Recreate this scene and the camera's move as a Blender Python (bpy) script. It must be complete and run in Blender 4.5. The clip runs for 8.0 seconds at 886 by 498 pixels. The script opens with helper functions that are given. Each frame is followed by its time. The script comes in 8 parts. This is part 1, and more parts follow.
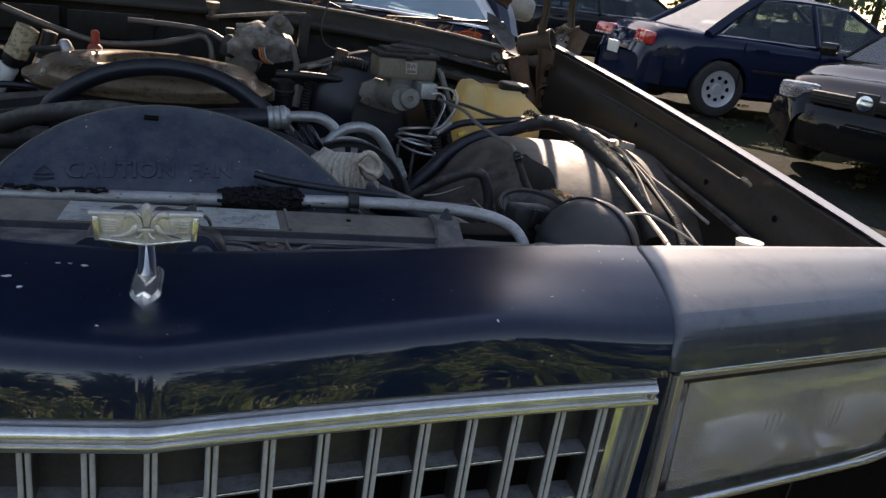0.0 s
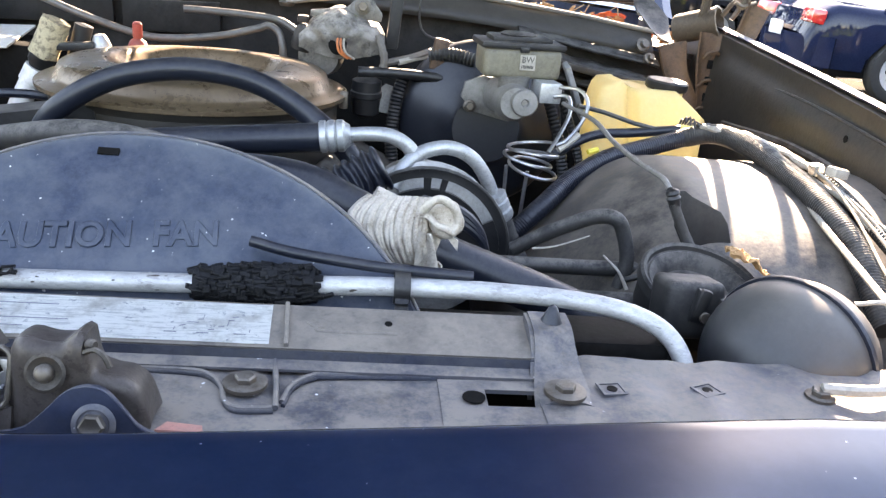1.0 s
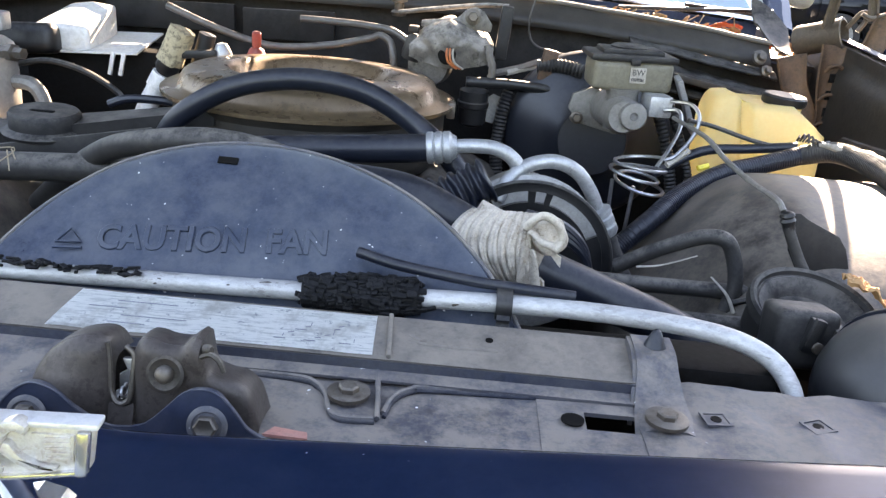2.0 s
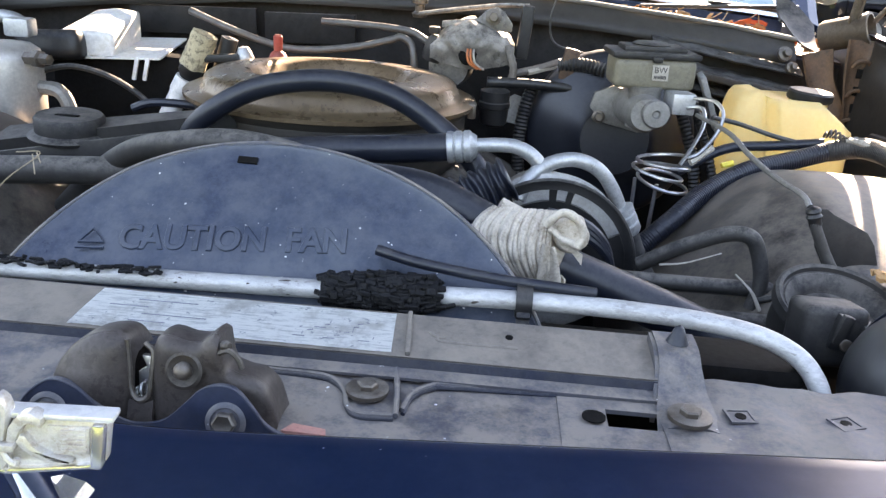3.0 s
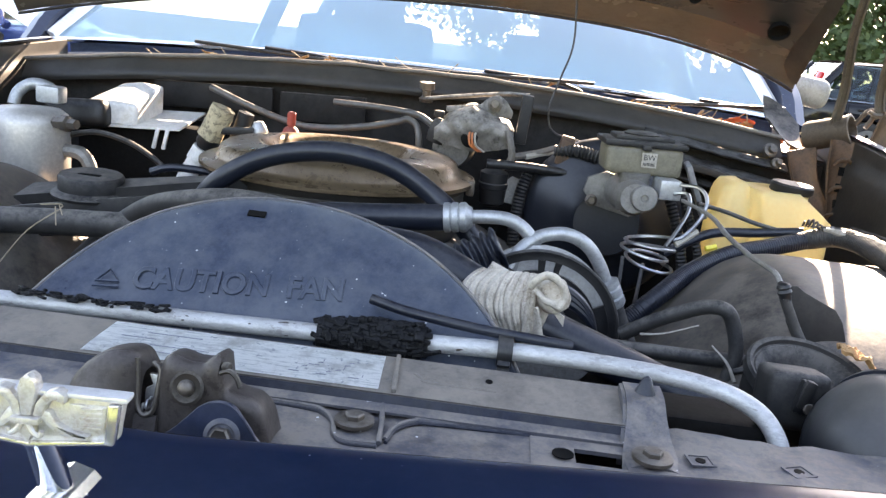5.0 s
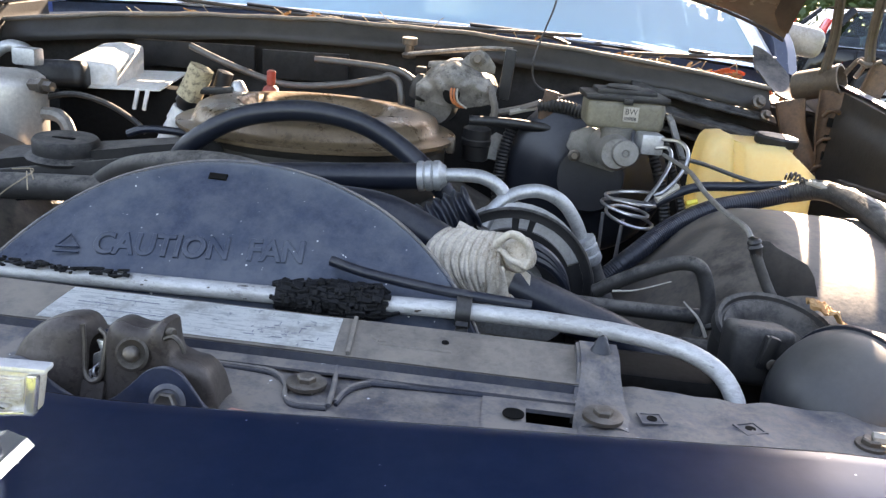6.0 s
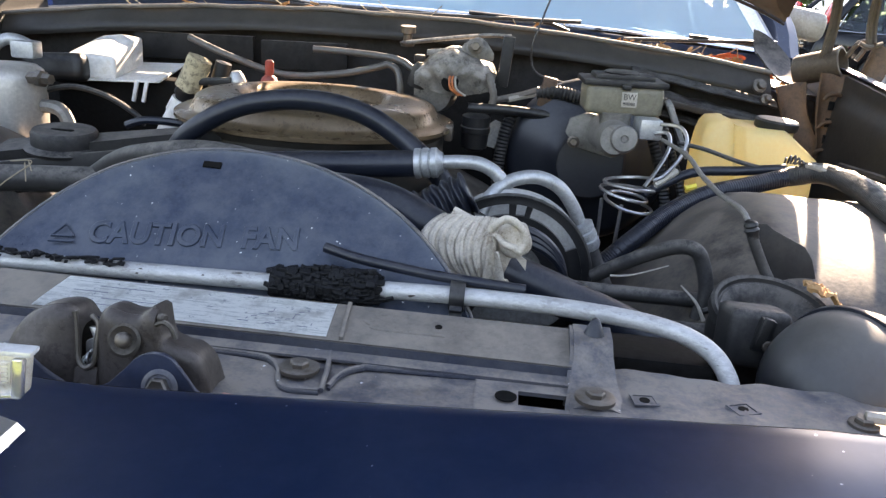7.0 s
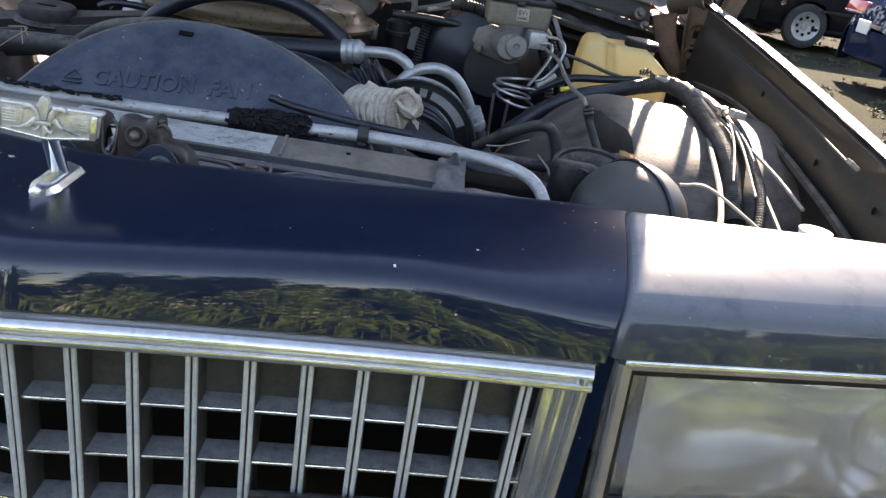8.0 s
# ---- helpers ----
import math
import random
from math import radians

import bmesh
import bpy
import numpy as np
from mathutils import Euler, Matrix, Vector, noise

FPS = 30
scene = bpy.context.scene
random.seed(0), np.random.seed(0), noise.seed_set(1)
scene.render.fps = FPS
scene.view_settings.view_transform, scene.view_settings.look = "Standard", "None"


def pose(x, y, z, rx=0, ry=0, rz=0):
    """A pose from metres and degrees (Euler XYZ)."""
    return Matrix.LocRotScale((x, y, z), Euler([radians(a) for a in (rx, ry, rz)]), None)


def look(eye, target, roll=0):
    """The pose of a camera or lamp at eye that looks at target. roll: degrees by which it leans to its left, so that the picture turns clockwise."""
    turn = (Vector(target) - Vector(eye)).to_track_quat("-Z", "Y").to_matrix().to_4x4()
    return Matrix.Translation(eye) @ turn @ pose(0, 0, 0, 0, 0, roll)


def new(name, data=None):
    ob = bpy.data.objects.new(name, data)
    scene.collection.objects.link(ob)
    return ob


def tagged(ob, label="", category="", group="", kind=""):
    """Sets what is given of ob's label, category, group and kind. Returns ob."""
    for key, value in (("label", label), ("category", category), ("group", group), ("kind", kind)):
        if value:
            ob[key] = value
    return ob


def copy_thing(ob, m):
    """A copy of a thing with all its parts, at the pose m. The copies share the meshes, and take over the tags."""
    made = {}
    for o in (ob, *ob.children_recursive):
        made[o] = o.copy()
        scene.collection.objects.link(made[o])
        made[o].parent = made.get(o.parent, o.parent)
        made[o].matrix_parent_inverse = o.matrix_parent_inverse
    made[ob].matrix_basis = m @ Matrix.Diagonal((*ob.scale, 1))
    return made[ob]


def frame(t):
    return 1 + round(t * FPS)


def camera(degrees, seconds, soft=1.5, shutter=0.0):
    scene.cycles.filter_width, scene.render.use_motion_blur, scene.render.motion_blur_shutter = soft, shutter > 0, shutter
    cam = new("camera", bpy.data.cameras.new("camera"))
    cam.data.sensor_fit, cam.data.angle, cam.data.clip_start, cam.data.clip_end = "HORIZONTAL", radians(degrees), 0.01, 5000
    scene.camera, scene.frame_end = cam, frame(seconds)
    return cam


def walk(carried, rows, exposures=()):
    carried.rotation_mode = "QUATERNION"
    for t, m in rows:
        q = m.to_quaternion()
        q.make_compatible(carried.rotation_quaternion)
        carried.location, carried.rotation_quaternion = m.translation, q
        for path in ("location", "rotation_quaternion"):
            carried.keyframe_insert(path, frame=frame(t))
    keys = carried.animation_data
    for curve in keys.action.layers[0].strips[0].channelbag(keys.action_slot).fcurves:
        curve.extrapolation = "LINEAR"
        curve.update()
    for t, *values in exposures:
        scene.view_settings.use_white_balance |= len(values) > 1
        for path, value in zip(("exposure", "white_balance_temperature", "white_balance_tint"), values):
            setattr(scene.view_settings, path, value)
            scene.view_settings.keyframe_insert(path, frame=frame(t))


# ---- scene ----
# camera and its walk
cam = camera(56.6, 8.0, 1.4)
PATH = [
    (0, (0.072, 0.117, 1.139), (0.614, 1.939, 0.517), 7.5),
    (0.2, (0.109, 0.214, 1.118), (0.643, 2.034, 0.482), 7.5),
    (0.5, (0.185, 0.379, 1.101), (0.645, 2.209, 0.438), 6.8),
    (1, (0.196, 0.491, 1.113), (0.408, 2.358, 0.426), 5.4),
    (1.5, (0.19, 0.49, 1.123), (0.238, 2.364, 0.428), 5.5),
    (3, (0.196, 0.492, 1.117), (0.108, 2.366, 0.424), 4.0),
    (3.5, (0.19, 0.487, 1.11), (0.098, 2.391, 0.505), 3.7),
    (4, (0.196, 0.474, 1.111), (0.087, 2.411, 0.626), 4.2),
    (4.5, (0.201, 0.461, 1.111), (0.089, 2.408, 0.668), 5.7),
    (5, (0.212, 0.435, 1.105), (0.094, 2.372, 0.621), 6.2),
    (5.2, (0.23, 0.44, 1.105), (0.121, 2.358, 0.55), 6.4),
    (6.5, (0.253, 0.444, 1.115), (0.12, 2.348, 0.518), 4.7),
    (7, (0.261, 0.443, 1.108), (0.126, 2.342, 0.497), 4.6),
    (7.4, (0.276, 0.352, 1.112), (0.158, 2.253, 0.5), 5.3),
    (7.5, (0.282, 0.317, 1.112), (0.2, 2.215, 0.486), 6.3),
    (7.7, (0.288, 0.237, 1.103), (0.283, 2.117, 0.42), 7.9),
    (8, (0.319, 0.151, 1.125), (0.365, 2.0, 0.363), 9.5),
]
EXPOSURES = [(0.0, 1.20, 7900, 21), (0.3, 1.46, 8000, 21), (0.6, 2.48, 8600, 21), (1.0, 3.68, 8600, 21), (1.5, 3.38, 8600, 21), (3.5, 3.42, 8600, 21), (4.0, 3.00, 8600, 21), (5.0, 3.24, 8600, 21), (6.4, 3.10, 8600, 21), (7.0, 3.0, 8600, 21), (7.4, 2.81, 8250, 21), (8.0, 2.36, 7900, 21)]
walk(cam, [(t, look(eye, target, roll)) for t, eye, target, roll in PATH], EXPOSURES)

# world, sun and exposure
world = bpy.data.worlds.new("sky")
scene.world = world
world.use_nodes = True
SUN_AZ, SUN_EL = 16.6, 30.0          # degrees right of +y, degrees above the horizon
wn = world.node_tree.nodes
sky_tex = wn.new("ShaderNodeTexSky")
sky_tex.sky_type, sky_tex.sun_disc = "NISHITA", False
sky_tex.sun_elevation, sky_tex.sun_rotation = radians(SUN_EL), radians(SUN_AZ)
sky_tex.air_density, sky_tex.dust_density, sky_tex.ozone_density = 1.0, 0.35, 1.0
wn["Background"].inputs["Strength"].default_value = 0.115
world.node_tree.links.new(sky_tex.outputs[0], wn["Background"].inputs["Color"])
sun_dir = Vector((math.sin(radians(SUN_AZ)) * math.cos(radians(SUN_EL)), math.cos(radians(SUN_AZ)) * math.cos(radians(SUN_EL)), math.sin(radians(SUN_EL))))
sun = new("sun", bpy.data.lights.new("sun", "SUN"))
sun.data.energy, sun.data.angle, sun.data.color = 4.8, radians(0.53), (1.0, 0.93, 0.82)
sun.matrix_world = look(sun_dir * 30, (0, 0, 0))

# materials
def material(name):
    m = bpy.data.materials.new(name)
    m.use_nodes = True
    return m, m.node_tree.nodes, m.node_tree.links, m.node_tree.nodes["Principled BSDF"]


def ramp(nodes, links, src, a, b, lo=(0, 0, 0, 1), hi=(1, 1, 1, 1)):
    r = nodes.new("ShaderNodeValToRGB")
    r.color_ramp.elements[0].position, r.color_ramp.elements[1].position = a, b
    r.color_ramp.elements[0].color, r.color_ramp.elements[1].color = lo, hi
    links.new(src, r.inputs[0])
    return r.outputs[0]


def noise_tex(nodes, links, scale, detail=4.0, rough=0.55, vec=None):
    n = nodes.new("ShaderNodeTexNoise")
    n.inputs["Scale"].default_value, n.inputs["Detail"].default_value, n.inputs["Roughness"].default_value = scale, detail, rough
    if vec is not None:
        links.new(vec, n.inputs["Vector"])
    return n.outputs[0]


def blend(nodes, links, fac, a, b):
    x = nodes.new("ShaderNodeMix")
    x.data_type = "RGBA"
    for value, sock in ((fac, x.inputs[0]), (a, x.inputs[6]), (b, x.inputs[7])):
        if isinstance(value, (int, float)):
            sock.default_value = value
        elif isinstance(value, tuple):
            sock.default_value = (*value[:3], 1)
        else:
            links.new(value, sock)
    return x.outputs[2]


def mathn(nodes, links, op, a, b):
    x = nodes.new("ShaderNodeMath")
    x.operation = op
    x.use_clamp = op != "ADD"
    for value, sock in ((a, x.inputs[0]), (b, x.inputs[1])):
        if isinstance(value, (int, float)):
            sock.default_value = value
        else:
            links.new(value, sock)
    return x.outputs[0]


DUST = (0.36, 0.325, 0.28)


def surface(name, base, other=None, rough=0.5, metal=0.0, dust=0.0, scale=14.0, bump=0.15, grain=180.0, specks=0.0, speck_col=(0.7, 0.7, 0.68), coat=0.0, coat_rough=0.05, spread=(0.35, 0.65), rough_var=0.15, dust_col=DUST, stretch=None, spec=0.5, coat_up=0.0, grime=0.5, floor=0.07, coat_ior=1.5, settled=(0.40, 0.58)):
    """A worn surface: two tones in patches, a fine grain, dust that settles on what faces up, and bright specks."""
    m, nodes, links, b = material(name)
    geo = nodes.new("ShaderNodeNewGeometry")
    vec = geo.outputs["Position"]
    if stretch:
        mp = nodes.new("ShaderNodeMapping")
        mp.inputs["Scale"].default_value = stretch
        links.new(vec, mp.inputs["Vector"])
        vec = mp.outputs[0]
    patches = noise_tex(nodes, links, scale, 5.0, 0.6, vec)
    fine = noise_tex(nodes, links, grain, 3.0, 0.6, vec)
    other = other or tuple(c * 0.6 for c in base)
    col = blend(nodes, links, ramp(nodes, links, patches, *spread), base, other)
    col = blend(nodes, links, mathn(nodes, links, "MULTIPLY", ramp(nodes, links, fine, 0.4, 0.75), 0.35), col, tuple(min(1, c * 1.7 + 0.01) for c in base))
    if grime > 0:
        soil = noise_tex(nodes, links, scale * 4.3, 9.0, 0.72, vec)
        col = blend(nodes, links, mathn(nodes, links, "MULTIPLY", ramp(nodes, links, soil, 0.46, 0.66), grime), col, tuple(c * 0.3 for c in other))
        col = blend(nodes, links, mathn(nodes, links, "MULTIPLY", ramp(nodes, links, soil, 0.46, 0.30), grime * 0.5), col, tuple(min(1, c * 1.6 + 0.012) for c in base))
    rgh = mathn(nodes, links, "ADD", rough - rough_var / 2, mathn(nodes, links, "MULTIPLY", patches, rough_var))
    if dust > 0:
        sep = nodes.new("ShaderNodeSeparateXYZ")
        links.new(geo.outputs["Normal"], sep.inputs[0])
        up = ramp(nodes, links, sep.outputs[2], 0.05, 1.0)
        settle = noise_tex(nodes, links, scale * 2.6, 12.0, 0.80, vec)
        amount = mathn(nodes, links, "MULTIPLY", mathn(nodes, links, "MULTIPLY", mathn(nodes, links, "ADD", up, floor), ramp(nodes, links, settle, *settled)), dust)
        col = blend(nodes, links, amount, col, dust_col)
        rgh = mathn(nodes, links, "ADD", rgh, mathn(nodes, links, "MULTIPLY", amount, 0.5))
    if specks > 0:
        sp = noise_tex(nodes, links, 240.0, 1.0, 0.3, vec)
        sp2 = noise_tex(nodes, links, 9.0, 2.0, 0.5, vec)
        mask = mathn(nodes, links, "MULTIPLY", ramp(nodes, links, sp, 0.80 - 0.06 * specks, 0.82 - 0.06 * specks), ramp(nodes, links, sp2, 0.5, 0.56))
        col = blend(nodes, links, mask, col, speck_col)
    links.new(col, b.inputs["Base Color"])
    links.new(rgh, b.inputs["Roughness"])
    b.inputs["Metallic"].default_value = metal
    b.inputs["Specular IOR Level"].default_value = spec
    if coat_up > 0:
        part_up = nodes.new("ShaderNodeSeparateXYZ")
        links.new(geo.outputs["Normal"], part_up.inputs[0])
        film = mathn(nodes, links, "ADD", mathn(nodes, links, "MULTIPLY", ramp(nodes, links, part_up.outputs[2], 0.55, 0.95), coat_up), coat_rough)
        links.new(film, b.inputs["Coat Roughness"])
    b.inputs["Coat IOR"].default_value = coat_ior
    b.inputs["Coat Weight"].default_value, b.inputs["Coat Roughness"].default_value = coat, coat_rough
    if bump > 0:
        bp = nodes.new("ShaderNodeBump")
        bp.inputs["Strength"].default_value, bp.inputs["Distance"].default_value = bump, 0.002
        links.new(mathn(nodes, links, "ADD", patches, mathn(nodes, links, "MULTIPLY", fine, 0.4)), bp.inputs["Height"])
        links.new(bp.outputs[0], b.inputs["Normal"])
    return m


M = {}
M["paint"] = surface("navy_paint", (0.0012, 0.0075, 0.026), (0.0020, 0.0100, 0.032), 0.36, 0.0, 0.012, 5.0, 0.02, 60.0, 0.05, (0.45, 0.47, 0.5), coat=0.95, coat_rough=0.015, rough_var=0.12, spec=0.1, coat_up=0.22, grime=0.0, coat_ior=1.56, dust_col=(0.30, 0.31, 0.33), floor=0.0)
# grey film on upward faces: chalky fading plus painted sun glare
M["paint_faded_glare"] = surface("faded_navy_sun_glare", (0.006, 0.011, 0.032), (0.014, 0.018, 0.032), 0.34, 0.0, 0.48, 7.0, 0.03, 120.0, 0.3, (0.4, 0.38, 0.35), coat=0.9, coat_rough=0.015, coat_up=0.34, grime=0.0, floor=0.0, coat_ior=1.5, spec=0.15, dust_col=(0.42, 0.42, 0.42), settled=(0.05, 0.50))
# darker navy, with the shade of the step and beads in its colour
M["shaded_paint"] = surface("shaded_navy_panel", (0.010, 0.014, 0.028), (0.020, 0.021, 0.026), 0.45, 0.0, 0.22, 9.0, 0.12, spec=0.3)
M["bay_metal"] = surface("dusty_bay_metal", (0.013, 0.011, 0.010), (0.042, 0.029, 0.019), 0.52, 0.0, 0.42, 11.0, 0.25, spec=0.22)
M["firewall"] = surface("firewall_black", (0.0065, 0.0065, 0.007), (0.020, 0.017, 0.014), 0.6, 0.0, 0.30, 9.0, 0.3, spec=0.12, dust_col=(0.33, 0.32, 0.305))
M["support"] = surface("dusty_radiator_support", (0.050, 0.056, 0.074), (0.098, 0.084, 0.074), 0.46, 0.0, 0.62, 13.0, 0.2, dust_col=(0.33, 0.28, 0.225), specks=0.4, grime=0.6, floor=0.12)
M["support_tan"] = surface("tan_dusty_plastic", (0.135, 0.115, 0.095), (0.075, 0.069, 0.065), 0.55, 0.0, 0.60, 9.0, 0.15, dust_col=(0.29, 0.245, 0.195), grime=0.6)
# heavy pale dust also stands in for sun on the upper edges
M["motor"] = surface("cast_motor_dust_and_sun", (0.105, 0.092, 0.078), (0.026, 0.022, 0.019), 0.36, 0.25, 0.95, 22.0, 0.4, dust_col=(0.52, 0.47, 0.41), floor=0.10, grime=0.7)
# paler copy of the dusty rubber, brightened for hoses in the sun
M["hose_sunlit"] = surface("sunlit_shiny_hose", (0.055, 0.050, 0.046), (0.10, 0.09, 0.08), 0.32, 0.0, 0.4, 20.0, 0.1, dust_col=(0.34, 0.31, 0.27))
M["shroud"] = surface("shroud_plastic", (0.0065, 0.016, 0.038), (0.046, 0.059, 0.078), 0.30, 0.0, 0.34, 9.0, 0.08, 220.0, 0.35, (0.75, 0.74, 0.7), dust_col=(0.17, 0.175, 0.185), spec=0.5, grime=0.45, spread=(0.42, 0.66))
M["black"] = surface("black_plastic", (0.006, 0.006, 0.007), (0.012, 0.012, 0.012), 0.40, 0.0, 0.16, 18.0, 0.1, spec=0.4)
M["black_dusty"] = surface("dusty_black_plastic", (0.011, 0.011, 0.012), (0.026, 0.024, 0.022), 0.5, 0.0, 0.36, 13.0, 0.15, spec=0.25)
M["tank_black"] = surface("smooth_black_tank", (0.016, 0.018, 0.022), (0.022, 0.023, 0.025), 0.34, 0.0, 0.34, 3.0, 0.05, spec=0.4, settled=(0.0, 0.7), grime=0.2, floor=0.0)
M["well"] = surface("wheel_well_liner", (0.030, 0.026, 0.023), (0.062, 0.052, 0.043), 0.42, 0.0, 0.55, 8.0, 0.25, dust_col=(0.27, 0.225, 0.18), grime=0.7, floor=0.15)
M["rubber"] = surface("rubber_hose", (0.0045, 0.0070, 0.0145), (0.0085, 0.0115, 0.0190), 0.36, 0.0, 0.09, 22.0, 0.04, spec=0.45, grime=0.25)
M["rubber_dusty"] = surface("dusty_rubber_hose", (0.016, 0.016, 0.017), (0.034, 0.031, 0.028), 0.52, 0.0, 0.42, 20.0, 0.1, spec=0.28)
# dust only on upward faces, doubling as the sunlit line on top
M["seal"] = surface("aged_cowl_seal", (0.013, 0.0118, 0.0108), (0.022, 0.0195, 0.0172), 0.42, 0.0, 0.35, 5.0, 0.12, spec=0.3, dust_col=(0.26, 0.235, 0.20), floor=0.0, grime=0.25, settled=(0.2, 0.8))
M["saddle"] = surface("dusty_navy_plate", (0.012, 0.020, 0.045), (0.022, 0.028, 0.045), 0.4, 0.0, 0.3, 20.0, 0.08)
M["alu"] = surface("dull_aluminium", (0.42, 0.43, 0.43), (0.27, 0.27, 0.265), 0.42, 0.6, 0.25, 30.0, 0.2, 150.0)
M["alu_pitted"] = surface("pitted_aluminium", (0.44, 0.44, 0.43), (0.25, 0.24, 0.23), 0.48, 0.35, 0.15, 48.0, 0.5, 160.0, 1.0, (0.06, 0.05, 0.04), stretch=(0.4, 1, 1), grime=0.65)
M["cast"] = surface("cast_metal", (0.22, 0.21, 0.195), (0.13, 0.118, 0.10), 0.55, 0.5, 0.4, 25.0, 0.3)
M["alu_can"] = surface("spun_aluminium_can", (0.50, 0.47, 0.43), (0.40, 0.37, 0.33), 0.36, 0.4, 0.12, 5.0, 0.04, grime=0.15)
M["steel"] = surface("bright_steel_line", (0.42, 0.42, 0.43), (0.25, 0.24, 0.23), 0.32, 0.9, 0.15, 40.0, 0.08)
M["bolt"] = surface("rusty_bolt", (0.085, 0.074, 0.064), (0.15, 0.115, 0.085), 0.42, 0.6, 0.45, 40.0, 0.3)
M["chrome"] = surface("chrome", (0.78, 0.79, 0.80), (0.70, 0.70, 0.70), 0.08, 1.0, 0.0, 40.0, 0.01, rough_var=0.05, grime=0.12)
M["chrome_aged"] = surface("aged_chrome", (0.74, 0.73, 0.73), (0.58, 0.56, 0.55), 0.16, 0.8, 0.03, 35.0, 0.01, grime=0.2)
M["chrome_dusty"] = surface("dusty_chrome", (0.62, 0.61, 0.58), (0.45, 0.43, 0.40), 0.2, 0.95, 0.18, 30.0, 0.03)
M["vane"] = surface("dusty_pale_vane", (0.24, 0.235, 0.24), (0.10, 0.098, 0.098), 0.42, 0.2, 0.6, 34.0, 0.1, dust_col=(0.44, 0.43, 0.42))
M["grille_plastic"] = surface("grey_grille_plastic", (0.060, 0.054, 0.050), (0.034, 0.031, 0.029), 0.42, 0.1, 0.45, 20.0, 0.1, dust_col=(0.34, 0.32, 0.29))
M["hinge_tube"] = surface("brown_hinge_steel", (0.085, 0.066, 0.050), (0.055, 0.038, 0.027), 0.5, 0.2, 0.25, 16.0, 0.15)
M["bright_trim"] = surface("bright_grille_trim", (0.90, 0.88, 0.87), (0.70, 0.67, 0.65), 0.20, 0.4, 0.06, 30.0, 0.0, grime=0.4)
M["chip"] = surface("white_paint_chip", (0.72, 0.72, 0.70), (0.6, 0.6, 0.58), 0.7, 0.0, 0.0, 60.0, 0.0, grime=0.0)
M["rust"] = surface("rusty_steel", (0.115, 0.060, 0.032), (0.034, 0.022, 0.016), 0.55, 0.3, 0.25, 34.0, 0.4, dust_col=(0.28, 0.20, 0.13))
M["latch"] = surface("brown_latch_steel", (0.060, 0.049, 0.043), (0.028, 0.021, 0.018), 0.42, 0.15, 0.16, 30.0, 0.3, grime=0.65, dust_col=(0.20, 0.17, 0.15), spec=0.3)
M["aircleaner"] = surface("rusted_chrome_lid", (0.185, 0.128, 0.078), (0.130, 0.086, 0.050), 0.25, 0.5, 0.25, 13.0, 0.12, dust_col=(0.32, 0.24, 0.15))
M["aircleaner_base"] = surface("dusty_black_base", (0.016, 0.014, 0.012), (0.04, 0.032, 0.024), 0.55, 0.1, 0.45, 14.0, 0.12)
M["jug"] = surface("yellowed_polyethylene", (0.90, 0.76, 0.44), (0.86, 0.66, 0.30), 0.34, 0.0, 0.15, 8.0, 0.03, dust_col=(0.70, 0.58, 0.36), grime=0.12)


def let_light_through(m, col, share):
    """Mixes a translucent layer into a thin plastic wall or a leaf."""
    nodes, links = m.node_tree.nodes, m.node_tree.links
    tr, mx = nodes.new("ShaderNodeBsdfTranslucent"), nodes.new("ShaderNodeMixShader")
    tr.inputs["Color"].default_value = (*col, 1)
    mx.inputs[0].default_value = share
    links.new(nodes["Principled BSDF"].outputs[0], mx.inputs[1])
    links.new(tr.outputs[0], mx.inputs[2])
    links.new(mx.outputs[0], nodes["Material Output"].inputs["Surface"])


let_light_through(M["jug"], (0.98, 0.87, 0.52), 0.55)
M["reservoir"] = surface("olive_reservoir_nylon", (0.16, 0.142, 0.098), (0.11, 0.098, 0.070), 0.5, 0.0, 0.4, 15.0, 0.06)
M["white_paint"] = surface("white_moulding", (0.78, 0.76, 0.70), (0.62, 0.58, 0.5), 0.5, 0.0, 0.2, 14.0, 0.08)
M["foam"] = surface("crumbled_black_foam", (0.0022, 0.0024, 0.0030), (0.0065, 0.0068, 0.008), 0.6, 0.0, 0.0, 60.0, 0.9, 240.0, spec=0.2)
M["cloth"] = surface("grimy_rag_cloth", (0.50, 0.44, 0.36), (0.24, 0.19, 0.145), 0.92, 0.0, 0.0, 42.0, 0.7, 420.0, spread=(0.46, 0.64), grime=0.6)
M["pale_pulley"] = surface("pale_dusty_pulley", (0.36, 0.35, 0.33), (0.22, 0.21, 0.19), 0.5, 0.2, 0.3, 20.0, 0.1)
M["faint_print"] = surface("faded_grey_print", (0.22, 0.23, 0.27), (0.34, 0.34, 0.36), 0.7, 0.0, 0.0, 90.0, 0.0)
M["wire"] = surface("pale_wire", (0.40, 0.36, 0.30), (0.26, 0.23, 0.19), 0.5, 0.0, 0.2, 30.0, 0.05)
M["wire_black"] = surface("black_wire", (0.02, 0.02, 0.02), (0.04, 0.04, 0.04), 0.5, 0.0, 0.3, 30.0, 0.05)
M["red"] = surface("red_plastic", (0.30, 0.035, 0.02), (0.16, 0.03, 0.02), 0.5, 0.0, 0.3, 30.0, 0.05)
M["orange_wire"] = surface("orange_wire", (0.55, 0.16, 0.05), (0.4, 0.1, 0.04), 0.5, 0.0, 0.1, 30.0, 0.02)
M["yellow"] = surface("yellow_wire", (0.75, 0.55, 0.06), (0.6, 0.42, 0.05), 0.5, 0.0, 0.1, 30.0, 0.02)
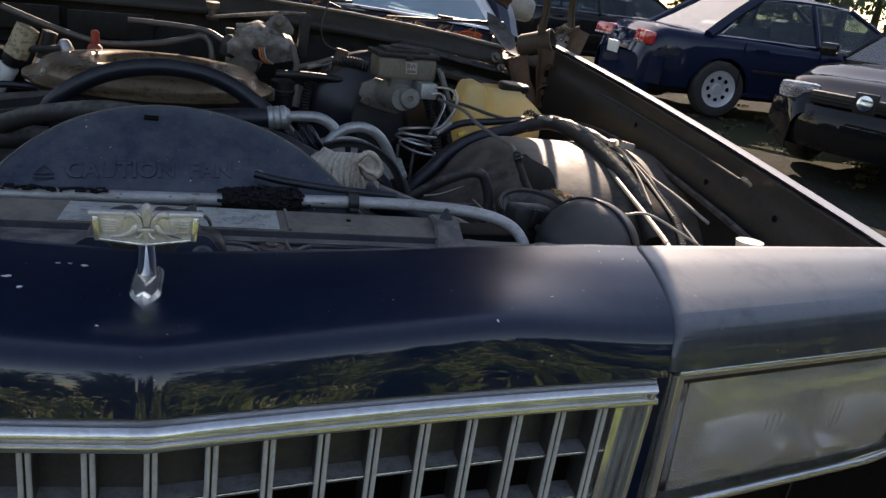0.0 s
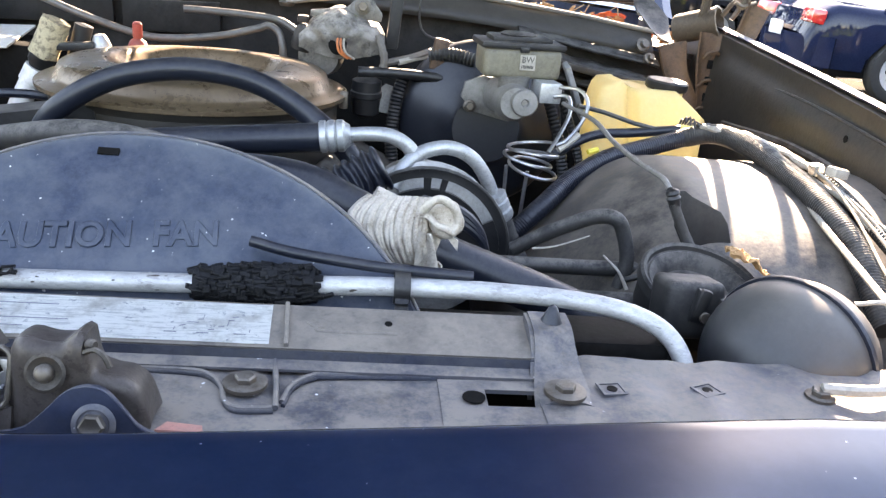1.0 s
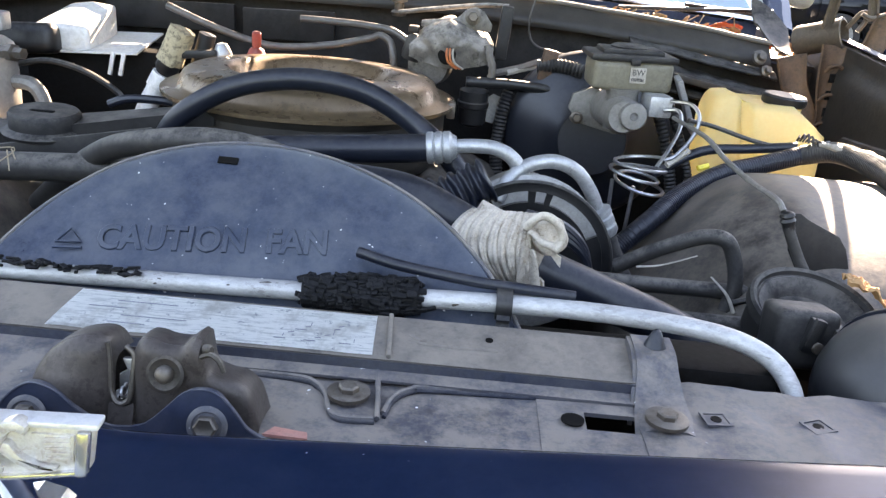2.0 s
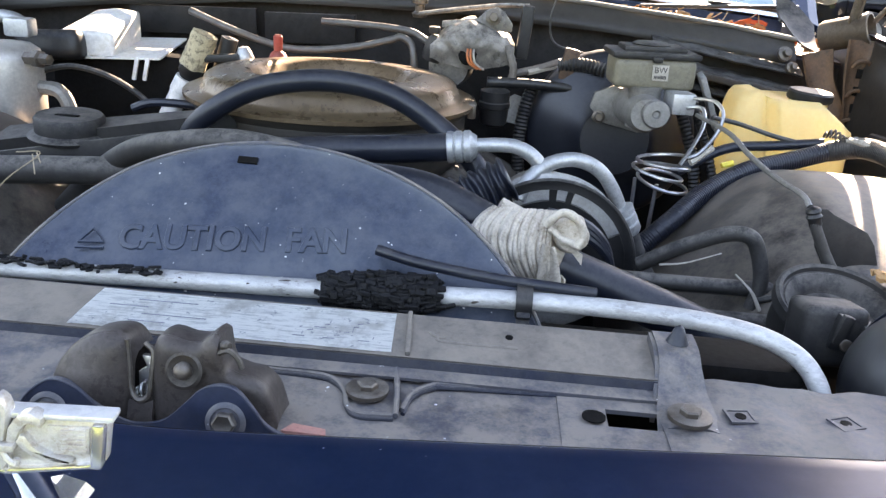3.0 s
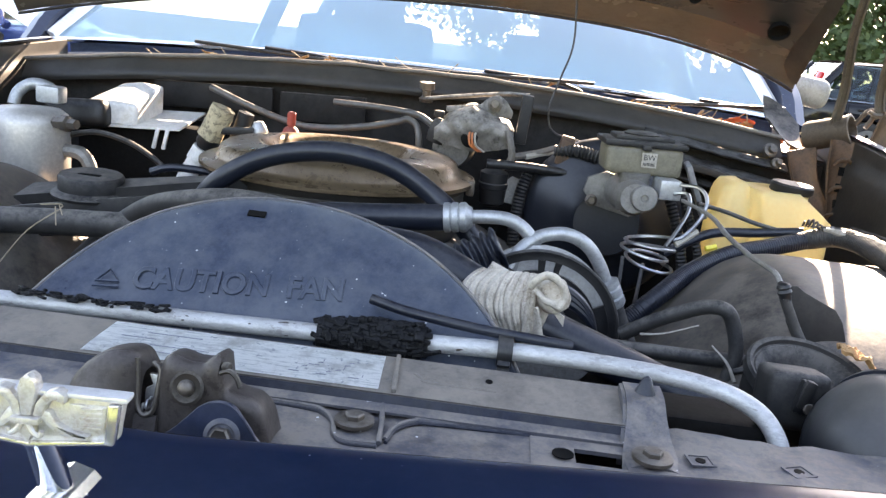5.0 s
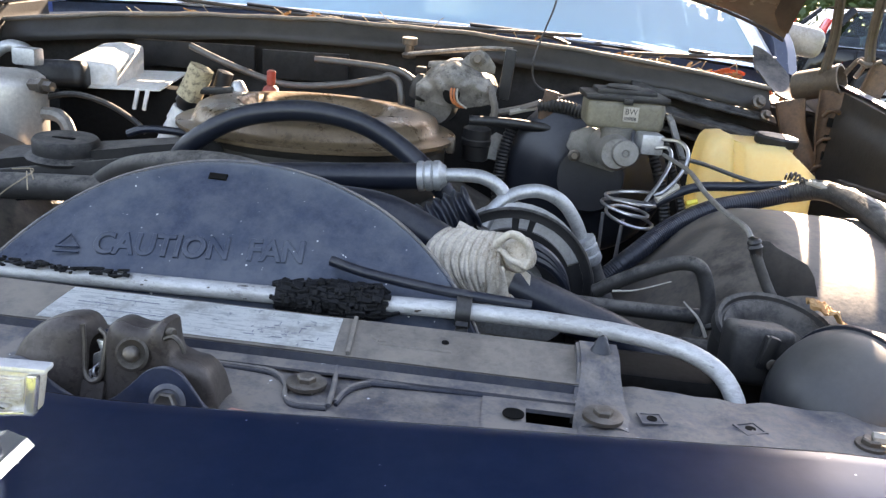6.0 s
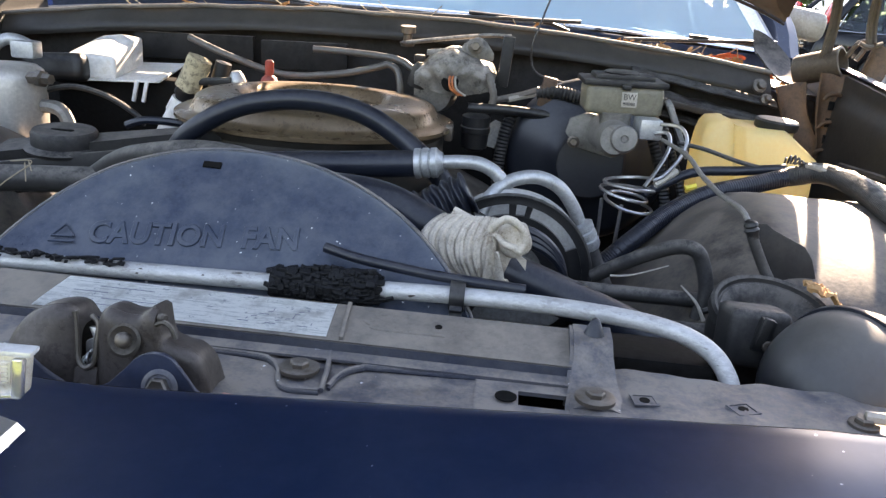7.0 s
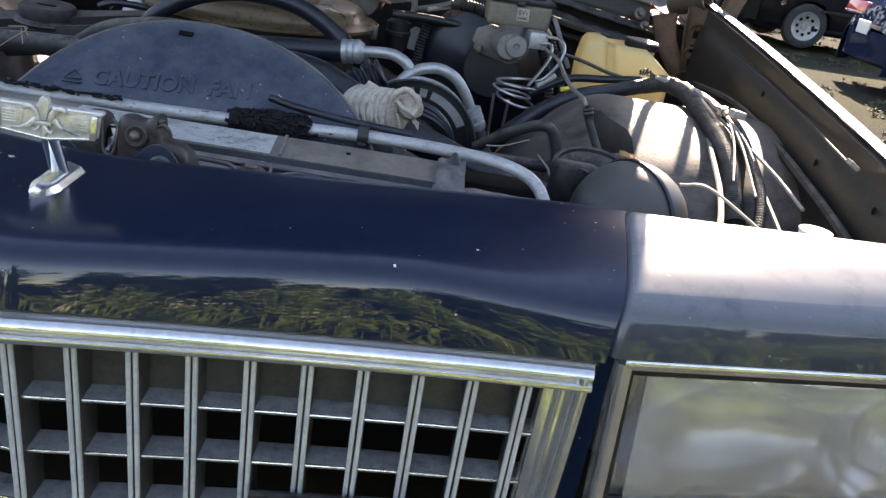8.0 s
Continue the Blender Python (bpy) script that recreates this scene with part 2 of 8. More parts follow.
M["crust"] = surface("tan_crusted_fitting", (0.42, 0.34, 0.21), (0.06, 0.05, 0.035), 0.8, 0.0, 0.0, 130.0, 0.8, 300.0, spread=(0.5, 0.58), grime=0.6)
M["litter"] = surface("orange_leaf_litter", (0.36, 0.19, 0.065), (0.20, 0.095, 0.04), 0.8, 0.0, 0.0, 60.0, 0.2, grime=0.3)
M["leaf"] = surface("dry_leaf", (0.30, 0.13, 0.05), (0.42, 0.27, 0.12), 0.8, 0.0, 0.1, 25.0, 0.3)
M["twig"] = surface("dry_twig", (0.34, 0.27, 0.18), (0.22, 0.16, 0.10), 0.85, 0.0, 0.1, 25.0, 0.3)
M["red_leaf"] = surface("red_leaf", (0.50, 0.06, 0.02), (0.34, 0.10, 0.03), 0.7, 0.0, 0.0, 25.0, 0.2)
M["pink"] = surface("pink_plastic_tab", (0.50, 0.22, 0.17), (0.4, 0.18, 0.15), 0.6, 0.0, 0.2, 25.0, 0.05)
M["tyre"] = surface("tyre_rubber", (0.018, 0.018, 0.018), (0.03, 0.029, 0.027), 0.75, 0.0, 0.3, 12.0, 0.2)
M["interior"] = surface("blue_grey_upholstery", (0.06, 0.075, 0.11), (0.045, 0.055, 0.08), 0.85, 0.0, 0.0, 12.0, 0.2)
M["dash"] = surface("dash_vinyl", (0.05, 0.07, 0.13), (0.04, 0.055, 0.10), 0.6, 0.0, 0.2, 12.0, 0.1)
M["inner_fender"] = surface("tan_dusty_inner_fender", (0.024, 0.021, 0.018), (0.012, 0.011, 0.010), 0.40, 0.0, 0.45, 9.0, 0.35, dust_col=(0.18, 0.15, 0.12), grime=0.6, floor=0.05)
M["mirror_shell"] = surface("pale_mirror_shell", (0.34, 0.32, 0.29), (0.27, 0.25, 0.22), 0.35, 0.1, 0.2, 12.0, 0.03)
M["weed"] = surface("weed_leaf", (0.20, 0.28, 0.055), (0.30, 0.36, 0.09), 0.5, 0.0, 0.0, 3.0, 0.1, grime=0.2)
M["dry_grass"] = surface("dry_yard_grass", (0.075, 0.072, 0.032), (0.11, 0.098, 0.05), 0.8, 0.0, 0.0, 3.0, 0.1)
M["flower"] = surface("pale_flower_head", (0.62, 0.62, 0.45), (0.5, 0.52, 0.34), 0.8, 0.0, 0.0, 10.0, 0.1)
M["foliage"] = surface("tree_foliage", (0.030, 0.058, 0.014), (0.055, 0.082, 0.018), 0.6, 0.0, 0.0, 1.2, 0.1)
M["bark"] = surface("bark", (0.12, 0.09, 0.065), (0.07, 0.052, 0.04), 0.9, 0.0, 0.0, 6.0, 0.6, 40.0)
# near-black: puts the shade of holes, gaps and deep parts into colour
M["dark"] = surface("cavity_shade_and_dark_metal", (0.0035, 0.0035, 0.0035), (0.007, 0.006, 0.005), 0.7, 0.0, 0.0, 12.0, 0.2, grime=0.2, spec=0.08)
M["hood_under"] = surface("hood_underside", (0.016, 0.017, 0.0185), (0.026, 0.0245, 0.0235), 0.26, 0.1, 0.0, 7.0, 0.22, grime=0.2, spread=(0.30, 0.80), stretch=(0.35, 1, 1))
M["booster"] = surface("blue_black_booster_paint", (0.0075, 0.0095, 0.0150), (0.013, 0.0145, 0.0185), 0.34, 0.0, 0.10, 8.0, 0.10, spec=0.45, grime=0.3)
# paler than the inner panel: bounced sunlight is mixed into the dust tan
M["hood_lip"] = surface("hood_lip_dust_and_bounce", (0.036, 0.033, 0.029), (0.075, 0.064, 0.049), 0.26, 0.1, 0.0, 9.0, 0.12, grime=0.4, spread=(0.40, 0.70), stretch=(0.5, 1, 1))
M["orn_face"] = surface("ivory_emblem", (0.66, 0.60, 0.55), (0.40, 0.34, 0.29), 0.24, 0.3, 0.0, 60.0, 0.1, grime=0.5)


def label_material():
    """A silvery sticker, worn through in streaks, with grey printed rows."""
    m, nodes, links, b = material("worn_sticker")
    geo = nodes.new("ShaderNodeNewGeometry")
    mp = nodes.new("ShaderNodeMapping")
    mp.inputs["Scale"].default_value = (46, 520, 260)
    links.new(geo.outputs["Position"], mp.inputs["Vector"])
    streaks = noise_tex(nodes, links, 1.0, 5.0, 0.7, mp.outputs[0])
    wear = noise_tex(nodes, links, 34.0, 6.0, 0.7, geo.outputs["Position"])
    col = blend(nodes, links, ramp(nodes, links, streaks, 0.50, 0.62), (0.84, 0.84, 0.80), (0.55, 0.56, 0.54))
    col = blend(nodes, links, ramp(nodes, links, wear, 0.50, 0.66), col, (0.50, 0.49, 0.45))
    flakes = noise_tex(nodes, links, 150.0, 6.0, 0.75, geo.outputs["Position"])
    col = blend(nodes, links, mathn(nodes, links, "MULTIPLY", ramp(nodes, links, flakes, 0.60, 0.64), 0.7), col, (0.20, 0.22, 0.25))
    links.new(col, b.inputs["Base Color"])
    b.inputs["Roughness"].default_value, b.inputs["Metallic"].default_value = 0.55, 0.0
    return m


M["sticker"] = label_material()


def glass_material(name, tint=(0.9, 0.95, 0.95), rough=0.0):
    m, nodes, links, b = material(name)
    b.inputs["Base Color"].default_value = (*tint, 1)
    b.inputs["Transmission Weight"].default_value, b.inputs["Roughness"].default_value, b.inputs["IOR"].default_value = 1.0, rough, 1.45
    return m


M["glass"] = glass_material("car_glass", (0.22, 0.30, 0.32), 0.0)
# blue-teal diffuse share stands in for mirrored sky and lit dust haze
M["windshield"] = glass_material("sky_hazed_windshield_glass", (0.36, 0.56, 0.64), 0.0)
M["windshield"].node_tree.nodes["Principled BSDF"].inputs["Transmission Weight"].default_value = 0.62
# stretched light and dull patches imitate sky mirrored in the lens
M["lens"] = surface("hazed_lens_sky_patches", (0.92, 0.87, 0.83), (0.78, 0.73, 0.68), 0.05, 0.0, 0.05, 9.0, 0.02, 200.0, coat=0.8, coat_rough=0.02, grime=0.1, stretch=(1.4, 1, 0.5))
M["lens"].node_tree.nodes["Principled BSDF"].inputs["Transmission Weight"].default_value = 0.78
M["hubcap"] = surface("silver_hubcap", (0.58, 0.59, 0.60), (0.48, 0.49, 0.50), 0.35, 0.3, 0.1, 12.0, 0.02)
M["red_lens"] = surface("red_tail_lens", (0.55, 0.02, 0.02), (0.4, 0.015, 0.015), 0.12, 0.0, 0.0, 10.0, 0.02, coat=1.0)
M["car_glass_dark"] = surface("tinted_side_glass", (0.02, 0.03, 0.03), (0.03, 0.04, 0.04), 0.04, 0.0, 0.1, 3.0, 0.0, coat=1.0, rough_var=0.02)


def car_paint(name, col):
    return surface(name, col, tuple(c * 1.15 for c in col), 0.22, 0.0, 0.0, 2.0, 0.0, 60.0, coat=0.6, coat_rough=0.02, rough_var=0.06, grime=0.0, spec=0.0)


M["navy_car"] = car_paint("dark_blue_car_paint", (0.008, 0.013, 0.035))
M["black_car"] = car_paint("black_car_paint", (0.008, 0.008, 0.009))
M["blue_car"] = car_paint("blue_car_paint", (0.012, 0.025, 0.085))
M["silver_car"] = car_paint("silver_car_paint", (0.35, 0.36, 0.37))


def ground_material():
    m, nodes, links, b = material("gravel_and_dry_grass")
    geo = nodes.new("ShaderNodeNewGeometry")
    p = geo.outputs["Position"]
    vor = nodes.new("ShaderNodeTexVoronoi")
    vor.inputs["Scale"].default_value = 28.0
    links.new(p, vor.inputs["Vector"])
    big, mid, fine = noise_tex(nodes, links, 0.6, 5.0, 0.6, p), noise_tex(nodes, links, 5.0, 6.0, 0.65, p), noise_tex(nodes, links, 60.0, 4.0, 0.6, p)
    stones = blend(nodes, links, ramp(nodes, links, vor.outputs["Color"], 0.1, 0.9), (0.022, 0.021, 0.020), (0.058, 0.055, 0.051))
    dirt = blend(nodes, links, fine, (0.019, 0.0175, 0.0155), (0.040, 0.036, 0.031))
    col = blend(nodes, links, ramp(nodes, links, mid, 0.42, 0.58), stones, dirt)
    col = blend(nodes, links, ramp(nodes, links, big, 0.42, 0.56), col, blend(nodes, links, fine, (0.024, 0.029, 0.014), (0.046, 0.048, 0.027)))
    links.new(col, b.inputs["Base Color"])
    b.inputs["Roughness"].default_value, b.inputs["Specular IOR Level"].default_value = 0.95, 0.05
    bp = nodes.new("ShaderNodeBump")
    bp.inputs["Strength"].default_value, bp.inputs["Distance"].default_value = 0.6, 0.02
    links.new(mathn(nodes, links, "ADD", vor.outputs["Distance"], fine), bp.inputs["Height"])
    links.new(bp.outputs[0], b.inputs["Normal"])
    return m


M["ground"] = ground_material()

# mesh builders
def thing(name, at, label, category, group="", kind=""):
    ob = new(name)
    ob.location = at
    ob.empty_display_size = 0.05
    tagged(ob, label, category, group, kind)
    return ob


def base_of(ob):
    p = Vector((0, 0, 0))
    while ob is not None:
        p += ob.location
        ob = ob.parent
    return p


def finish(bm, sharp=38.0, smooth=True):
    bmesh.ops.recalc_face_normals(bm, faces=bm.faces)
    for f in bm.faces:
        f.smooth = smooth
    for e in bm.edges:
        if len(e.link_faces) == 2 and e.calc_face_angle(0) > radians(sharp):
            e.smooth = False


def part(name, bm, mat, parent=None, label="", sharp=38.0, smooth=True):
    """One mesh object out of a bmesh in world metres, under a thing or a part."""
    finish(bm, sharp, smooth)
    if parent is not None:
        bmesh.ops.translate(bm, vec=-base_of(parent), verts=bm.verts)
    me = bpy.data.meshes.new(name)
    bm.to_mesh(me)
    bm.free()
    for m in (mat if isinstance(mat, (list, tuple)) else [mat]):
        me.materials.append(m)
    ob = new(name, me)
    ob.parent = parent
    if label:
        ob["label"] = label
    return ob


def single(name, bm, mat, label, category, group="", kind="", sharp=38.0):
    return tagged(part(name, bm, mat, None, "", sharp), label, category, group, kind)


def box(at, size, bev=0.003, rot=(0, 0, 0), bm=None, seg=2):
    b = bmesh.new()
    bmesh.ops.create_cube(b, size=1.0)
    bmesh.ops.scale(b, vec=size, verts=b.verts)
    if bev > 0:
        bmesh.ops.bevel(b, geom=list(b.edges), offset=min(bev, min(size) * 0.45), segments=seg, profile=0.6, affect="EDGES")
    bmesh.ops.transform(b, matrix=pose(*at, *rot), verts=b.verts)
    return merge(bm, b)


def merge(bm, extra):
    if bm is None:
        return extra
    me = bpy.data.meshes.new("tmp")
    extra.to_mesh(me)
    extra.free()
    bm.from_mesh(me)
    bpy.data.meshes.remove(me)
    return bm


def lathe(profile, at, axis=(0, 0, 1), seg=28, bm=None, squash=(1, 1)):
    """Turns (radius, height) pairs round an axis through at; ends at radius 0 close the form."""
    b = bmesh.new()
    rings = []
    for r, h in profile:
        if r < 1e-6:
            rings.append([b.verts.new((0, 0, h))])
        else:
            rings.append([b.verts.new((r * squash[0] * math.cos(2 * math.pi * i / seg), r * squash[1] * math.sin(2 * math.pi * i / seg), h)) for i in range(seg)])
    for a, c in zip(rings, rings[1:]):
        for i in range(seg):
            j = (i + 1) % seg
            vs = [a[i % len(a)], a[j % len(a)], c[j % len(c)], c[i % len(c)]]
            vs = list(dict.fromkeys(vs))
            if len(vs) > 2:
                b.faces.new(vs)
    if profile[0] != profile[-1]:
        for ring in (rings[0], rings[-1]):
            if len(ring) > 2:
                b.faces.new(ring)
    else:
        bmesh.ops.remove_doubles(b, verts=b.verts, dist=1e-6)
    q = Vector((0, 0, 1)).rotation_difference(Vector(axis).normalized())
    bmesh.ops.transform(b, matrix=Matrix.Translation(at) @ q.to_matrix().to_4x4(), verts=b.verts)
    return merge(bm, b)


def spline(points, steps=6):
    """A smooth line through points (Catmull-Rom)."""
    p = [Vector(x) for x in points]
    if len(p) == 2:
        return [p[0].lerp(p[1], i / steps) for i in range(steps + 1)]
    p = [2 * p[0] - p[1], *p, 2 * p[-1] - p[-2]]
    out = []
    for a, b, c, d in zip(p, p[1:], p[2:], p[3:]):
        for i in range(steps):
            t = i / steps
            out.append(0.5 * (2 * b + (c - a) * t + (2 * a - 5 * b + 4 * c - d) * t * t + (3 * b - a - 3 * c + d) * t ** 3))
    return out + [p[-2].copy()]


def tube(points, r, seg=10, steps=6, bm=None, rib=0.0, pitch=0.006, flat=1.0):
    """A hose along a smooth line; rib makes it corrugated at that pitch; r may be a pair, from start to end."""
    line = spline(points, steps)
    if rib > 0:
        length = sum((b - a).length for a, b in zip(line, line[1:]))
        n = max(4, int(length / pitch * 2))
        cum = [0.0]
        for a, c in zip(line, line[1:]):
            cum.append(cum[-1] + (c - a).length)
        fine, k = [], 0
        for i in range(n + 1):
            s = length * i / n
            while k < len(line) - 2 and cum[k + 1] < s:
                k += 1
            fine.append(line[k].lerp(line[k + 1], (s - cum[k]) / max(1e-9, cum[k + 1] - cum[k])))
        line = fine
    b = bmesh.new()
    rings, up = [], None
    for i, p in enumerate(line):
        d = (line[min(i + 1, len(line) - 1)] - line[max(i - 1, 0)]).normalized()
        if up is None:
            up = d.orthogonal().normalized() if abs(d.z) > 0.9 else d.cross(Vector((0, 0, 1))).normalized()
        up = (up - d * up.dot(d)).normalized()
        side = d.cross(up)
        f = i / max(1, len(line) - 1)
        rad = (r[0] + (r[1] - r[0]) * f) if isinstance(r, tuple) else r
        if rib > 0 and i % 2:
            rad *= 1 - rib
        rings.append([b.verts.new(p + (up * math.cos(2 * math.pi * k / seg) + side * flat * math.sin(2 * math.pi * k / seg)) * rad) for k in range(seg)])
    for a, c in zip(rings, rings[1:]):
        for k in range(seg):
            b.faces.new((a[k], a[(k + 1) % seg], c[(k + 1) % seg], c[k]))
    b.faces.new(rings[0])
    b.faces.new(rings[-1])
    return merge(bm, b)


def sheet(f, nu, nv, thick, bm=None):
    """A panel f(u, v), u and v from 0 to 1, with half its thickness to either side."""
    pts = np.array([[f(i / nu, j / nv) for j in range(nv + 1)] for i in range(nu + 1)], float)
    du, dv = np.gradient(pts, axis=0), np.gradient(pts, axis=1)
    nrm = np.cross(du, dv)
    nrm /= np.maximum(np.linalg.norm(nrm, axis=2, keepdims=True), 1e-12)
    b = bmesh.new()
    front, back = ([[b.verts.new(p) for p in row] for row in pts + nrm * thick * k] for k in (0.5, -0.5))
    for i in range(nu):
        for j in range(nv):
            b.faces.new((front[i][j], front[i + 1][j], front[i + 1][j + 1], front[i][j + 1]))
            b.faces.new((back[i][j], back[i][j + 1], back[i + 1][j + 1], back[i + 1][j]))
    rim = [(i, 0) for i in range(nu)] + [(nu, j) for j in range(nv)] + [(i, nv) for i in range(nu, 0, -1)] + [(0, j) for j in range(nv, 0, -1)]
    for (i, j), (k, l) in zip(rim, rim[1:] + rim[:1]):
        b.faces.new((front[i][j], back[i][j], back[k][l], front[k][l]))
    return merge(bm, b)


def prism(outline, depth, at=(0, 0, 0), rot=(0, 0, 0), bev=0.0, bm=None):
    """An outline in x and y, drawn out along z by depth, then turned and placed."""
    b = bmesh.new()
    lo = [b.verts.new((x, y, 0)) for x, y in outline]
    hi = [b.verts.new((x, y, depth)) for x, y in outline]
    n = len(outline)
    b.faces.new(lo)
    b.faces.new(hi)
    for i in range(n):
        b.faces.new((lo[i], lo[(i + 1) % n], hi[(i + 1) % n], hi[i]))
    bmesh.ops.recalc_face_normals(b, faces=b.faces)
    if bev > 0:
        bmesh.ops.bevel(b, geom=list(b.edges), offset=bev, segments=2, profile=0.6, affect="EDGES")
    bmesh.ops.transform(b, matrix=pose(*at, *rot), verts=b.verts)
    return merge(bm, b)


def ring_slab(outer, inner, depth, at=(0, 0, 0), rot=(0, 0, 0), bm=None):
    """A flat plate between two outlines of equal count, in x and y, drawn out along z."""
    b = bmesh.new()
    n = len(outer)
    rows = [[b.verts.new((x, y, z)) for x, y in o] for z in (0, depth) for o in (outer, inner)]
    oo, oi, to, ti = rows
    for i in range(n):
        j = (i + 1) % n
        b.faces.new((oo[i], oo[j], oi[j], oi[i]))
        b.faces.new((to[i], ti[i], ti[j], to[j]))
        b.faces.new((oo[i], to[i], to[j], oo[j]))
        b.faces.new((oi[i], oi[j], ti[j], ti[i]))
    bmesh.ops.transform(b, matrix=pose(*at, *rot), verts=b.verts)
    return merge(bm, b)


def hex_bolt(at, r=0.009, h=0.008, washer=0.016, axis=(0, 0, 1), bm=None):
    bm = lathe([(0, 0), (washer, 0), (washer, 0.0025), (washer * 0.9, 0.003), (0, 0.003)], at, axis, 22, bm)
    bm = lathe([(0, 0.0025), (r, 0.0025), (r, h * 0.85), (r * 0.85, h), (0, h)], at, axis, 6, bm)
    return bm


def letters(text, size, extrude, m, bev=0.0):
    """Raised letters of the built-in font as a bmesh, at the pose m."""
    cu = bpy.data.curves.new("letters", "FONT")
    cu.body, cu.size, cu.extrude, cu.bevel_depth, cu.align_x = text, size, extrude, bev, "LEFT"
    cu.resolution_u = 3
    ob = bpy.data.objects.new("letters", cu)
    scene.collection.objects.link(ob)
    me = bpy.data.meshes.new_from_object(ob.evaluated_get(bpy.context.evaluated_depsgraph_get()))
    bm = bmesh.new()
    bm.from_mesh(me)
    bpy.data.objects.remove(ob)
    bpy.data.meshes.remove(me)
    bpy.data.curves.remove(cu)
    bmesh.ops.transform(bm, matrix=m, verts=bm.verts)
    return bm


def jitter(bm, amount, scale=30.0):
    for v in bm.verts:
        v.co += noise.noise_vector(v.co * scale) * amount
    return bm

# the ground and the car with the open hood
def ground_sheet():
    b = bmesh.new()
    n = 60
    rad = [0.0] + [0.6 * 1.17 ** i for i in range(n)]
    rings = []
    for r in rad:
        row = []
        for k in range(48):
            a = 2 * math.pi * k / 48
            x, y = r * math.cos(a), r * math.sin(a)
            z = 0.03 * noise.noise(Vector((x * 0.35, y * 0.35, 0))) + 0.012 * noise.noise(Vector((x * 2, y * 2, 3)))
            row.append(b.verts.new((x, y + 2, z - 0.03)))
            if r == 0:
                break
        rings.append(row)
    for a, c in zip(rings, rings[1:]):
        for k in range(48):
            vs = list(dict.fromkeys((a[k % len(a)], a[(k + 1) % 48 % len(a)], c[(k + 1) % 48], c[k])))
            b.faces.new(vs)
    return b


single("ground", ground_sheet(), M["ground"], "gravel and dry grass yard with bare dirt", "ground", kind="structure")

MID = 0.035                                   # the car's middle line
car = thing("car", (MID, 2.6, 0.0), "old navy blue station wagon with its hood propped open", "car")


def nose_y(x):
    d = abs(x - MID)
    return 0.646 + (0.175 * d - 0.105 * d * d if x > MID else 0.06 * d + 0.12 * d * d)


def crest_z(x):
    d = math.sqrt((x - MID) ** 2 + 0.0009)
    return min(0.8785 + 0.0625 * d, 0.9035 + 0.008 * (d - 0.4)) if d > 0.4 else 0.8785 + 0.0625 * d


NOSE = [(0.0, 0.0), (0.0213, 0.30), (0.0387, 0.50), (0.054, 0.62), (0.078, 0.71), (0.12, 0.785), (0.20, 0.85), (0.34, 0.91), (0.56, 0.96), (0.78, 0.99), (1.0, 1.0)]
NOSE_LINE = spline([(p, q, 0) for p, q in NOSE], 12)


CAP_LINE = spline([(p, q, 0) for p, q in ((0.0, 0.0), (0.026, 0.20), (0.0535, 0.36), (0.070, 0.43), (0.095, 0.50), (0.14, 0.57), (0.22, 0.655), (0.40, 0.79), (0.70, 0.94), (1.0, 1.0))], 12)


def nose_profile(f, line=None):
    """The rounded front edge: a nearly upright face, then a shallow slope back to the crest."""
    line = line or NOSE_LINE
    k = f * (len(line) - 1)
    i = min(int(k), len(line) - 2)
    p = line[i].lerp(line[i + 1], k - i)
    return p.x, p.y


def seam_x(s):
    """The seam between the header and the end cap, from the grille up to the crest."""
    return 0.490 - 0.020 * max(0.0, 1 - s / 0.8) ** 0.5


def header_point(x, s):
    """s: 0 at the chrome, 0.8 at the crest, 1 at the rear flange."""
    y0, zc = nose_y(x), crest_z(x)
    if s <= 0.8:
        fy, fz = nose_profile(s / 0.8)
        near = max(0.0, min(1.0, (x - 0.28) / 0.19))
        near = near * near * (3 - 2 * near)
        gy, gz = nose_profile(s / 0.8, CAP_LINE)
        fy, fz = fy + (gy - fy) * near, fz + (gz - fz) * near
        return (x, y0 + (0.835 - y0) * fy, 0.826 + (zc - 0.826) * fz)
    f = (s - 0.8) / 0.2
    return (x, 0.835 + 0.012 * f ** 0.6, zc - 0.045 * f ** 1.6)


def header_s(x, y):
    """How far up the header panel lies the place over (x, y)."""
    lo, hi = 0.0, 0.8
    for _ in range(26):
        half = (lo + hi) / 2
        lo, hi = (half, hi) if header_point(x, half)[1] < y else (lo, half)
    return lo


part("header_panel", sheet(lambda u, v: header_point(-0.425 + (seam_x(v) + 0.4242) * u, v), 70, 60, 0.003), M["paint"], car, "glossy navy front header panel with paint chips")


rc = random.Random(5)
for x, y, r in ((-0.076, 0.757, 0.0034), (-0.064, 0.741, 0.0028), (-0.046, 0.789, 0.0026), (-0.037, 0.790, 0.0024), (-0.026, 0.788, 0.0030), (-0.004, 0.690, 0.0016), (0.30, 0.70, 0.0013), (0.36, 0.735, 0.0012)):
    hx, hy, hz = header_point(x, header_s(x, y))
    b = bmesh.new()
    ring = [b.verts.new((x + r * rc.uniform(0.6, 1.25) * math.cos(q), hy + r * 0.8 * rc.uniform(0.5, 1.2) * math.sin(q), header_point(x, header_s(x, hy + r * 0.8 * math.sin(q)))[2] + 0.0022)) for q in (2 * math.pi * i / 9 for i in range(9))]
    b.faces.new(ring)
    bmesh.ops.solidify(b, geom=list(b.faces), thickness=0.0004)
    part("paint_chip", b, M["chip"], car, "white paint chip")


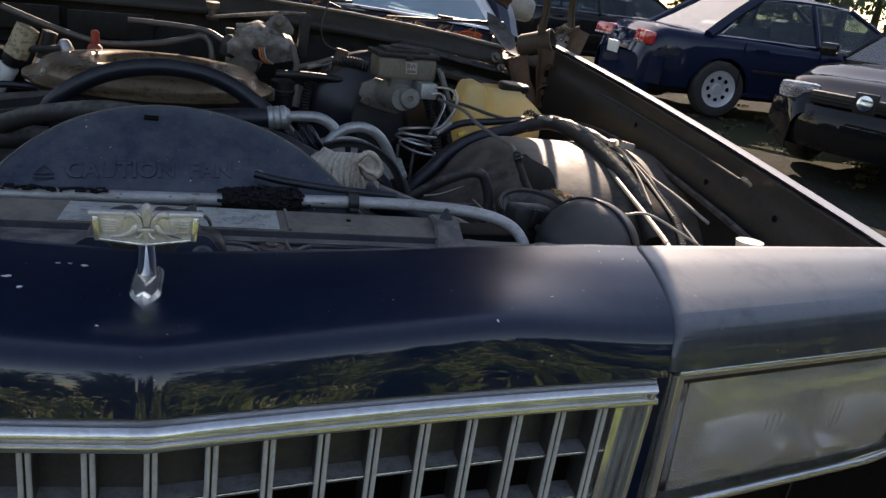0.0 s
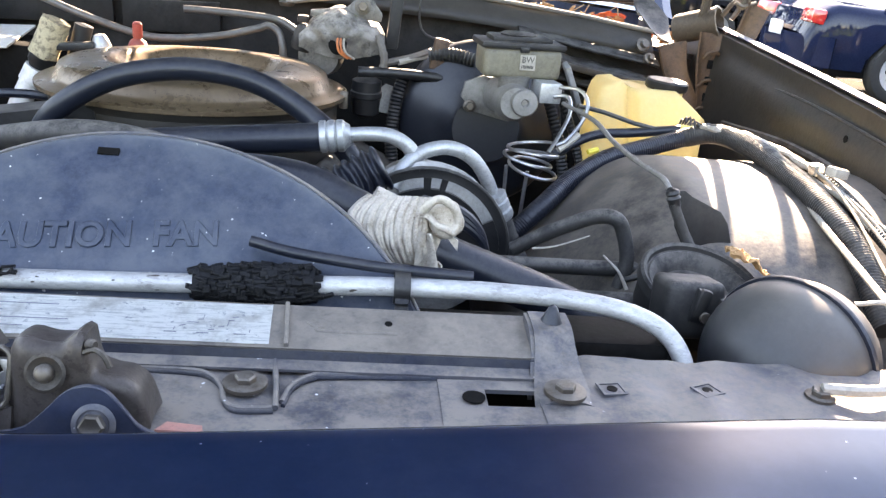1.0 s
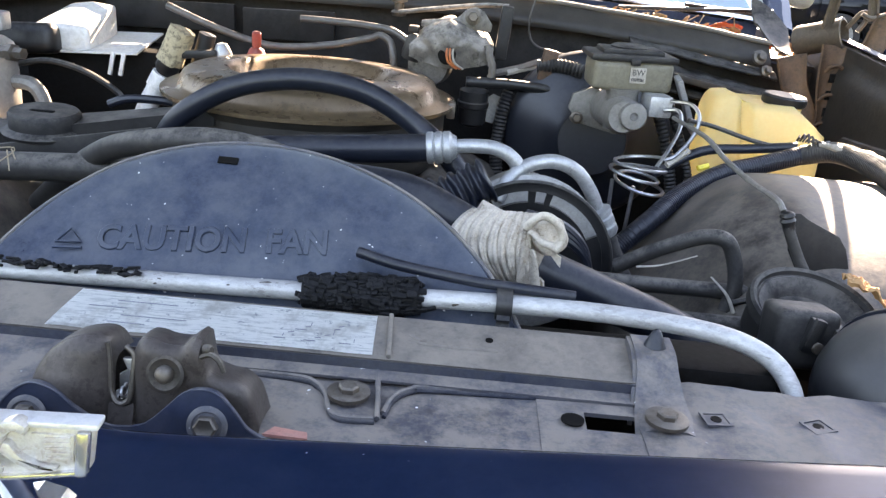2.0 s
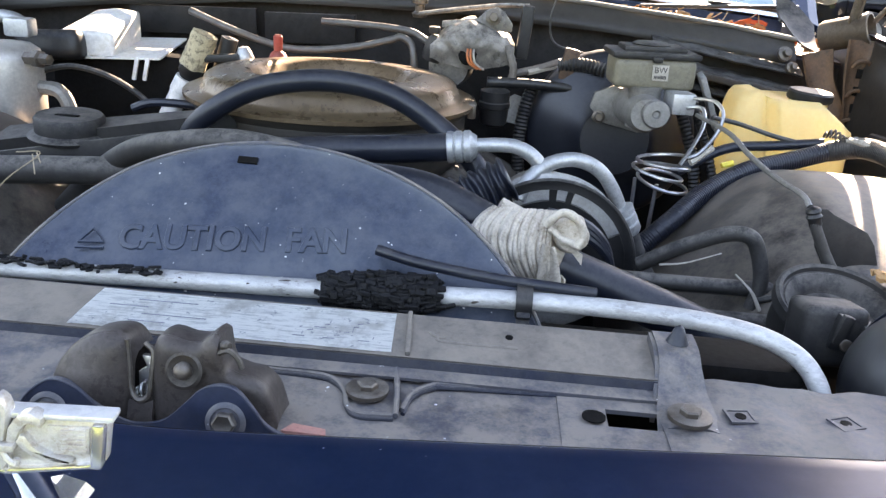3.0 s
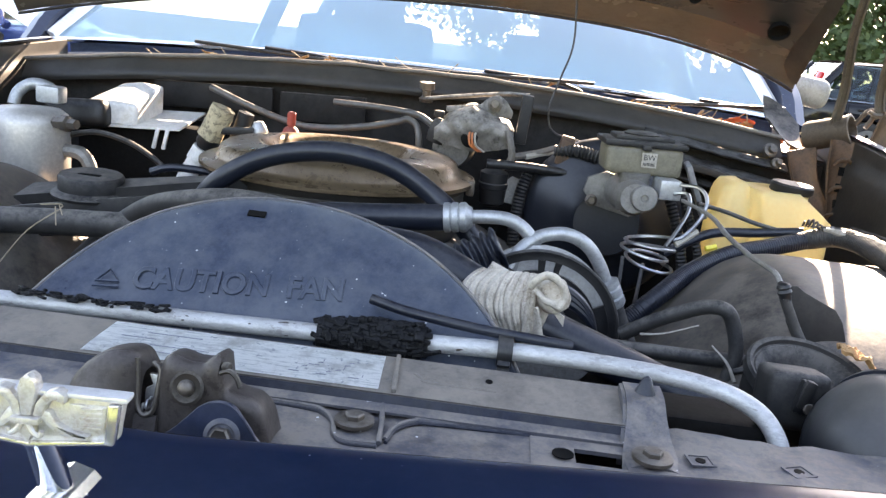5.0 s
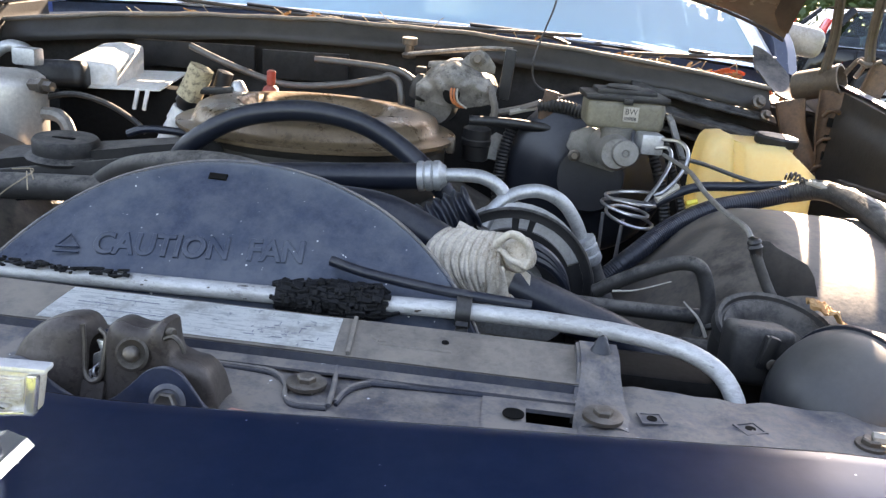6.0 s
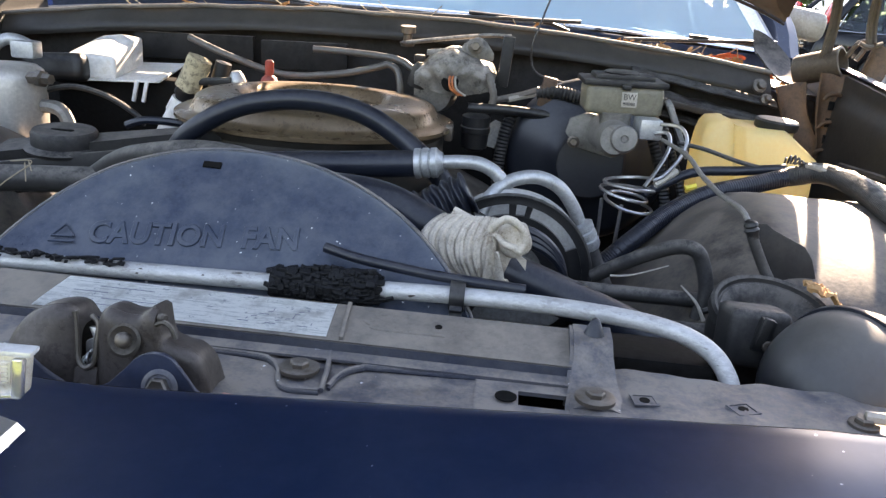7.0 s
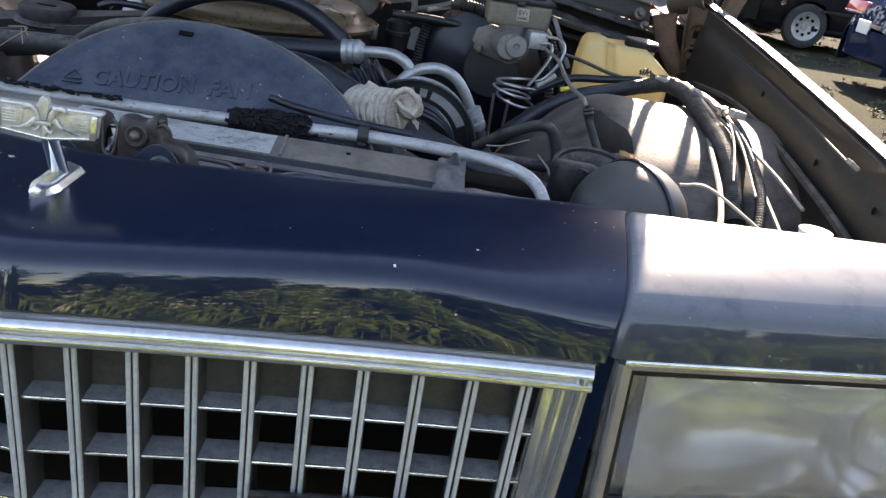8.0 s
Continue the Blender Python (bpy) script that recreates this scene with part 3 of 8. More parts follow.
def lamp_y(x):
    return 0.708 + 0.2 * (x - 0.474) + 0.5 * max(0, x - 0.80) ** 2 * 3


def cap_point(x, s):
    """The painted end cap over a headlight, x counted to the outside of the middle line of the right side."""
    y0 = lamp_y(x)
    yc, zc = 0.838 + 0.10 * (x - 0.50) + 0.6 * max(0, x - 0.84) ** 2, 0.903 - 1.6 * max(0, x - 0.83) ** 2
    edge = max(0.0, 1 - (x - seam_x(s) - 0.002) / 0.006)
    zc -= 0.003 * edge ** 2
    if s <= 0.8:
        fy, fz = nose_profile(s / 0.8, CAP_LINE)
        return (x, y0 - 0.004 + 0.004 * edge ** 2 + (yc - y0) * fy, 0.830 + (zc - 0.830) * fz)
    f = (s - 0.8) / 0.2
    return (x, yc + 0.014 * f ** 0.6, zc - 0.045 * f ** 1.6)


def flip(bm):
    bmesh.ops.scale(bm, vec=(-1, 1, 1), verts=bm.verts)
    bmesh.ops.translate(bm, vec=(2 * MID, 0, 0), verts=bm.verts)
    return bm


def both(name, make, mat, parent, label=""):
    right = part(name, make(), mat, parent, label)
    left = part(name, flip(make()), mat, parent, label)
    return right, left


both("fender_cap", lambda: sheet(lambda u, v: cap_point(seam_x(v) + 0.0012 + (0.938 - seam_x(v)) * u ** 1.6, v), 60, 84, 0.003), M["paint_faded_glare"], car, "sun-faded navy fender cap over the headlight, top also paled for glare")


def fender_z(y):
    d = y - 0.943
    return 0.909 + 0.127 * d - 0.026 * d * d


FENDER = [(0.955, -0.62), (0.965, -0.42), (0.968, -0.24), (0.962, -0.16), (0.945, -0.105), (0.905, -0.060), (0.880, -0.026), (0.862, -0.008), (0.844, -0.003), (0.838, -0.005), (0.837, -0.03), (0.828, -0.055), (0.824, -0.12), (0.806, -0.2), (0.796, -0.34)]


def fender_point(u, v):
    y = 0.868 + 1.35 * u
    k = v * (len(FENDER) - 1)
    i = min(int(k), len(FENDER) - 2)
    f = k - i
    x, dz = (FENDER[i][n] + (FENDER[i + 1][n] - FENDER[i][n]) * f for n in (0, 1))
    arch = 0.0
    if v < 0.25:
        q = 1 - ((y - 1.45) / 0.40) ** 2
        arch = (0.25 - v) / 0.25 * 0.42 * math.sqrt(q) if q > 0 else 0.0
    return (x, y, fender_z(y) + dz + arch)


both("fender", lambda: sheet(fender_point, 54, 42, 0.003), [M["inner_fender"]], car, "fender with bare dusty inner panel")
# top edge gets its white glare partly from the chalk colour
both("fender_top", lambda: sheet(lambda u, v: (0.8385 + 0.075 * v, 0.868 + 1.30 * u, fender_z(0.868 + 1.30 * u) + 0.003 - 1.05 * max(0, 0.075 * v - 0.024) ** 1.05), 40, 8, 0.002), M["paint_faded_glare"], car, "fender top edge, chalk grey put in for sun glare")

# grille
grille = part("grille_surround", sheet(lambda u, v: (-0.40 + 0.875 * u, nose_y(-0.40 + 0.875 * u) + 0.012 + 0.06 * v, 0.822), 24, 3, 0.002), M["grille_plastic"], car)
CHROME = [(0.010, 0.000), (-0.002, 0.0005), (-0.0058, 0.0030), (-0.0068, 0.0062), (-0.0058, 0.0092), (-0.0030, 0.0110), (0.0002, 0.0116), (0.0006, 0.0130), (-0.0020, 0.0140), (-0.0034, 0.0160), (-0.0030, 0.0190), (-0.0008, 0.0222), (0.0022, 0.0250), (0.0052, 0.0268), (0.0062, 0.0290), (0.0090, 0.0312), (0.0125, 0.0318), (0.0160, 0.0300), (0.0160, 0.0)]


def chrome_bar(x0, x1, z0, yfun, scale=1.0):
    b = bmesh.new()
    n = 26
    rings = [[b.verts.new((x, yfun(x) + dy * scale, z0 - 0.0 + dz * scale)) for dy, dz in CHROME] for x in (x0 + (x1 - x0) * i / n for i in range(n + 1))]
    for a, c in zip(rings, rings[1:]):
        for k in range(len(CHROME)):
            b.faces.new((a[k], a[(k + 1) % len(CHROME)], c[(k + 1) % len(CHROME)], c[k]))
    b.faces.new(rings[0])
    b.faces.new(rings[-1])
    return b


part("chrome_rail", chrome_bar(-0.395, 0.463, 0.7985, nose_y, 0.77), M["chrome_aged"], grille, "bright chrome top rail")
for side in (1, -1):
    x = 0.452 if side > 0 else -0.384
    y = nose_y(x)
    b = tube([(x + 0.004 * side, y + 0.002, 0.812), (x + 0.001 * side, y + 0.008, 0.70), (x - 0.004 * side, y + 0.014, 0.60)], 0.0065, 10, 5)
    b = tube([(x - 0.012 * side, y + 0.008, 0.80), (x - 0.014 * side, y + 0.013, 0.70), (x - 0.018 * side, y + 0.018, 0.60)], 0.004, 8, 5, b)
    b = tube([(x - 0.022 * side, y + 0.016, 0.795), (x - 0.024 * side, y + 0.02, 0.70), (x - 0.028 * side, y + 0.024, 0.60)], 0.003, 8, 5, b)
    b = box((x - 0.010 * side, y + 0.0165, 0.705), (0.030, 0.006, 0.200), 0.0015, (4, 0, 6 * side), b)
    part("chrome_side_rail", b, M["chrome_aged"], grille)
for k in range(-9, 10):
    x = 0.036 + 0.0421 * k
    y = nose_y(x) + 0.008
    b = None
    for dx in (-0.0028, 0.0028):
        b = tube([(x + dx, y, 0.797), (x + dx, y + 0.006, 0.70), (x + dx, y + 0.012, 0.60)], 0.0021, 8, 3, b)
    bar = part("grille_bar", b, M["bright_trim"], grille)
    part("bar_web", box((x, y + 0.0085, 0.70), (0.0060, 0.004, 0.196), 0.001, (3.5, 0, 0)), M["black"], bar)
    part("fin", box((x, y + 0.023, 0.70), (0.0085, 0.028, 0.196), 0.002, (3.5, 0, 0)), M["grille_plastic"], bar)
part("upper_backing", sheet(lambda u, v: (-0.38 + 0.825 * u, nose_y(-0.38 + 0.825 * u) + 0.036, 0.80 - 0.055 * v), 24, 3, 0.003), M["grille_plastic"], grille)
for z in (0.743, 0.692, 0.640):
    def vane(u, v, z=z):
        x = -0.38 + 0.825 * u
        return (x, nose_y(x) + 0.0135 + 0.062 * (0.797 - z) + 0.022 * v, z + 0.002 * v)
    part("grille_vane", sheet(vane, 24, 2, 0.0045), M["vane"], grille)
    part("vane_edge", tube([(q[0], q[1] - 0.0005, q[2] + 0.0008) for q in (vane(i / 24, 0) for i in range(25))], 0.0013, 8, 1), M["chrome_dusty"], grille)
part("name_plate", box((0.288, 0.686, 0.660), (0.155, 0.008, 0.030), 0.003, (0, 0, 6)), M["black"], grille, "black name plate with chrome figures")
for k in range(6):
    part("plate_figure", box((0.226 + 0.0245 * k, 0.6755 + 0.0026 * k, 0.660), (0.017, 0.003, 0.016), 0.0012, (0, 0, 6)), M["bright_trim"], grille)
# backing behind the bars, coloured for the shade in the cells
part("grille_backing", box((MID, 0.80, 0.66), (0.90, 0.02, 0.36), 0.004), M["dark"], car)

# headlights
LAMP_FRAME = [(0.483, 0.825), (0.885, 0.823), (0.875, 0.668), (0.497, 0.660)]


def lamp_frame():
    def pt(x, z, dy=0.0):
        return (x, lamp_y(x) + 0.10 * (0.83 - z) + dy, z)
    top = [pt(0.485 + 0.400 * i / 8, 0.825 - 0.002 * i / 8) for i in range(9)]
    right = [pt(0.885 - 0.012 * i / 4, 0.823 - 0.155 * i / 4) for i in range(5)]
    low = [pt(0.873 - 0.376 * i / 8, 0.668 - 0.006 * i / 8) for i in range(9)]
    left = [pt(0.497 - 0.012 * i / 4, 0.662 + 0.163 * i / 4) for i in range(5)]
    b = None
    for line in (top, right, low, left):
        b = tube(line, 0.0052, 10, 2, b)
        b = tube([(x, y + 0.004, z + (0.836 - z) * 0.0) for x, y, z in [(q[0], q[1], q[2]) for q in line]], 0.0062, 8, 1, b, flat=1.6)
    return b


for lamp_side in ("right", "left"):
    make = (lambda bm: bm) if lamp_side == "right" else flip
    def bowl_point(u, v):
        x, z = 0.500 + 0.372 * u, 0.817 - 0.146 * v
        r2 = min(((u - 0.28) / 0.27) ** 2, ((u - 0.77) / 0.25) ** 2) + ((v - 0.5) / 0.52) ** 2
        return (x, lamp_y(x) + 0.10 * (0.83 - z) + 0.018 + 0.062 * max(0.0, 1 - r2) ** 0.6, z)
    lamp = part("headlight", make(sheet(bowl_point, 48, 24, 0.003)), M["chrome_aged"], car, "rectangular headlight with hazed lens and chrome bezel")
    part("bezel", make(lamp_frame()), M["chrome_aged"], lamp, "chrome bezel")
    gasket = None
    for q in range(4):
        (x0, z0), (x1, z1) = LAMP_FRAME[q], LAMP_FRAME[(q + 1) % 4]
        cx, cz = 0.685, 0.747
        line = [(cx + (x0 + (x1 - x0) * f - cx) * 0.962, 0, cz + (z0 + (z1 - z0) * f - cz) * 0.90) for f in (0, 0.25, 0.5, 0.75, 1)]
        gasket = tube([(x, lamp_y(x) + 0.10 * (0.83 - z) + 0.006, z) for x, _, z in line], 0.007, 8, 2, gasket)
    part("gasket", make(gasket), M["black"], lamp)

    def lens_point(u, v):
        x, z = 0.510 + 0.356 * u, 0.810 - 0.134 * v
        x += 0.014 * v * (1 - u)
        bow = 0.010 * (1 - (2 * u - 1) ** 4) * (1 - (2 * v - 1) ** 4)
        flute = 0.00035 * math.sin(u * 260) * math.exp(-((v - 0.45) / 0.16) ** 2) * (math.exp(-((u - 0.34) / 0.09) ** 2) + math.exp(-((u - 0.60) / 0.05) ** 2))
        return (x, lamp_y(x) + 0.10 * (0.83 - z) + 0.008 - bow + flute, z)
    part("lens", make(sheet(lens_point, 260, 16, 0.003)), M["lens"], lamp, "hazed fluted lens with reflected sky painted in patches")
    for xb, zb, wb in ((0.64, 0.745, 0.02), (0.745, 0.742, 0.03)):
        part("moulded_line", make(box((xb, lamp_y(xb) + 0.10 * (0.83 - zb) - 0.003, zb), (wb, 0.0012, 0.0012), 0.0004, (0, 0, 11))), M["lens"], lamp)
    part("fender_front_strip", make(sheet(lambda u, v: (0.464 + 0.014 * u, 0.716 - 0.004 * u + 0.012 * v, 0.84 - 0.24 * v), 2, 6, 0.003)), M["paint"], car)
part("front_valance", sheet(lambda u, v: (-0.80 + 1.67 * u, 0.80 + 0.10 * abs(2 * u - 1) ** 2 + 0.03 * v, 0.655 - 0.16 * v), 20, 4, 0.004), M["dark"], car)
part("front_bumper", sheet(lambda u, v: (-0.84 + 1.75 * u, 0.66 + 0.10 * abs(2 * u - 1) ** 3 + 0.03 * (2 * v - 1) ** 2, 0.50 - 0.14 * v), 30, 10, 0.004), M["chrome_dusty"], car, "chrome front bumper")

# radiator support: a front shelf, a raised dusty rear panel and a step between them
support = part("radiator_support", sheet(lambda u, v: (-0.45 + 0.704 * u, 0.855 + 0.125 * v, 0.846 - 0.003 * math.sin(u * 9) * v), 40, 6, 0.003), M["support"], car, "dusty steel radiator support panel")
b = sheet(lambda u, v: (0.254 + 0.03 * u, 0.855 + 0.125 * v, 0.846), 3, 6, 0.003)
b = sheet(lambda u, v: (0.284 + 0.034 * u, 0.855 + 0.079 * v, 0.846), 3, 4, 0.003, b)
b = sheet(lambda u, v: (0.284 + 0.034 * u, 0.954 + 0.026 * v, 0.846), 3, 2, 0.003, b)
part("shelf_by_slot", b, M["support"], support)
part("slot_floor", box((0.301, 0.944, 0.826), (0.05, 0.03, 0.004), 0), M["dark"], support)


def torn_edge(x):
    return 1.004 + 0.006 * noise.noise(Vector((x * 30, 0, 0))) - 0.004 * max(0, (x - 0.50) / 0.1)


def shelf_right(u, v):
    x = 0.318 + 0.45 * u
    return (x, 0.855 + 0.03 * max(0, x - 0.5) + (torn_edge(x) - 0.855 - 0.03 * max(0, x - 0.5)) * v, 0.847 + 0.004 * v * noise.noise(Vector((x * 40, v * 3, 1))))


part("support_wing", sheet(shelf_right, 60, 10, 0.003), M["support"], support, "buckled sheet metal edge with clip nuts")
both("support_side", lambda: sheet(lambda u, v: (0.44 + 0.36 * u, 1.00 + 0.02 * v, 0.845 - 0.25 * v), 8, 4, 0.003), M["bay_metal"], support)
def cover_z(y):
    """Height of the dusty cover behind the support: a low slope that rolls over at its rear edge."""
    v = (y - 0.981) / 0.053
    return 0.8560 + 0.0085 * min(1.0, max(0.0, v)) ** 0.8 - 0.10 * max(0.0, v - 0.96)


# upright step face: its shade comes from the darker material
part("support_step", sheet(lambda u, v: (-0.45 + 0.775 * u, 0.981 - 0.003 * v, 0.8560 - 0.0095 * v), 30, 3, 0.003), M["shaded_paint"], support, "step of the support, darkened navy for its shade")
part("support_lip", sheet(lambda u, v: (-0.45 + 0.772 * u, 0.966 + 0.012 * v, 0.8488 + 0.001 * v), 30, 2, 0.002), M["support"], support)
part("rear_panel", sheet(lambda u, v: (-0.45 + 0.79 * u, 0.981 + 0.053 * v, cover_z(0.981 + 0.053 * v)), 40, 16, 0.003), M["support_tan"], support, "tan dusty plastic cover behind the support")
for x0, w, yr in ((0.172, 0.056, 1.000), (0.166, 0.012, 1.005)):
    part("pressed_rib", tube([(x0, yr + 0.005, cover_z(yr + 0.005) + 0.001), (x0 + 0.006, yr, cover_z(yr) + 0.001), (x0 + w, yr, cover_z(yr) + 0.001)], 0.0016, 8, 4), M["support_tan"], support)
part("rib_upright", box((0.1525, 1.006, 0.8625), (0.0035, 0.050, 0.005), 0.001, (9, 0, 4)), M["support_tan"], support)
# flat near-black disc in place of a shaded hole, as on the nuts
part("rib_hole", lathe([(0, 0), (0.0028, 0), (0.0028, 0.0006), (0, 0.0006)], (0.222, 1.012, cover_z(1.012) + 0.0016), (0, -0.16, 1), 12), M["dark"], support)
part("divider", tube([(0.154, 0.922, 0.8480), (0.1515, 0.950, 0.8485), (0.148, 0.978, 0.8495)], 0.0019, 8, 4), M["support"], support)
for pts in ([(0.043, 0.966, 0.848), (0.095, 0.965, 0.848), (0.110, 0.959, 0.848), (0.119, 0.945, 0.848), (0.123, 0.930, 0.848), (0.131, 0.922, 0.848), (0.152, 0.923, 0.848)], [(0.157, 0.930, 0.848), (0.161, 0.950, 0.848), (0.172, 0.963, 0.848), (0.190, 0.967, 0.848), (0.310, 0.972, 0.848)]):
    part("pressed_bead", tube([(p[0], p[1], p[2] - 0.0008) for p in pts], 0.0019, 8, 8), M["support"], support, "pressed bead with a dark edge")
    # dark tube beside the bead paints the shade of its edge
    part("bead_shade_line", tube([(p[0] + 0.001, p[1] - 0.0035, p[2] - 0.0012) for p in pts], 0.0015, 8, 8), M["shaded_paint"], support)
for x, y in ((0.133, 0.947), (0.335, 0.946), (0.515, 0.957), (0.628, 0.985)):
    part("support_bolt", hex_bolt((x, y, 0.8515 if 0.3 < x < 0.4 else 0.8485), 0.0068, 0.007, 0.0138 if x < 0.4 else 0.010), M["bolt"], support, "dark rusty hexagon bolt with washer")
for x, y, turn in ((0.370, 0.958, 8), (0.437, 0.961, 24)):
    sq = [(-0.0088, -0.0078), (0.0088, -0.0078), (0.0088, 0.0078), (-0.0088, 0.0078)]
    b = ring_slab(sq, [(p * 0.78, q * 0.78) for p, q in sq], 0.0012, (x, y, 0.8486), (0, 0, turn))
    b = box((x, y, 0.8484), (0.0135, 0.012, 0.0014), 0.0004, (0, 0, turn), b)
    nut = part("clip_nut", b, M["support"], support, "square clip nut")
    part("nut_hole", lathe([(0, 0), (0.0036, 0), (0.0036, 0.0006), (0, 0.0006)], (x, y, 0.8491), seg=14), M["dark"], nut)
# another near-black disc standing for a hole's shade
part("round_hole", lathe([(0, 0), (0.0075, 0), (0.0075, 0.0008), (0, 0.0008)], (0.2755, 0.941, 0.8488), seg=20), M["dark"], support)
# bracket that holds the support's cover
STRAP = spline([(0, 0.936, 0.8495), (0, 0.958, 0.8500), (0, 0.974, 0.8525), (0, 0.988, 0.862), (0, 1.004, 0.8695), (0, 1.026, 0.8705)], 5)


def strap_point(u, v):
    k = v * (len(STRAP) - 1)
    i = min(int(k), len(STRAP) - 2)
    p = STRAP[i].lerp(STRAP[i + 1], k - i)
    w = 0.040 - 0.012 * min(1, v * 1.6)
    return (0.336 + (u - 0.5) * w, p.y, p.z - 0.02 * max(0, 0.35 - v) * (2 * u - 1) ** 4)


b = sheet(strap_point, 8, 24, 0.003)
b = sheet(lambda u, v: (strap_point(0, 0.3 + 0.7 * u)[0] - 0.001, strap_point(0, 0.3 + 0.7 * u)[1], strap_point(0, 0.3 + 0.7 * u)[2] - 0.016 * v), 12, 2, 0.003, b)
part("cover_bracket", b, M["support"], support, "pressed steel bracket with a rubber stop")
part("rubber_stop", lathe([(0, 0), (0.008, 0), (0.006, 0.004), (0.003, 0.011), (0, 0.013)], (0.337, 1.012, 0.8715), seg=14), M["rubber"], support)
# core in the same cavity tone, its shade painted
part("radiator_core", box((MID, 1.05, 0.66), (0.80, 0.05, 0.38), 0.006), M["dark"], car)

# firewall, cowl, inner bay
def seal_z(x):
    return 1.042 - 0.095 * (x - 0.02) ** 2


part("firewall", sheet(lambda u, v: (-0.93 + 1.81 * u, 2.075 - 0.02 * math.sin(v * 3), seal_z(-0.93 + 1.81 * u) - 0.03 - 0.55 * v), 30, 8, 0.004), M["firewall"], car, "black dusty firewall")
part("cowl_seal", sheet(lambda u, v: (-0.86 + 1.59 * u, 2.046 + 0.016 * math.cos(v * 3.1 + 0.5) + 0.004 * noise.noise(Vector((u * 14, v, 0))), seal_z(-0.86 + 1.59 * u) - 0.040 * v + 0.004 * noise.noise(Vector((u * 9, 0, 2)))), 70, 8, 0.006), M["seal"], car, "long dusty rubber cowl seal")
# pale tube imitates the sun's highlight along the seal
part("seal_glint", tube([(-0.86 + 1.59 * i / 60, 2.052 + 0.003 * math.sin(i * 0.7), seal_z(-0.86 + 1.59 * i / 60) + 0.0045 + 0.003 * noise.noise(Vector((i * 0.3, 0, 2)))) for i in range(61)], 0.0042, 8, 1), M["support_tan"], car, "pale strip painted in for sunlight on the seal's top edge")
part("cowl_panel", sheet(lambda u, v: (-0.93 + 1.81 * u, 2.07 + 0.20 * v, 1.012 - 0.06 * (2 * u - 1) ** 2 + 0.025 * v), 40, 4, 0.004), M["bay_metal"], car)
for k in range(3):
    def ledge(u, v, k=k):
        x = 0.47 + 0.27 * u
        z = 0.990 - 0.030 * k - 0.20 * (x - 0.47) * (0.75 + 0.1 * k) + 0.003 * noise.noise(Vector((x * 30, k * 5, 0)))
        return (x, 2.045 - 0.035 * v + 0.004 * noise.noise(Vector((x * 24, k, 3))), z - 0.010 * v ** 3)
    part("firewall_rib", sheet(ledge, 40, 8, 0.004), M["firewall"], car, "dusty pressed ledge")
    # thin paler tube stands in for the ledge's lit edge
    part("rib_lit_edge", tube([ledge(i / 30, 1.0) for i in range(31)], 0.0028, 8, 1), M["seal"], car)
part("firewall_ledge", box((0.60, 2.00, 0.925), (0.26, 0.05, 0.012), 0.003, (0, 9, -3)), M["bay_metal"], car)
part("firewall_panel", box((-0.37, 2.042, 0.955), (0.24, 0.012, 0.05), 0.003, (0, -2, 0)), M["firewall"], car)
part("firewall_panel", box((-0.15, 2.042, 0.955), (0.17, 0.012, 0.055), 0.003, (0, -2, 0)), M["firewall"], car)


def well_point(u, v):
    y = 1.04 + 0.83 * v
    x = 0.365 + 0.47 * u
    q = 0.40 ** 2 - (y - 1.455) ** 2
    z = 0.485 + (math.sqrt(q) if q > 0 else 0.0)
    z -= 2.1 * max(0.0, 0.575 - x) ** 1.5
    if u < 0.04:
        z = 0.45
    return (x, y, max(0.45, z) + 0.002 * noise.noise(Vector((x * 20, y * 20, 0))))


both("wheel_housing", lambda: sheet(well_point, 40, 60, 0.003), M["well"], car, "dusty black wheel housing dome")
# added near-black sheet; its colour gives the shade under the engine
part("bay_shade_floor", box((MID, 1.5, 0.40), (1.5, 1.2, 0.02), 0), M["dark"], car)
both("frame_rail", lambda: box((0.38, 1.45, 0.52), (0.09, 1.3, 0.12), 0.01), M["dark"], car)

# hood, propped open on its rear hinges
HOOD_TILT = 42.0
ct, st = math.cos(radians(HOOD_TILT)), math.sin(radians(HOOD_TILT))


def hood_point(u, v, drop=0.0):
    x = -0.885 + 1.70 * u - 0.055 * max(0.0, u - 0.5) * max(0.0, 1 - 1.3 * v)
    d = x - 0.12
    crown = -(0.150 * d * d + (0.330 * d ** 4 if d > 0 else 0.0) * max(0.0, 1 - 3 * v)) * (1 - 0.45 * v)
    s = 1.30 * v
    z = crown - drop
    return (x, 2.16 - s * ct - z * st * 0.6, 1.222 + s * st + z * ct + 0.02 * math.sin(min(1, v * 14) * math.pi / 2) - 0.02)


hood = part("hood", sheet(lambda u, v: hood_point(u, v), 40, 24, 0.004), M["paint_faded_glare"], car, "opened hood with rusty brown underside")


def hood_inner(u, v):
    """The stamped inner panel: shallow beads run along it and it rolls down towards the rear lip."""
    bead = 0.006 * math.sin(min(1.0, max(0.0, (v - 0.16) / 0.02)) * math.pi / 2) - 0.005 * math.exp(-((v - 0.24) / 0.022) ** 2) - 0.005 * math.exp(-((v - 0.40) / 0.03) ** 2)
    roll = 0.030 * math.exp(-v / 0.03)
    dent = 0.003 * noise.noise(Vector((u * 7, v * 9, 2)))
    return hood_point(0.012 + 0.976 * u, 0.044 + 0.92 * v, 0.054 + bead - roll + dent)


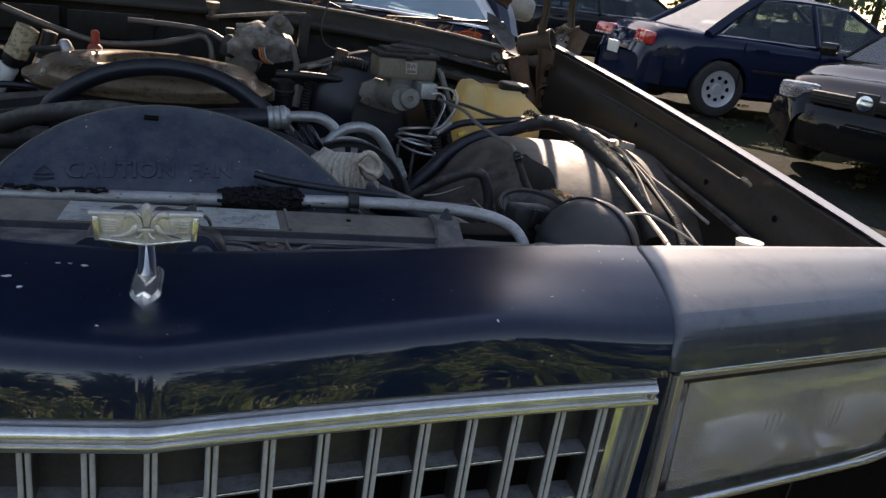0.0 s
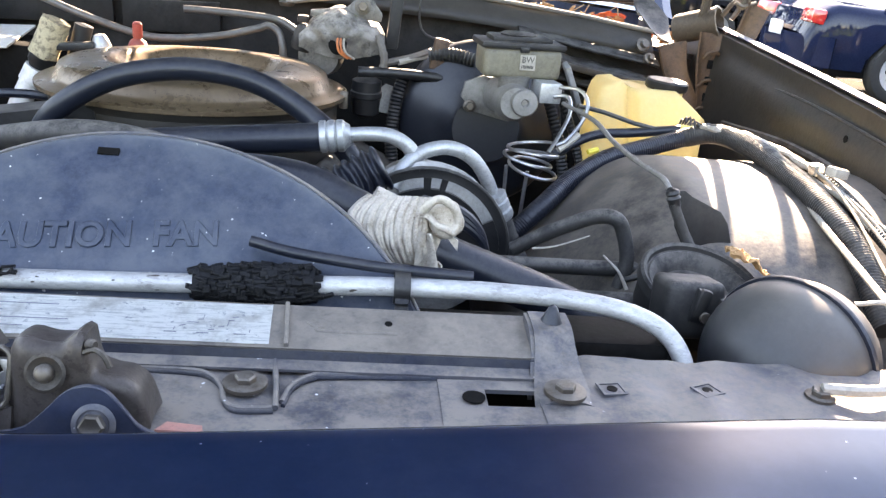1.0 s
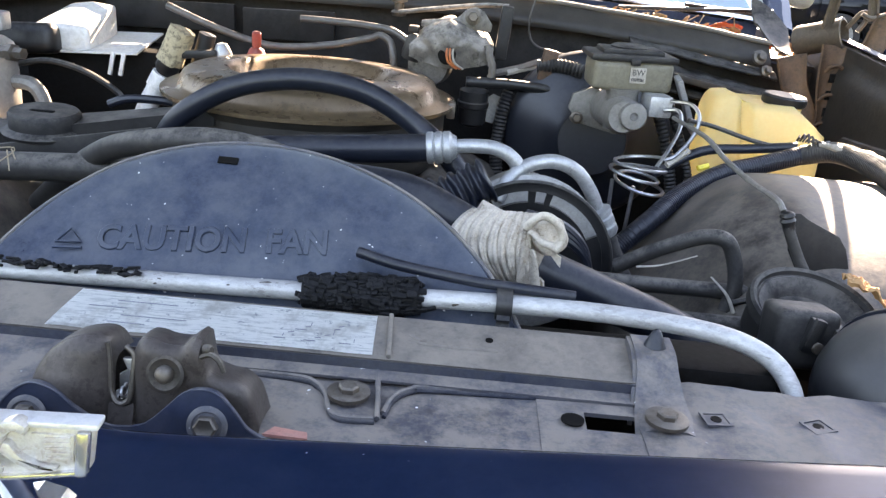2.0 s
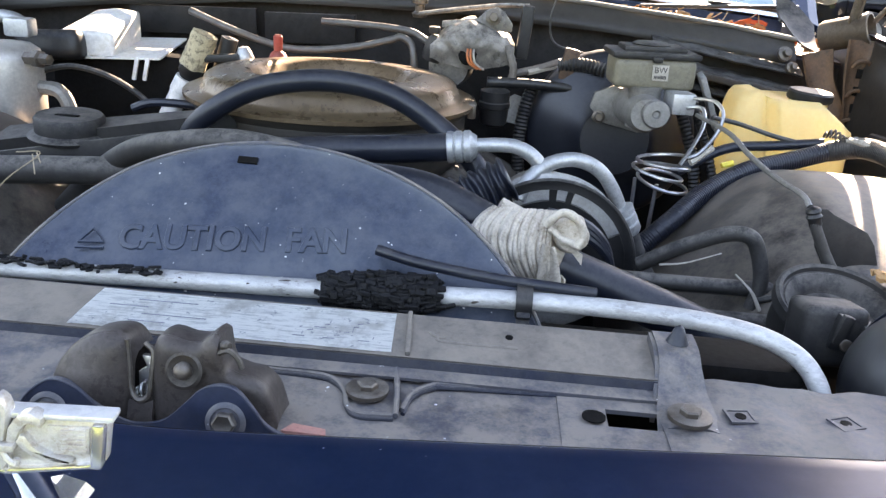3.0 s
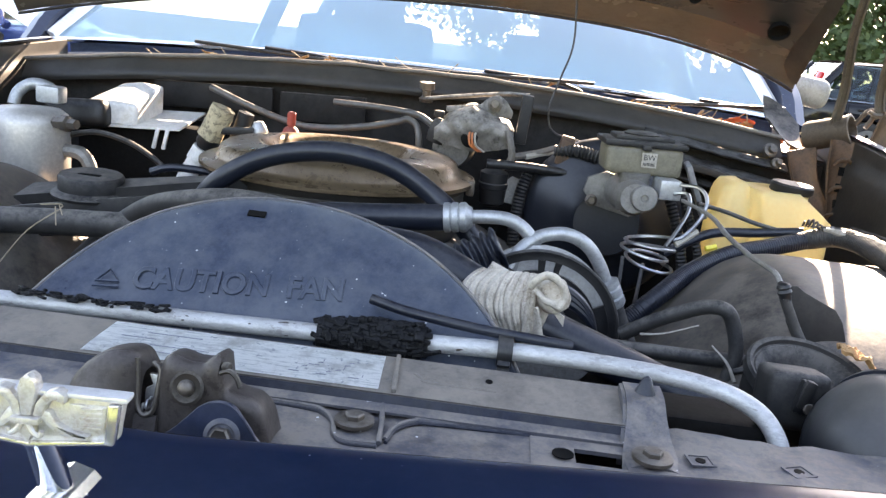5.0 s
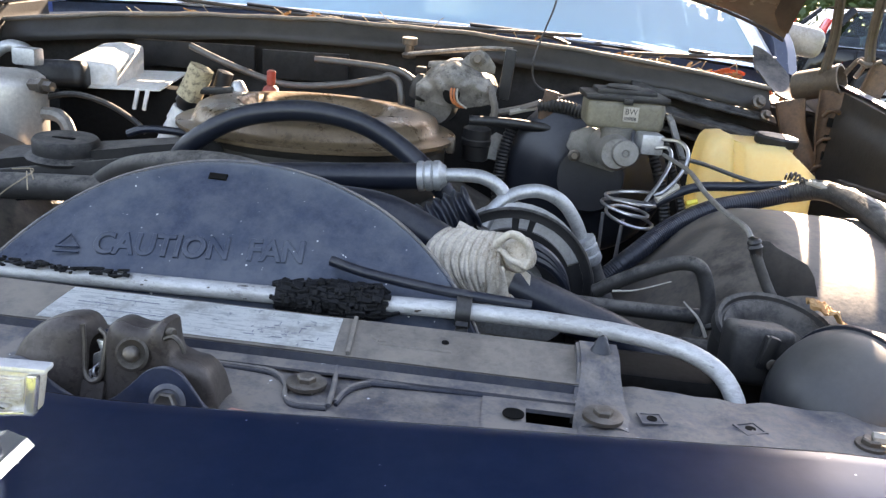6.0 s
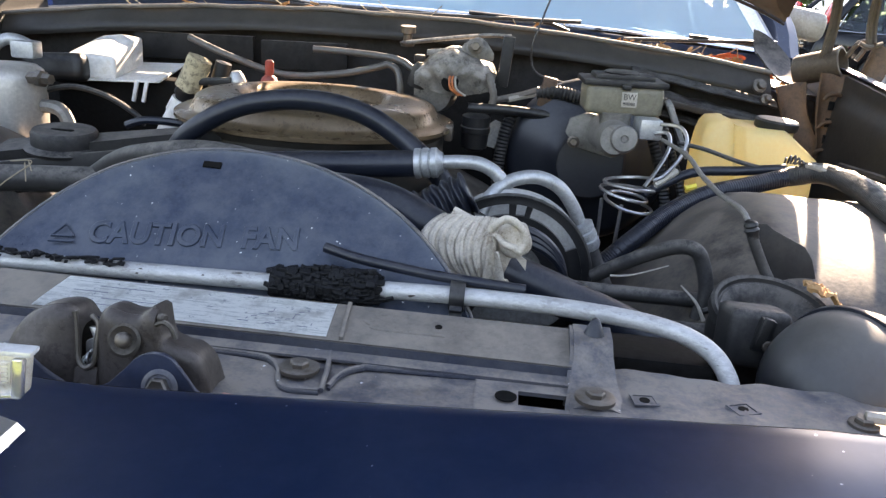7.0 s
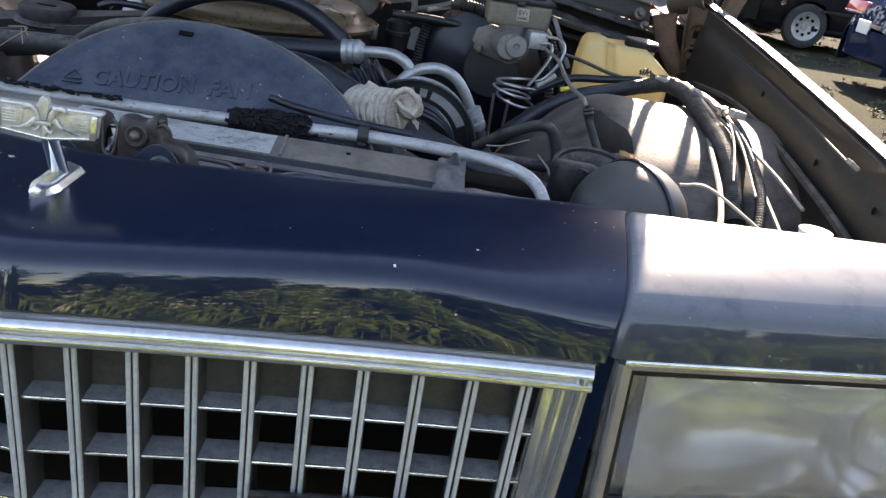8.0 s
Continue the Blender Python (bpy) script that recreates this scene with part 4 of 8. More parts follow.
def hood_lip(u, v):
    """A smooth hollow along the rear edge, closed by a rolled flange."""
    if v < 0.12:
        return hood_point(u, 0.010 - 0.012 * v / 0.12, 0.002 + 0.016 * v / 0.12)
    f = (v - 0.12) / 0.88
    return hood_point(u, -0.002 + 0.050 * f, 0.018 - 0.006 * math.sin(f * math.pi) + 0.006 * f + 0.003 * noise.noise(Vector((u * 9, f * 2, 7))))


part("hood_inner_panel", sheet(hood_inner, 60, 60, 0.003), M["hood_under"], hood, "dark stamped inner hood panel, dusty and scuffed")
part("hood_rear_lip", sheet(hood_lip, 60, 24, 0.003), M["hood_lip"], hood, "smooth rear lip, tan from dust and painted bounce light")
part("lip_seam", tube([hood_point(i / 60, -0.004, 0.019) for i in range(61)], 0.0035, 6, 1), M["black"], hood)
for u0 in (0.10, 0.36, 0.64, 0.90):
    b = sheet(lambda u, v: hood_point(u0 + 0.045 * (u - 0.5), 0.16 + 0.8 * v, 0.044 + 0.016 * math.sin(u * math.pi)), 8, 24, 0.003)
    part("hood_rib", b, M["hood_under"], hood)
for u0, v0, r in ((0.520, 0.075, 0.014), (0.950, 0.080, 0.019), (0.06, 0.080, 0.014), (0.845, 0.090, 0.010)):
    p0 = Vector(hood_point(u0, v0, 0.040))
    part("hood_hole", lathe([(0, 0.004), (r * 0.9, 0.004), (r, 0.016), (r * 1.12, 0.018), (r * 1.12, 0.012), (0, 0.0)], p0, (0, -st, -ct), 22), M["dark"], hood)
part("corner_bracket", sheet(lambda u, v: hood_point(0.976 + 0.024 * u, 0.03 + 0.42 * v, 0.036 + 0.030 * math.sin(min(1.0, u * 1.4) * math.pi / 2) + 0.004 * math.sin(v * 12)), 10, 20, 0.003), M["bay_metal"], hood, "dark brown corner bracket")

# hood hinges, rusty
def hinge():
    b = lathe([(0.0, 0.0), (0.024, 0.0), (0.027, 0.006), (0.027, 0.075), (0.0285, 0.078), (0.0285, 0.082), (0.024, 0.083), (0.023, 0.02), (0.0, 0.02)], (0.772, 2.045, 1.006), (0.74, -0.60, 0.30), 28)
    b = tube([(0.842, 2.01, 1.040), (0.852, 2.0, 1.062), (0.862, 2.0, 1.068), (0.866, 2.0, 1.055), (0.856, 2.0, 1.035)], 0.0045, 8, 5, b)
    return b


def strip(points, w0, w1, thick, bm=None):
    """A pressed steel strap along a line in a near upright plane, with raised edges."""
    line = spline(points, 6)
    n = len(line) - 1

    def at(u, v):
        k = min(int(u * n), n - 1)
        p = line[k].lerp(line[k + 1], u * n - k)
        d = (line[k + 1] - line[k]).normalized()
        side = Vector((-d.z, 0, d.x)).normalized()
        w = w0 + (w1 - w0) * u
        return p + side * (v - 0.5) * w + Vector((0, -0.006 * abs(2 * v - 1) ** 4, 0))
    return sheet(at, 20, 8, thick, bm)


def hinge_arms():
    b = strip([(0.752, 2.0, 0.985), (0.768, 1.995, 0.930), (0.800, 1.985, 0.875), (0.826, 1.98, 0.80)], 0.052, 0.026, 0.004)
    b = strip([(0.818, 1.985, 1.010), (0.818, 1.98, 0.950), (0.826, 1.975, 0.88), (0.832, 1.975, 0.79)], 0.046, 0.030, 0.004, b)
    b = strip([(0.895, 1.985, 1.062), (0.878, 1.98, 1.01), (0.852, 1.972, 0.945), (0.836, 1.968, 0.87), (0.834, 1.968, 0.79)], 0.044, 0.024, 0.004, b)
    for z in (0.965, 0.915, 0.865):
        b = tube([(0.806, 1.970, z), (0.812, 1.966, z + 0.010), (0.826, 1.966, z + 0.012), (0.838, 1.968, z + 0.004)], 0.0035, 8, 4, b)
    return b


def hinge_plate():
    b = strip([(0.915, 2.01, 0.945), (0.900, 2.0, 0.90), (0.872, 1.995, 0.84), (0.848, 1.99, 0.78)], 0.056, 0.030, 0.004)
    return strip([(0.880, 2.04, 0.90), (0.915, 2.03, 0.93), (0.945, 2.02, 0.935)], 0.05, 0.03, 0.004, b)


def hood_arm(which):
    if which:
        return strip([(0.800, 2.0, 1.035), (0.799, 1.985, 1.10), (0.778, 1.94, 1.19), (0.77, 1.90, 1.26)], 0.015, 0.012, 0.005)
    b = strip([(0.872, 1.99, 1.055), (0.862, 1.985, 1.10), (0.850, 1.95, 1.17), (0.848, 1.91, 1.27)], 0.015, 0.012, 0.005)
    return tube([(0.850, 1.985, 1.066), (0.866, 1.982, 1.060), (0.888, 1.982, 1.068)], 0.004, 8, 4, b)


def hinge_flip(bm):
    bmesh.ops.translate(flip(bm), vec=(-0.11, 0, 0), verts=bm.verts)
    return bm


for make in ((lambda bm: bm), hinge_flip):
    h = part("hood_hinge", make(hinge_arms()), M["rust"], car, "rusty hood hinge with crossed arms")
    part("hinge_tube", make(hinge()), M["hinge_tube"], h, "brown open-ended steel tube")
    part("hinge_plate", make(hinge_plate()), M["rust"], h)
    part("hood_arm", make(hood_arm(True)), M["hinge_tube"], h)
    part("hood_arm", make(hood_arm(False)), M["hinge_tube"], h)
    for zc, w in ((0.955, 0.010), (0.925, 0.014), (0.895, 0.014), (0.865, 0.009)):
        part("pressed_slot", make(box((0.822 + 0.06 * (0.95 - zc), 1.974, zc), (w, 0.004, 0.016), 0.003, (0, 0, 0))), M["dark"], h)
part("bump_stop", lathe([(0, 0), (0.014, 0), (0.016, 0.006), (0.016, 0.016), (0.017, 0.018), (0.017, 0.021), (0.012, 0.022), (0.005, 0.020), (0, 0.020)], (0.717, 0.960, 0.856), (0, 0, 1), 24), M["white_paint"], car, "hood bump stop with a pale cap")
part("fender_clip", box((0.816, 1.130, 0.914), (0.018, 0.012, 0.006), 0.002, (10, 30, 20)), M["wire"], car, "pale plastic clip on the inner fender")
part("fender_wire", tube([(0.835, 1.85, 0.955), (0.832, 1.60, 0.948), (0.828, 1.35, 0.928), (0.818, 1.15, 0.912)], 0.0022, 6, 6), M["wire_black"], car)
part("fender_ridge", tube([(0.812, 1.85, 0.87), (0.818, 1.60, 0.885), (0.816, 1.35, 0.870), (0.812, 1.1, 0.84), (0.81, 0.95, 0.81)], 0.007, 8, 6), M["bay_metal"], car)
for yh, zh in ((1.24, 0.885), (1.06, 0.88), (1.50, 0.925)):
    part("fender_hole", lathe([(0, 0), (0.0045, 0), (0.005, 0.001), (0, 0.001)], (0.8235, yh, zh), (-1, 0, 0.1), 14), M["dark"], car)

part("cowl_corner", sheet(lambda u, v: (0.700 + 0.070 * u + 0.010 * v, 2.06 - 0.030 * u + 0.09 * v, 1.030 - 0.050 * u ** 1.6 + 0.040 * v * v - 0.02 * math.sin(math.pi * u) * (1 - v)), 18, 12, 0.003), M["black_dusty"], car, "curled grey cowl corner with a worn edge")
for x, z, r in ((0.700, 0.975, 0.013), (0.716, 0.952, 0.010)):
    part("corner_bolt", lathe([(0, 0), (r, 0), (r, 0.006), (r * 0.6, 0.008), (r * 0.55, 0.016), (0, 0.017)], (x, 2.01, z), (0.2, -0.9, 0.4), 16), M["bolt"], car)

# windshield, cabin
def shield_point(u, v):
    x = -0.895 + 1.71 * u
    w = (x + 0.04) / 0.855
    k = 1 - 0.20 * v
    return (-0.04 + 0.855 * w * k, 2.26 + 0.12 * w * w * (1 - v) + 0.66 * v, 1.054 - 0.035 * w * w + 0.345 * v + 0.03 * math.sin(v * math.pi) * 0.5)


shield = part("windshield", sheet(shield_point, 30, 14, 0.004), M["windshield"], car, "curved windshield glass, dust haze and sky reflection in its colour")
shield.visible_shadow = False
b = tube([shield_point(i / 24, -0.008) for i in range(25)], 0.0065, 8, 1)
part("windshield_trim", b, M["chrome"], car, "bright windshield trim")
for u0 in (0.0, 1.0):
    part("pillar_trim", tube([shield_point(u0, i / 8) for i in range(9)], 0.019, 8, 2), M["bright_trim"], car)
part("pillar", tube([(0.845, 2.34, 0.99), (0.84, 2.50, 1.10), (0.70, 2.96, 1.39)], 0.03, 8, 4), M["paint"], car)
part("pillar", tube([(-0.925, 2.34, 0.99), (-0.915, 2.50, 1.10), (-0.755, 2.96, 1.39)], 0.03, 8, 4), M["paint"], car)
part("roof", sheet(lambda u, v: (-0.77 + 1.49 * u, 2.90 + 2.35 * v, 1.405 + 0.035 * math.sin(u * math.pi) + 0.03 * math.sin(v * math.pi)), 12, 12, 0.02), M["paint"], car)
both("body_side", lambda: sheet(lambda u, v: (0.955 - 0.02 * (2 * v - 1) ** 2, 2.20 + 3.2 * u, 0.98 - 0.72 * v), 14, 8, 0.03), M["paint"], car)
for y0 in (3.75, 4.55, 5.25):
    both("side_pillar", lambda: tube([(0.90, y0, 0.97), (0.70, y0 - 0.05, 1.42)], 0.035, 8, 2), M["paint"], car)
part("tailgate", sheet(lambda u, v: (-0.86 + 1.77 * u, 5.40, 0.98 - 0.60 * v), 4, 4, 0.03), M["paint"], car)
part("cabin_floor", box((MID, 3.8, 0.33), (1.7, 3.0, 0.03), 0), M["interior"], car)
part("dashboard", sheet(lambda u, v: (-0.87 + 1.69 * u, 2.42 + 0.36 * v, 1.035 + 0.012 * math.sin(u * 3) - 0.04 * (2 * u - 1) ** 2 - 0.10 * max(0, v - 0.75) * 4), 20, 8, 0.03), M["dash"], car, "blue vinyl dashboard top")
for x in (-0.36, 0.42):
    b = box((x, 3.55, 0.86), (0.52, 0.14, 0.62), 0.06, (-14, 0, 0))
    b = box((x, 3.66, 1.21), (0.27, 0.09, 0.16), 0.04, (-10, 0, 0), b)
    part("front_seat", b, M["interior"], car)
part("steering_wheel", tube([(0.42 + 0.19 * math.cos(a), 2.98 + 0.06 * math.sin(a), 1.0 + 0.17 * math.sin(a)) for a in (2 * math.pi * i / 20 for i in range(21))], 0.014, 8, 1), M["interior"], car)
for x in (-0.70, 0.77):
    b = lathe([(0, 0), (0.3, 0), (0.32, 0.03), (0.32, 0.17), (0.3, 0.2), (0, 0.2)], (x - 0.1, 1.46, 0.315), (1, 0, 0), 32)
    w = part("wheel", b, M["tyre"], car)
    b = lathe([(0, 0), (0.3, 0), (0.32, 0.03), (0.32, 0.17), (0.3, 0.2), (0, 0.2)], (x - 0.1, 4.4, 0.315), (1, 0, 0), 32)
    part("wheel", b, M["tyre"], car)
b = box((0.900, 2.50, 1.085), (0.120, 0.070, 0.070), 0.030, (0, 8, -14), seg=4)
part("door_mirror", b, M["mirror_shell"], car, "pale rounded door mirror shell")

# things in the engine bay
# fan shroud: a tilted half disc with raised warning letters
SH_AT, SH_TILT = Vector((0.022, 1.046, 0.846)), 41.35
sh_m = Matrix.Translation(SH_AT) @ pose(0, 0, 0, SH_TILT, 0, 0)


def shroud_arc(f):
    """The crown line, f from 0 at the right foot to 1 at the left one."""
    if f < 0.5:
        r, a0 = 0.245, math.acos(1 - 0.156 / 0.245)
        a = a0 * (1 - f / 0.5)
        return (r * math.sin(a), 0.156 - r * (1 - math.cos(a)))
    r, a0 = 0.215, math.acos(1 - 0.156 / 0.215)
    a = a0 * (f - 0.5) / 0.5
    return (-r * math.sin(a), 0.156 - r * (1 - math.cos(a)))


def shroud_plate():
    b = bmesh.new()
    n = 64
    out = [shroud_arc(i / n) for i in range(n + 1)]
    rows = []
    for f, dz in ((0.25, 0.0018), (0.5, 0.0022), (0.75, 0.0015), (0.90, 0.0), (0.965, 0.0012), (0.985, 0.0035), (1.0, 0.0015), (1.0, -0.03)):
        row = []
        for x, y in out:
            p = Vector((x * f, y * f, dz - 0.010 * max(0.0, -x * f - 0.11) / 0.1))
            p.z += 0.0012 * noise.noise(Vector((p.x * 16, p.y * 16, 3)))
            row.append(b.verts.new(sh_m @ p))
        rows.append(row)
    mid = b.verts.new(sh_m @ Vector((0, 0.0, 0.0015)))
    for i in range(n):
        b.faces.new((mid, rows[0][i], rows[0][i + 1]))
    for a, c in zip(rows, rows[1:]):
        for i in range(n):
            b.faces.new((a[i], a[i + 1], c[i + 1], c[i]))
    return b


shroud = thing("fan_shroud", (0.02, 1.10, 0.85), "navy plastic fan shroud with raised warning letters, dusty", "fan shroud")
part("shroud_plate", shroud_plate(), M["shroud"], shroud)
part("shroud_base", sheet(lambda u, v: (-0.22 + 0.48 * u, 1.046 + 0.008 * v, 0.848 - 0.10 * v), 12, 3, 0.004), M["shroud"], shroud)
part("shroud_drum", sheet(lambda u, v: (0.022 + (0.21 + 0.01 * v) * math.cos(math.pi * u), 1.10 + 0.03 * math.sin(math.pi * u) + 0.10 * v, 0.70 + 0.21 * math.sin(math.pi * u) ** 0.9), 40, 4, 0.004), M["shroud"], shroud)
part("rim", tube([sh_m @ Vector((*shroud_arc(i / 60), 0.0022 - 0.010 * max(0.0, -shroud_arc(i / 60)[0] - 0.11) / 0.1)) for i in range(61)], 0.0017, 8, 1), M["support"], shroud, "scuffed pale rim")
part("slot", box(sh_m @ Vector((-0.0245, 0.1378, 0.0012)), (0.0165, 0.0062, 0.0016), 0, (SH_TILT, 0, -2)), M["dark"], shroud)
raised = letters("CAUTION  FAN", 0.0300, 0.0003, Matrix.Identity(4), 0.0011)
span = max(v.co.x for v in raised.verts) - min(v.co.x for v in raised.verts)
bmesh.ops.transform(raised, matrix=sh_m @ pose(-0.1095, 0.0455, 0.0021, 0, 0, 4.1) @ Matrix.Diagonal((0.180 / span, 1, 1, 1)), verts=raised.verts)
part("warning_letters", raised, M["shroud"], shroud, "raised capital letters")
b = tube([(0.0, 0.006, 0.001), (0.020, 0.006, 0.001), (0.010, 0.018, 0.001), (0.0, 0.006, 0.001)], 0.0013, 6, 1)
b = tube([(-0.001, 0.001, 0.001), (0.021, 0.001, 0.001)], 0.0013, 6, 1, b)
bmesh.ops.transform(b, matrix=sh_m @ pose(-0.141, 0.0425, 0.0005, 0, 0, 4.1), verts=b.verts)
part("arrow", b, M["shroud"], shroud)

# pale condenser pipe across the support, with a plastic clip and a crumbled foam sleeve
pipe = thing("condenser_pipe", (0.2, 1.055, 0.866), "pitted bare aluminium pipe with chalky spots", "pipe")
part("pipe", tube([(-0.46, 1.052, 0.858), (-0.30, 1.053, 0.860), (-0.10, 1.055, 0.864), (0.07, 1.055, 0.868), (0.232, 1.055, 0.8735), (0.32, 1.054, 0.873), (0.385, 1.047, 0.870), (0.422, 1.035, 0.862), (0.440, 1.022, 0.846), (0.446, 1.012, 0.82), (0.446, 1.010, 0.76)], 0.0072, 16, 8), M["alu_pitted"], pipe)
b = ring_slab([(0.0125 * math.cos(a), 0.0125 * math.sin(a)) for a in (2 * math.pi * i / 16 for i in range(16))], [(0.0088 * math.cos(a), 0.0088 * math.sin(a)) for a in (2 * math.pi * i / 16 for i in range(16))], 0.012, (0.226, 1.055, 0.8733), (0, 90, 0))
for k in range(4):
    b = box((0.232, 1.043 - 0.002 * k, 0.867 - 0.006 * k), (0.010, 0.006, 0.0035), 0.0008, (35, 0, 0), b)
part("clip", b, M["black"], pipe, "black ratchet clip")
foam = tube([(0.082, 1.055, 0.868), (0.10, 1.055, 0.869), (0.13, 1.0545, 0.8705), (0.158, 1.055, 0.872), (0.168, 1.055, 0.872)], 0.0125, 18, 8)
for row in range(30):                     # charred blocks, row by row round the pipe
    a = 2 * math.pi * row / 30 + 0.1
    x = 0.080 + random.uniform(0, 0.010) + 0.005 * math.sin(row * 2.1)
    stop = 0.164 + random.uniform(-0.006, 0.004) + (0.008 if -0.9 < math.sin(a) < -0.1 else 0)
    while x < stop:
        w = random.uniform(0.002, 0.009)
        r = 0.0122 + 0.0044 * noise.noise(Vector((x * 60, a * 2, 0))) + random.uniform(-0.0010, 0.0022) - 0.003 * (abs(x - 0.124) / 0.045) ** 4
        aa = a + 0.12 * noise.noise(Vector((x * 70, a, 7)))
        foam = box((x + w / 2, 1.0545 + r * math.cos(aa), 0.8695 + 0.04 * (x - 0.10) + r * 1.03 * math.sin(aa)), (w * 1.1, random.uniform(0.003, 0.006), random.uniform(0.002, 0.0045)), 0.0007, (math.degrees(aa) - 90 + random.uniform(-26, 26), random.uniform(-16, 16), random.uniform(-20, 20)), foam, 1)
        x += w
single("foam_sleeve", foam, M["foam"], "crumbling charred black foam sleeve round the pipe", "foam sleeve", sharp=20)
crumb = None
for k in range(60):
    x = random.uniform(-0.17, -0.04)
    crumb = box((x, 1.052 + random.uniform(-0.009, 0.003), 0.8735 + random.uniform(-0.002, 0.001)), (random.uniform(0.002, 0.010), random.uniform(0.002, 0.006), 0.002), 0.0004, (random.uniform(-30, 10), 0, random.uniform(-40, 40)), crumb, 1)
tagged(part("foam_crumbs", crumb, M["foam"]), "black foam crumbs stuck to the pipe and panel", "foam crumbs", kind="stuff")

# worn sticker on the cover
sticker = bmesh.new()
g = [[sticker.verts.new((-0.080 + 0.006 * j / 4 + (0.223 - 0.008 * j / 4) * i / 16, 0.9825 + 0.0455 * j / 4 + 0.0012 * noise.noise(Vector((i * 0.7, j, 0))), cover_z(0.9825 + 0.0455 * j / 4) + 0.0024)) for j in range(5)] for i in range(17)]
for i in range(16):
    for j in range(4):
        sticker.faces.new((g[i][j], g[i + 1][j], g[i + 1][j + 1], g[i][j + 1]))
bmesh.ops.solidify(sticker, geom=list(sticker.faces), thickness=0.0006)
stk = single("sticker", sticker, M["sticker"], "silvery information sticker, worn and illegible", "sticker")
for k in range(4):
    y = 0.991 + 0.0085 * k
    part("printed_row", box((-0.028 + 0.02 * math.sin(k * 2.2), y, cover_z(y) + 0.0028), (0.026 + 0.02 * math.sin(k * 1.7) ** 2, 0.0005, 0.0004), 0, (9, 0, 0)), M["faint_print"], stk)
for k in range(14):
    x, y = 0.078 + 0.0038 * k + 0.002 * math.sin(k * 5), 0.991 + 0.0038 * (k * 7 % 6)
    part("printed_mark", box((x, y, cover_z(y) + 0.0028), (0.004 + 0.004 * (k % 3 == 0), 0.0005, 0.0004), 0, (9, 0, 90 if k % 4 == 1 else 12 * (k % 3))), M["faint_print"], stk)
# slim black rod lying over the shroud
rod = single("hood_prop_cable", tube([(0.118, 1.082, 0.8935), (0.150, 1.073, 0.8895), (0.20, 1.064, 0.8865), (0.232, 1.060, 0.8855), (0.285, 1.060, 0.8825)], (0.0044, 0.0042), 10, 6), M["rubber"], "thin black rubber-covered rod resting on the pipe", "rod")

# hood latch: two pressed humps with a slot for the striker between them
latch = thing("hood_latch", (0.03, 0.90, 0.848), "brown rusty hood latch bolted to the support", "hood latch")


def between(table, x):
    """Height of a smooth outline at x."""
    if table[0] not in OUTLINES:
        OUTLINES[table[0]] = spline([(p, 0, q) for p, q in table], 8)
    line = OUTLINES[table[0]]
    for p, q in zip(line, line[1:]):
        if x <= q.x:
            return p.z + (q.z - p.z) * max(0.0, (x - p.x) / max(1e-6, q.x - p.x))
    return line[-1].z


OUTLINES = {}
LATCH_TOP_A = [(-0.046, 0.856), (-0.036, 0.880), (-0.022, 0.894), (-0.008, 0.899), (0.0005, 0.897), (0.0045, 0.886)]
LATCH_TOP_B = [(0.0165, 0.888), (0.020, 0.897), (0.027, 0.8995), (0.036, 0.8975), (0.046, 0.898), (0.055, 0.904), (0.058, 0.886), (0.066, 0.880), (0.076, 0.877), (0.083, 0.868), (0.087, 0.850)]


def hump(table, x0, x1, bulge):
    def at(u, v):
        x = x0 + (x1 - x0) * u
        top = between(table, x)
        front = min(1.0, v / 0.82)
        z = 0.845 + (top - 0.845) * (front if front < 0.8 else 0.8 + 0.2 * math.sin((front - 0.8) / 0.2 * math.pi / 2))
        dent = 0.0022 * noise.noise(Vector((x * 45, z * 40, 4)))
        y = 0.888 + 0.004 * front + 0.006 * max(0.0, front - 0.8) ** 2 / 0.04 + dent + 0.007 * (2 * u - 1) ** 6 - bulge * math.sin(math.pi * u) * math.sin(math.pi * min(1, front * 1.05))
        if v > 0.82:
            back = (v - 0.82) / 0.18
            y += 0.020 * back
            z -= 0.003 * back ** 2
        return (x, y, z)
    return sheet(at, 40, 26, 0.0028)


part("latch_plate", hump(LATCH_TOP_A, -0.046, 0.0045, 0.006), M["latch"], latch)
part("latch_plate", hump(LATCH_TOP_B, 0.0165, 0.087, -0.003), M["latch"], latch)
part("latch_bridge", sheet(lambda u, v: (0.003 + 0.015 * u, 0.887 + 0.006 * v, 0.845 + 0.017 * v - 0.003 * math.sin(math.pi * u)), 10, 6, 0.003), M["latch"], latch)
part("latch_back", box((0.012, 0.921, 0.863), (0.07, 0.003, 0.036), 0.001, (-6, 0, 0)), M["latch"], latch)
part("slot_rim", tube([(0.0025, 0.897, 0.897), (0.0038, 0.895, 0.882), (0.0045, 0.893, 0.869), (0.0075, 0.891, 0.8630), (0.0115, 0.891, 0.8620), (0.0155, 0.892, 0.866), (0.0168, 0.894, 0.878), (0.0172, 0.897, 0.890), (0.0120, 0.899, 0.8945)], 0.0016, 8, 5), M["bolt"], latch, "worn bright rim of the slot")
part("latch_hook", prism([(-0.004, 0.0), (0.005, 0.0), (0.006, 0.014), (0.003, 0.019), (-0.002, 0.019), (0.001, 0.012), (-0.004, 0.009)], 0.004, (0.0105, 0.903, 0.866), (84, 0, 0), 0.0008), M["steel"], latch, "steel striker hook")
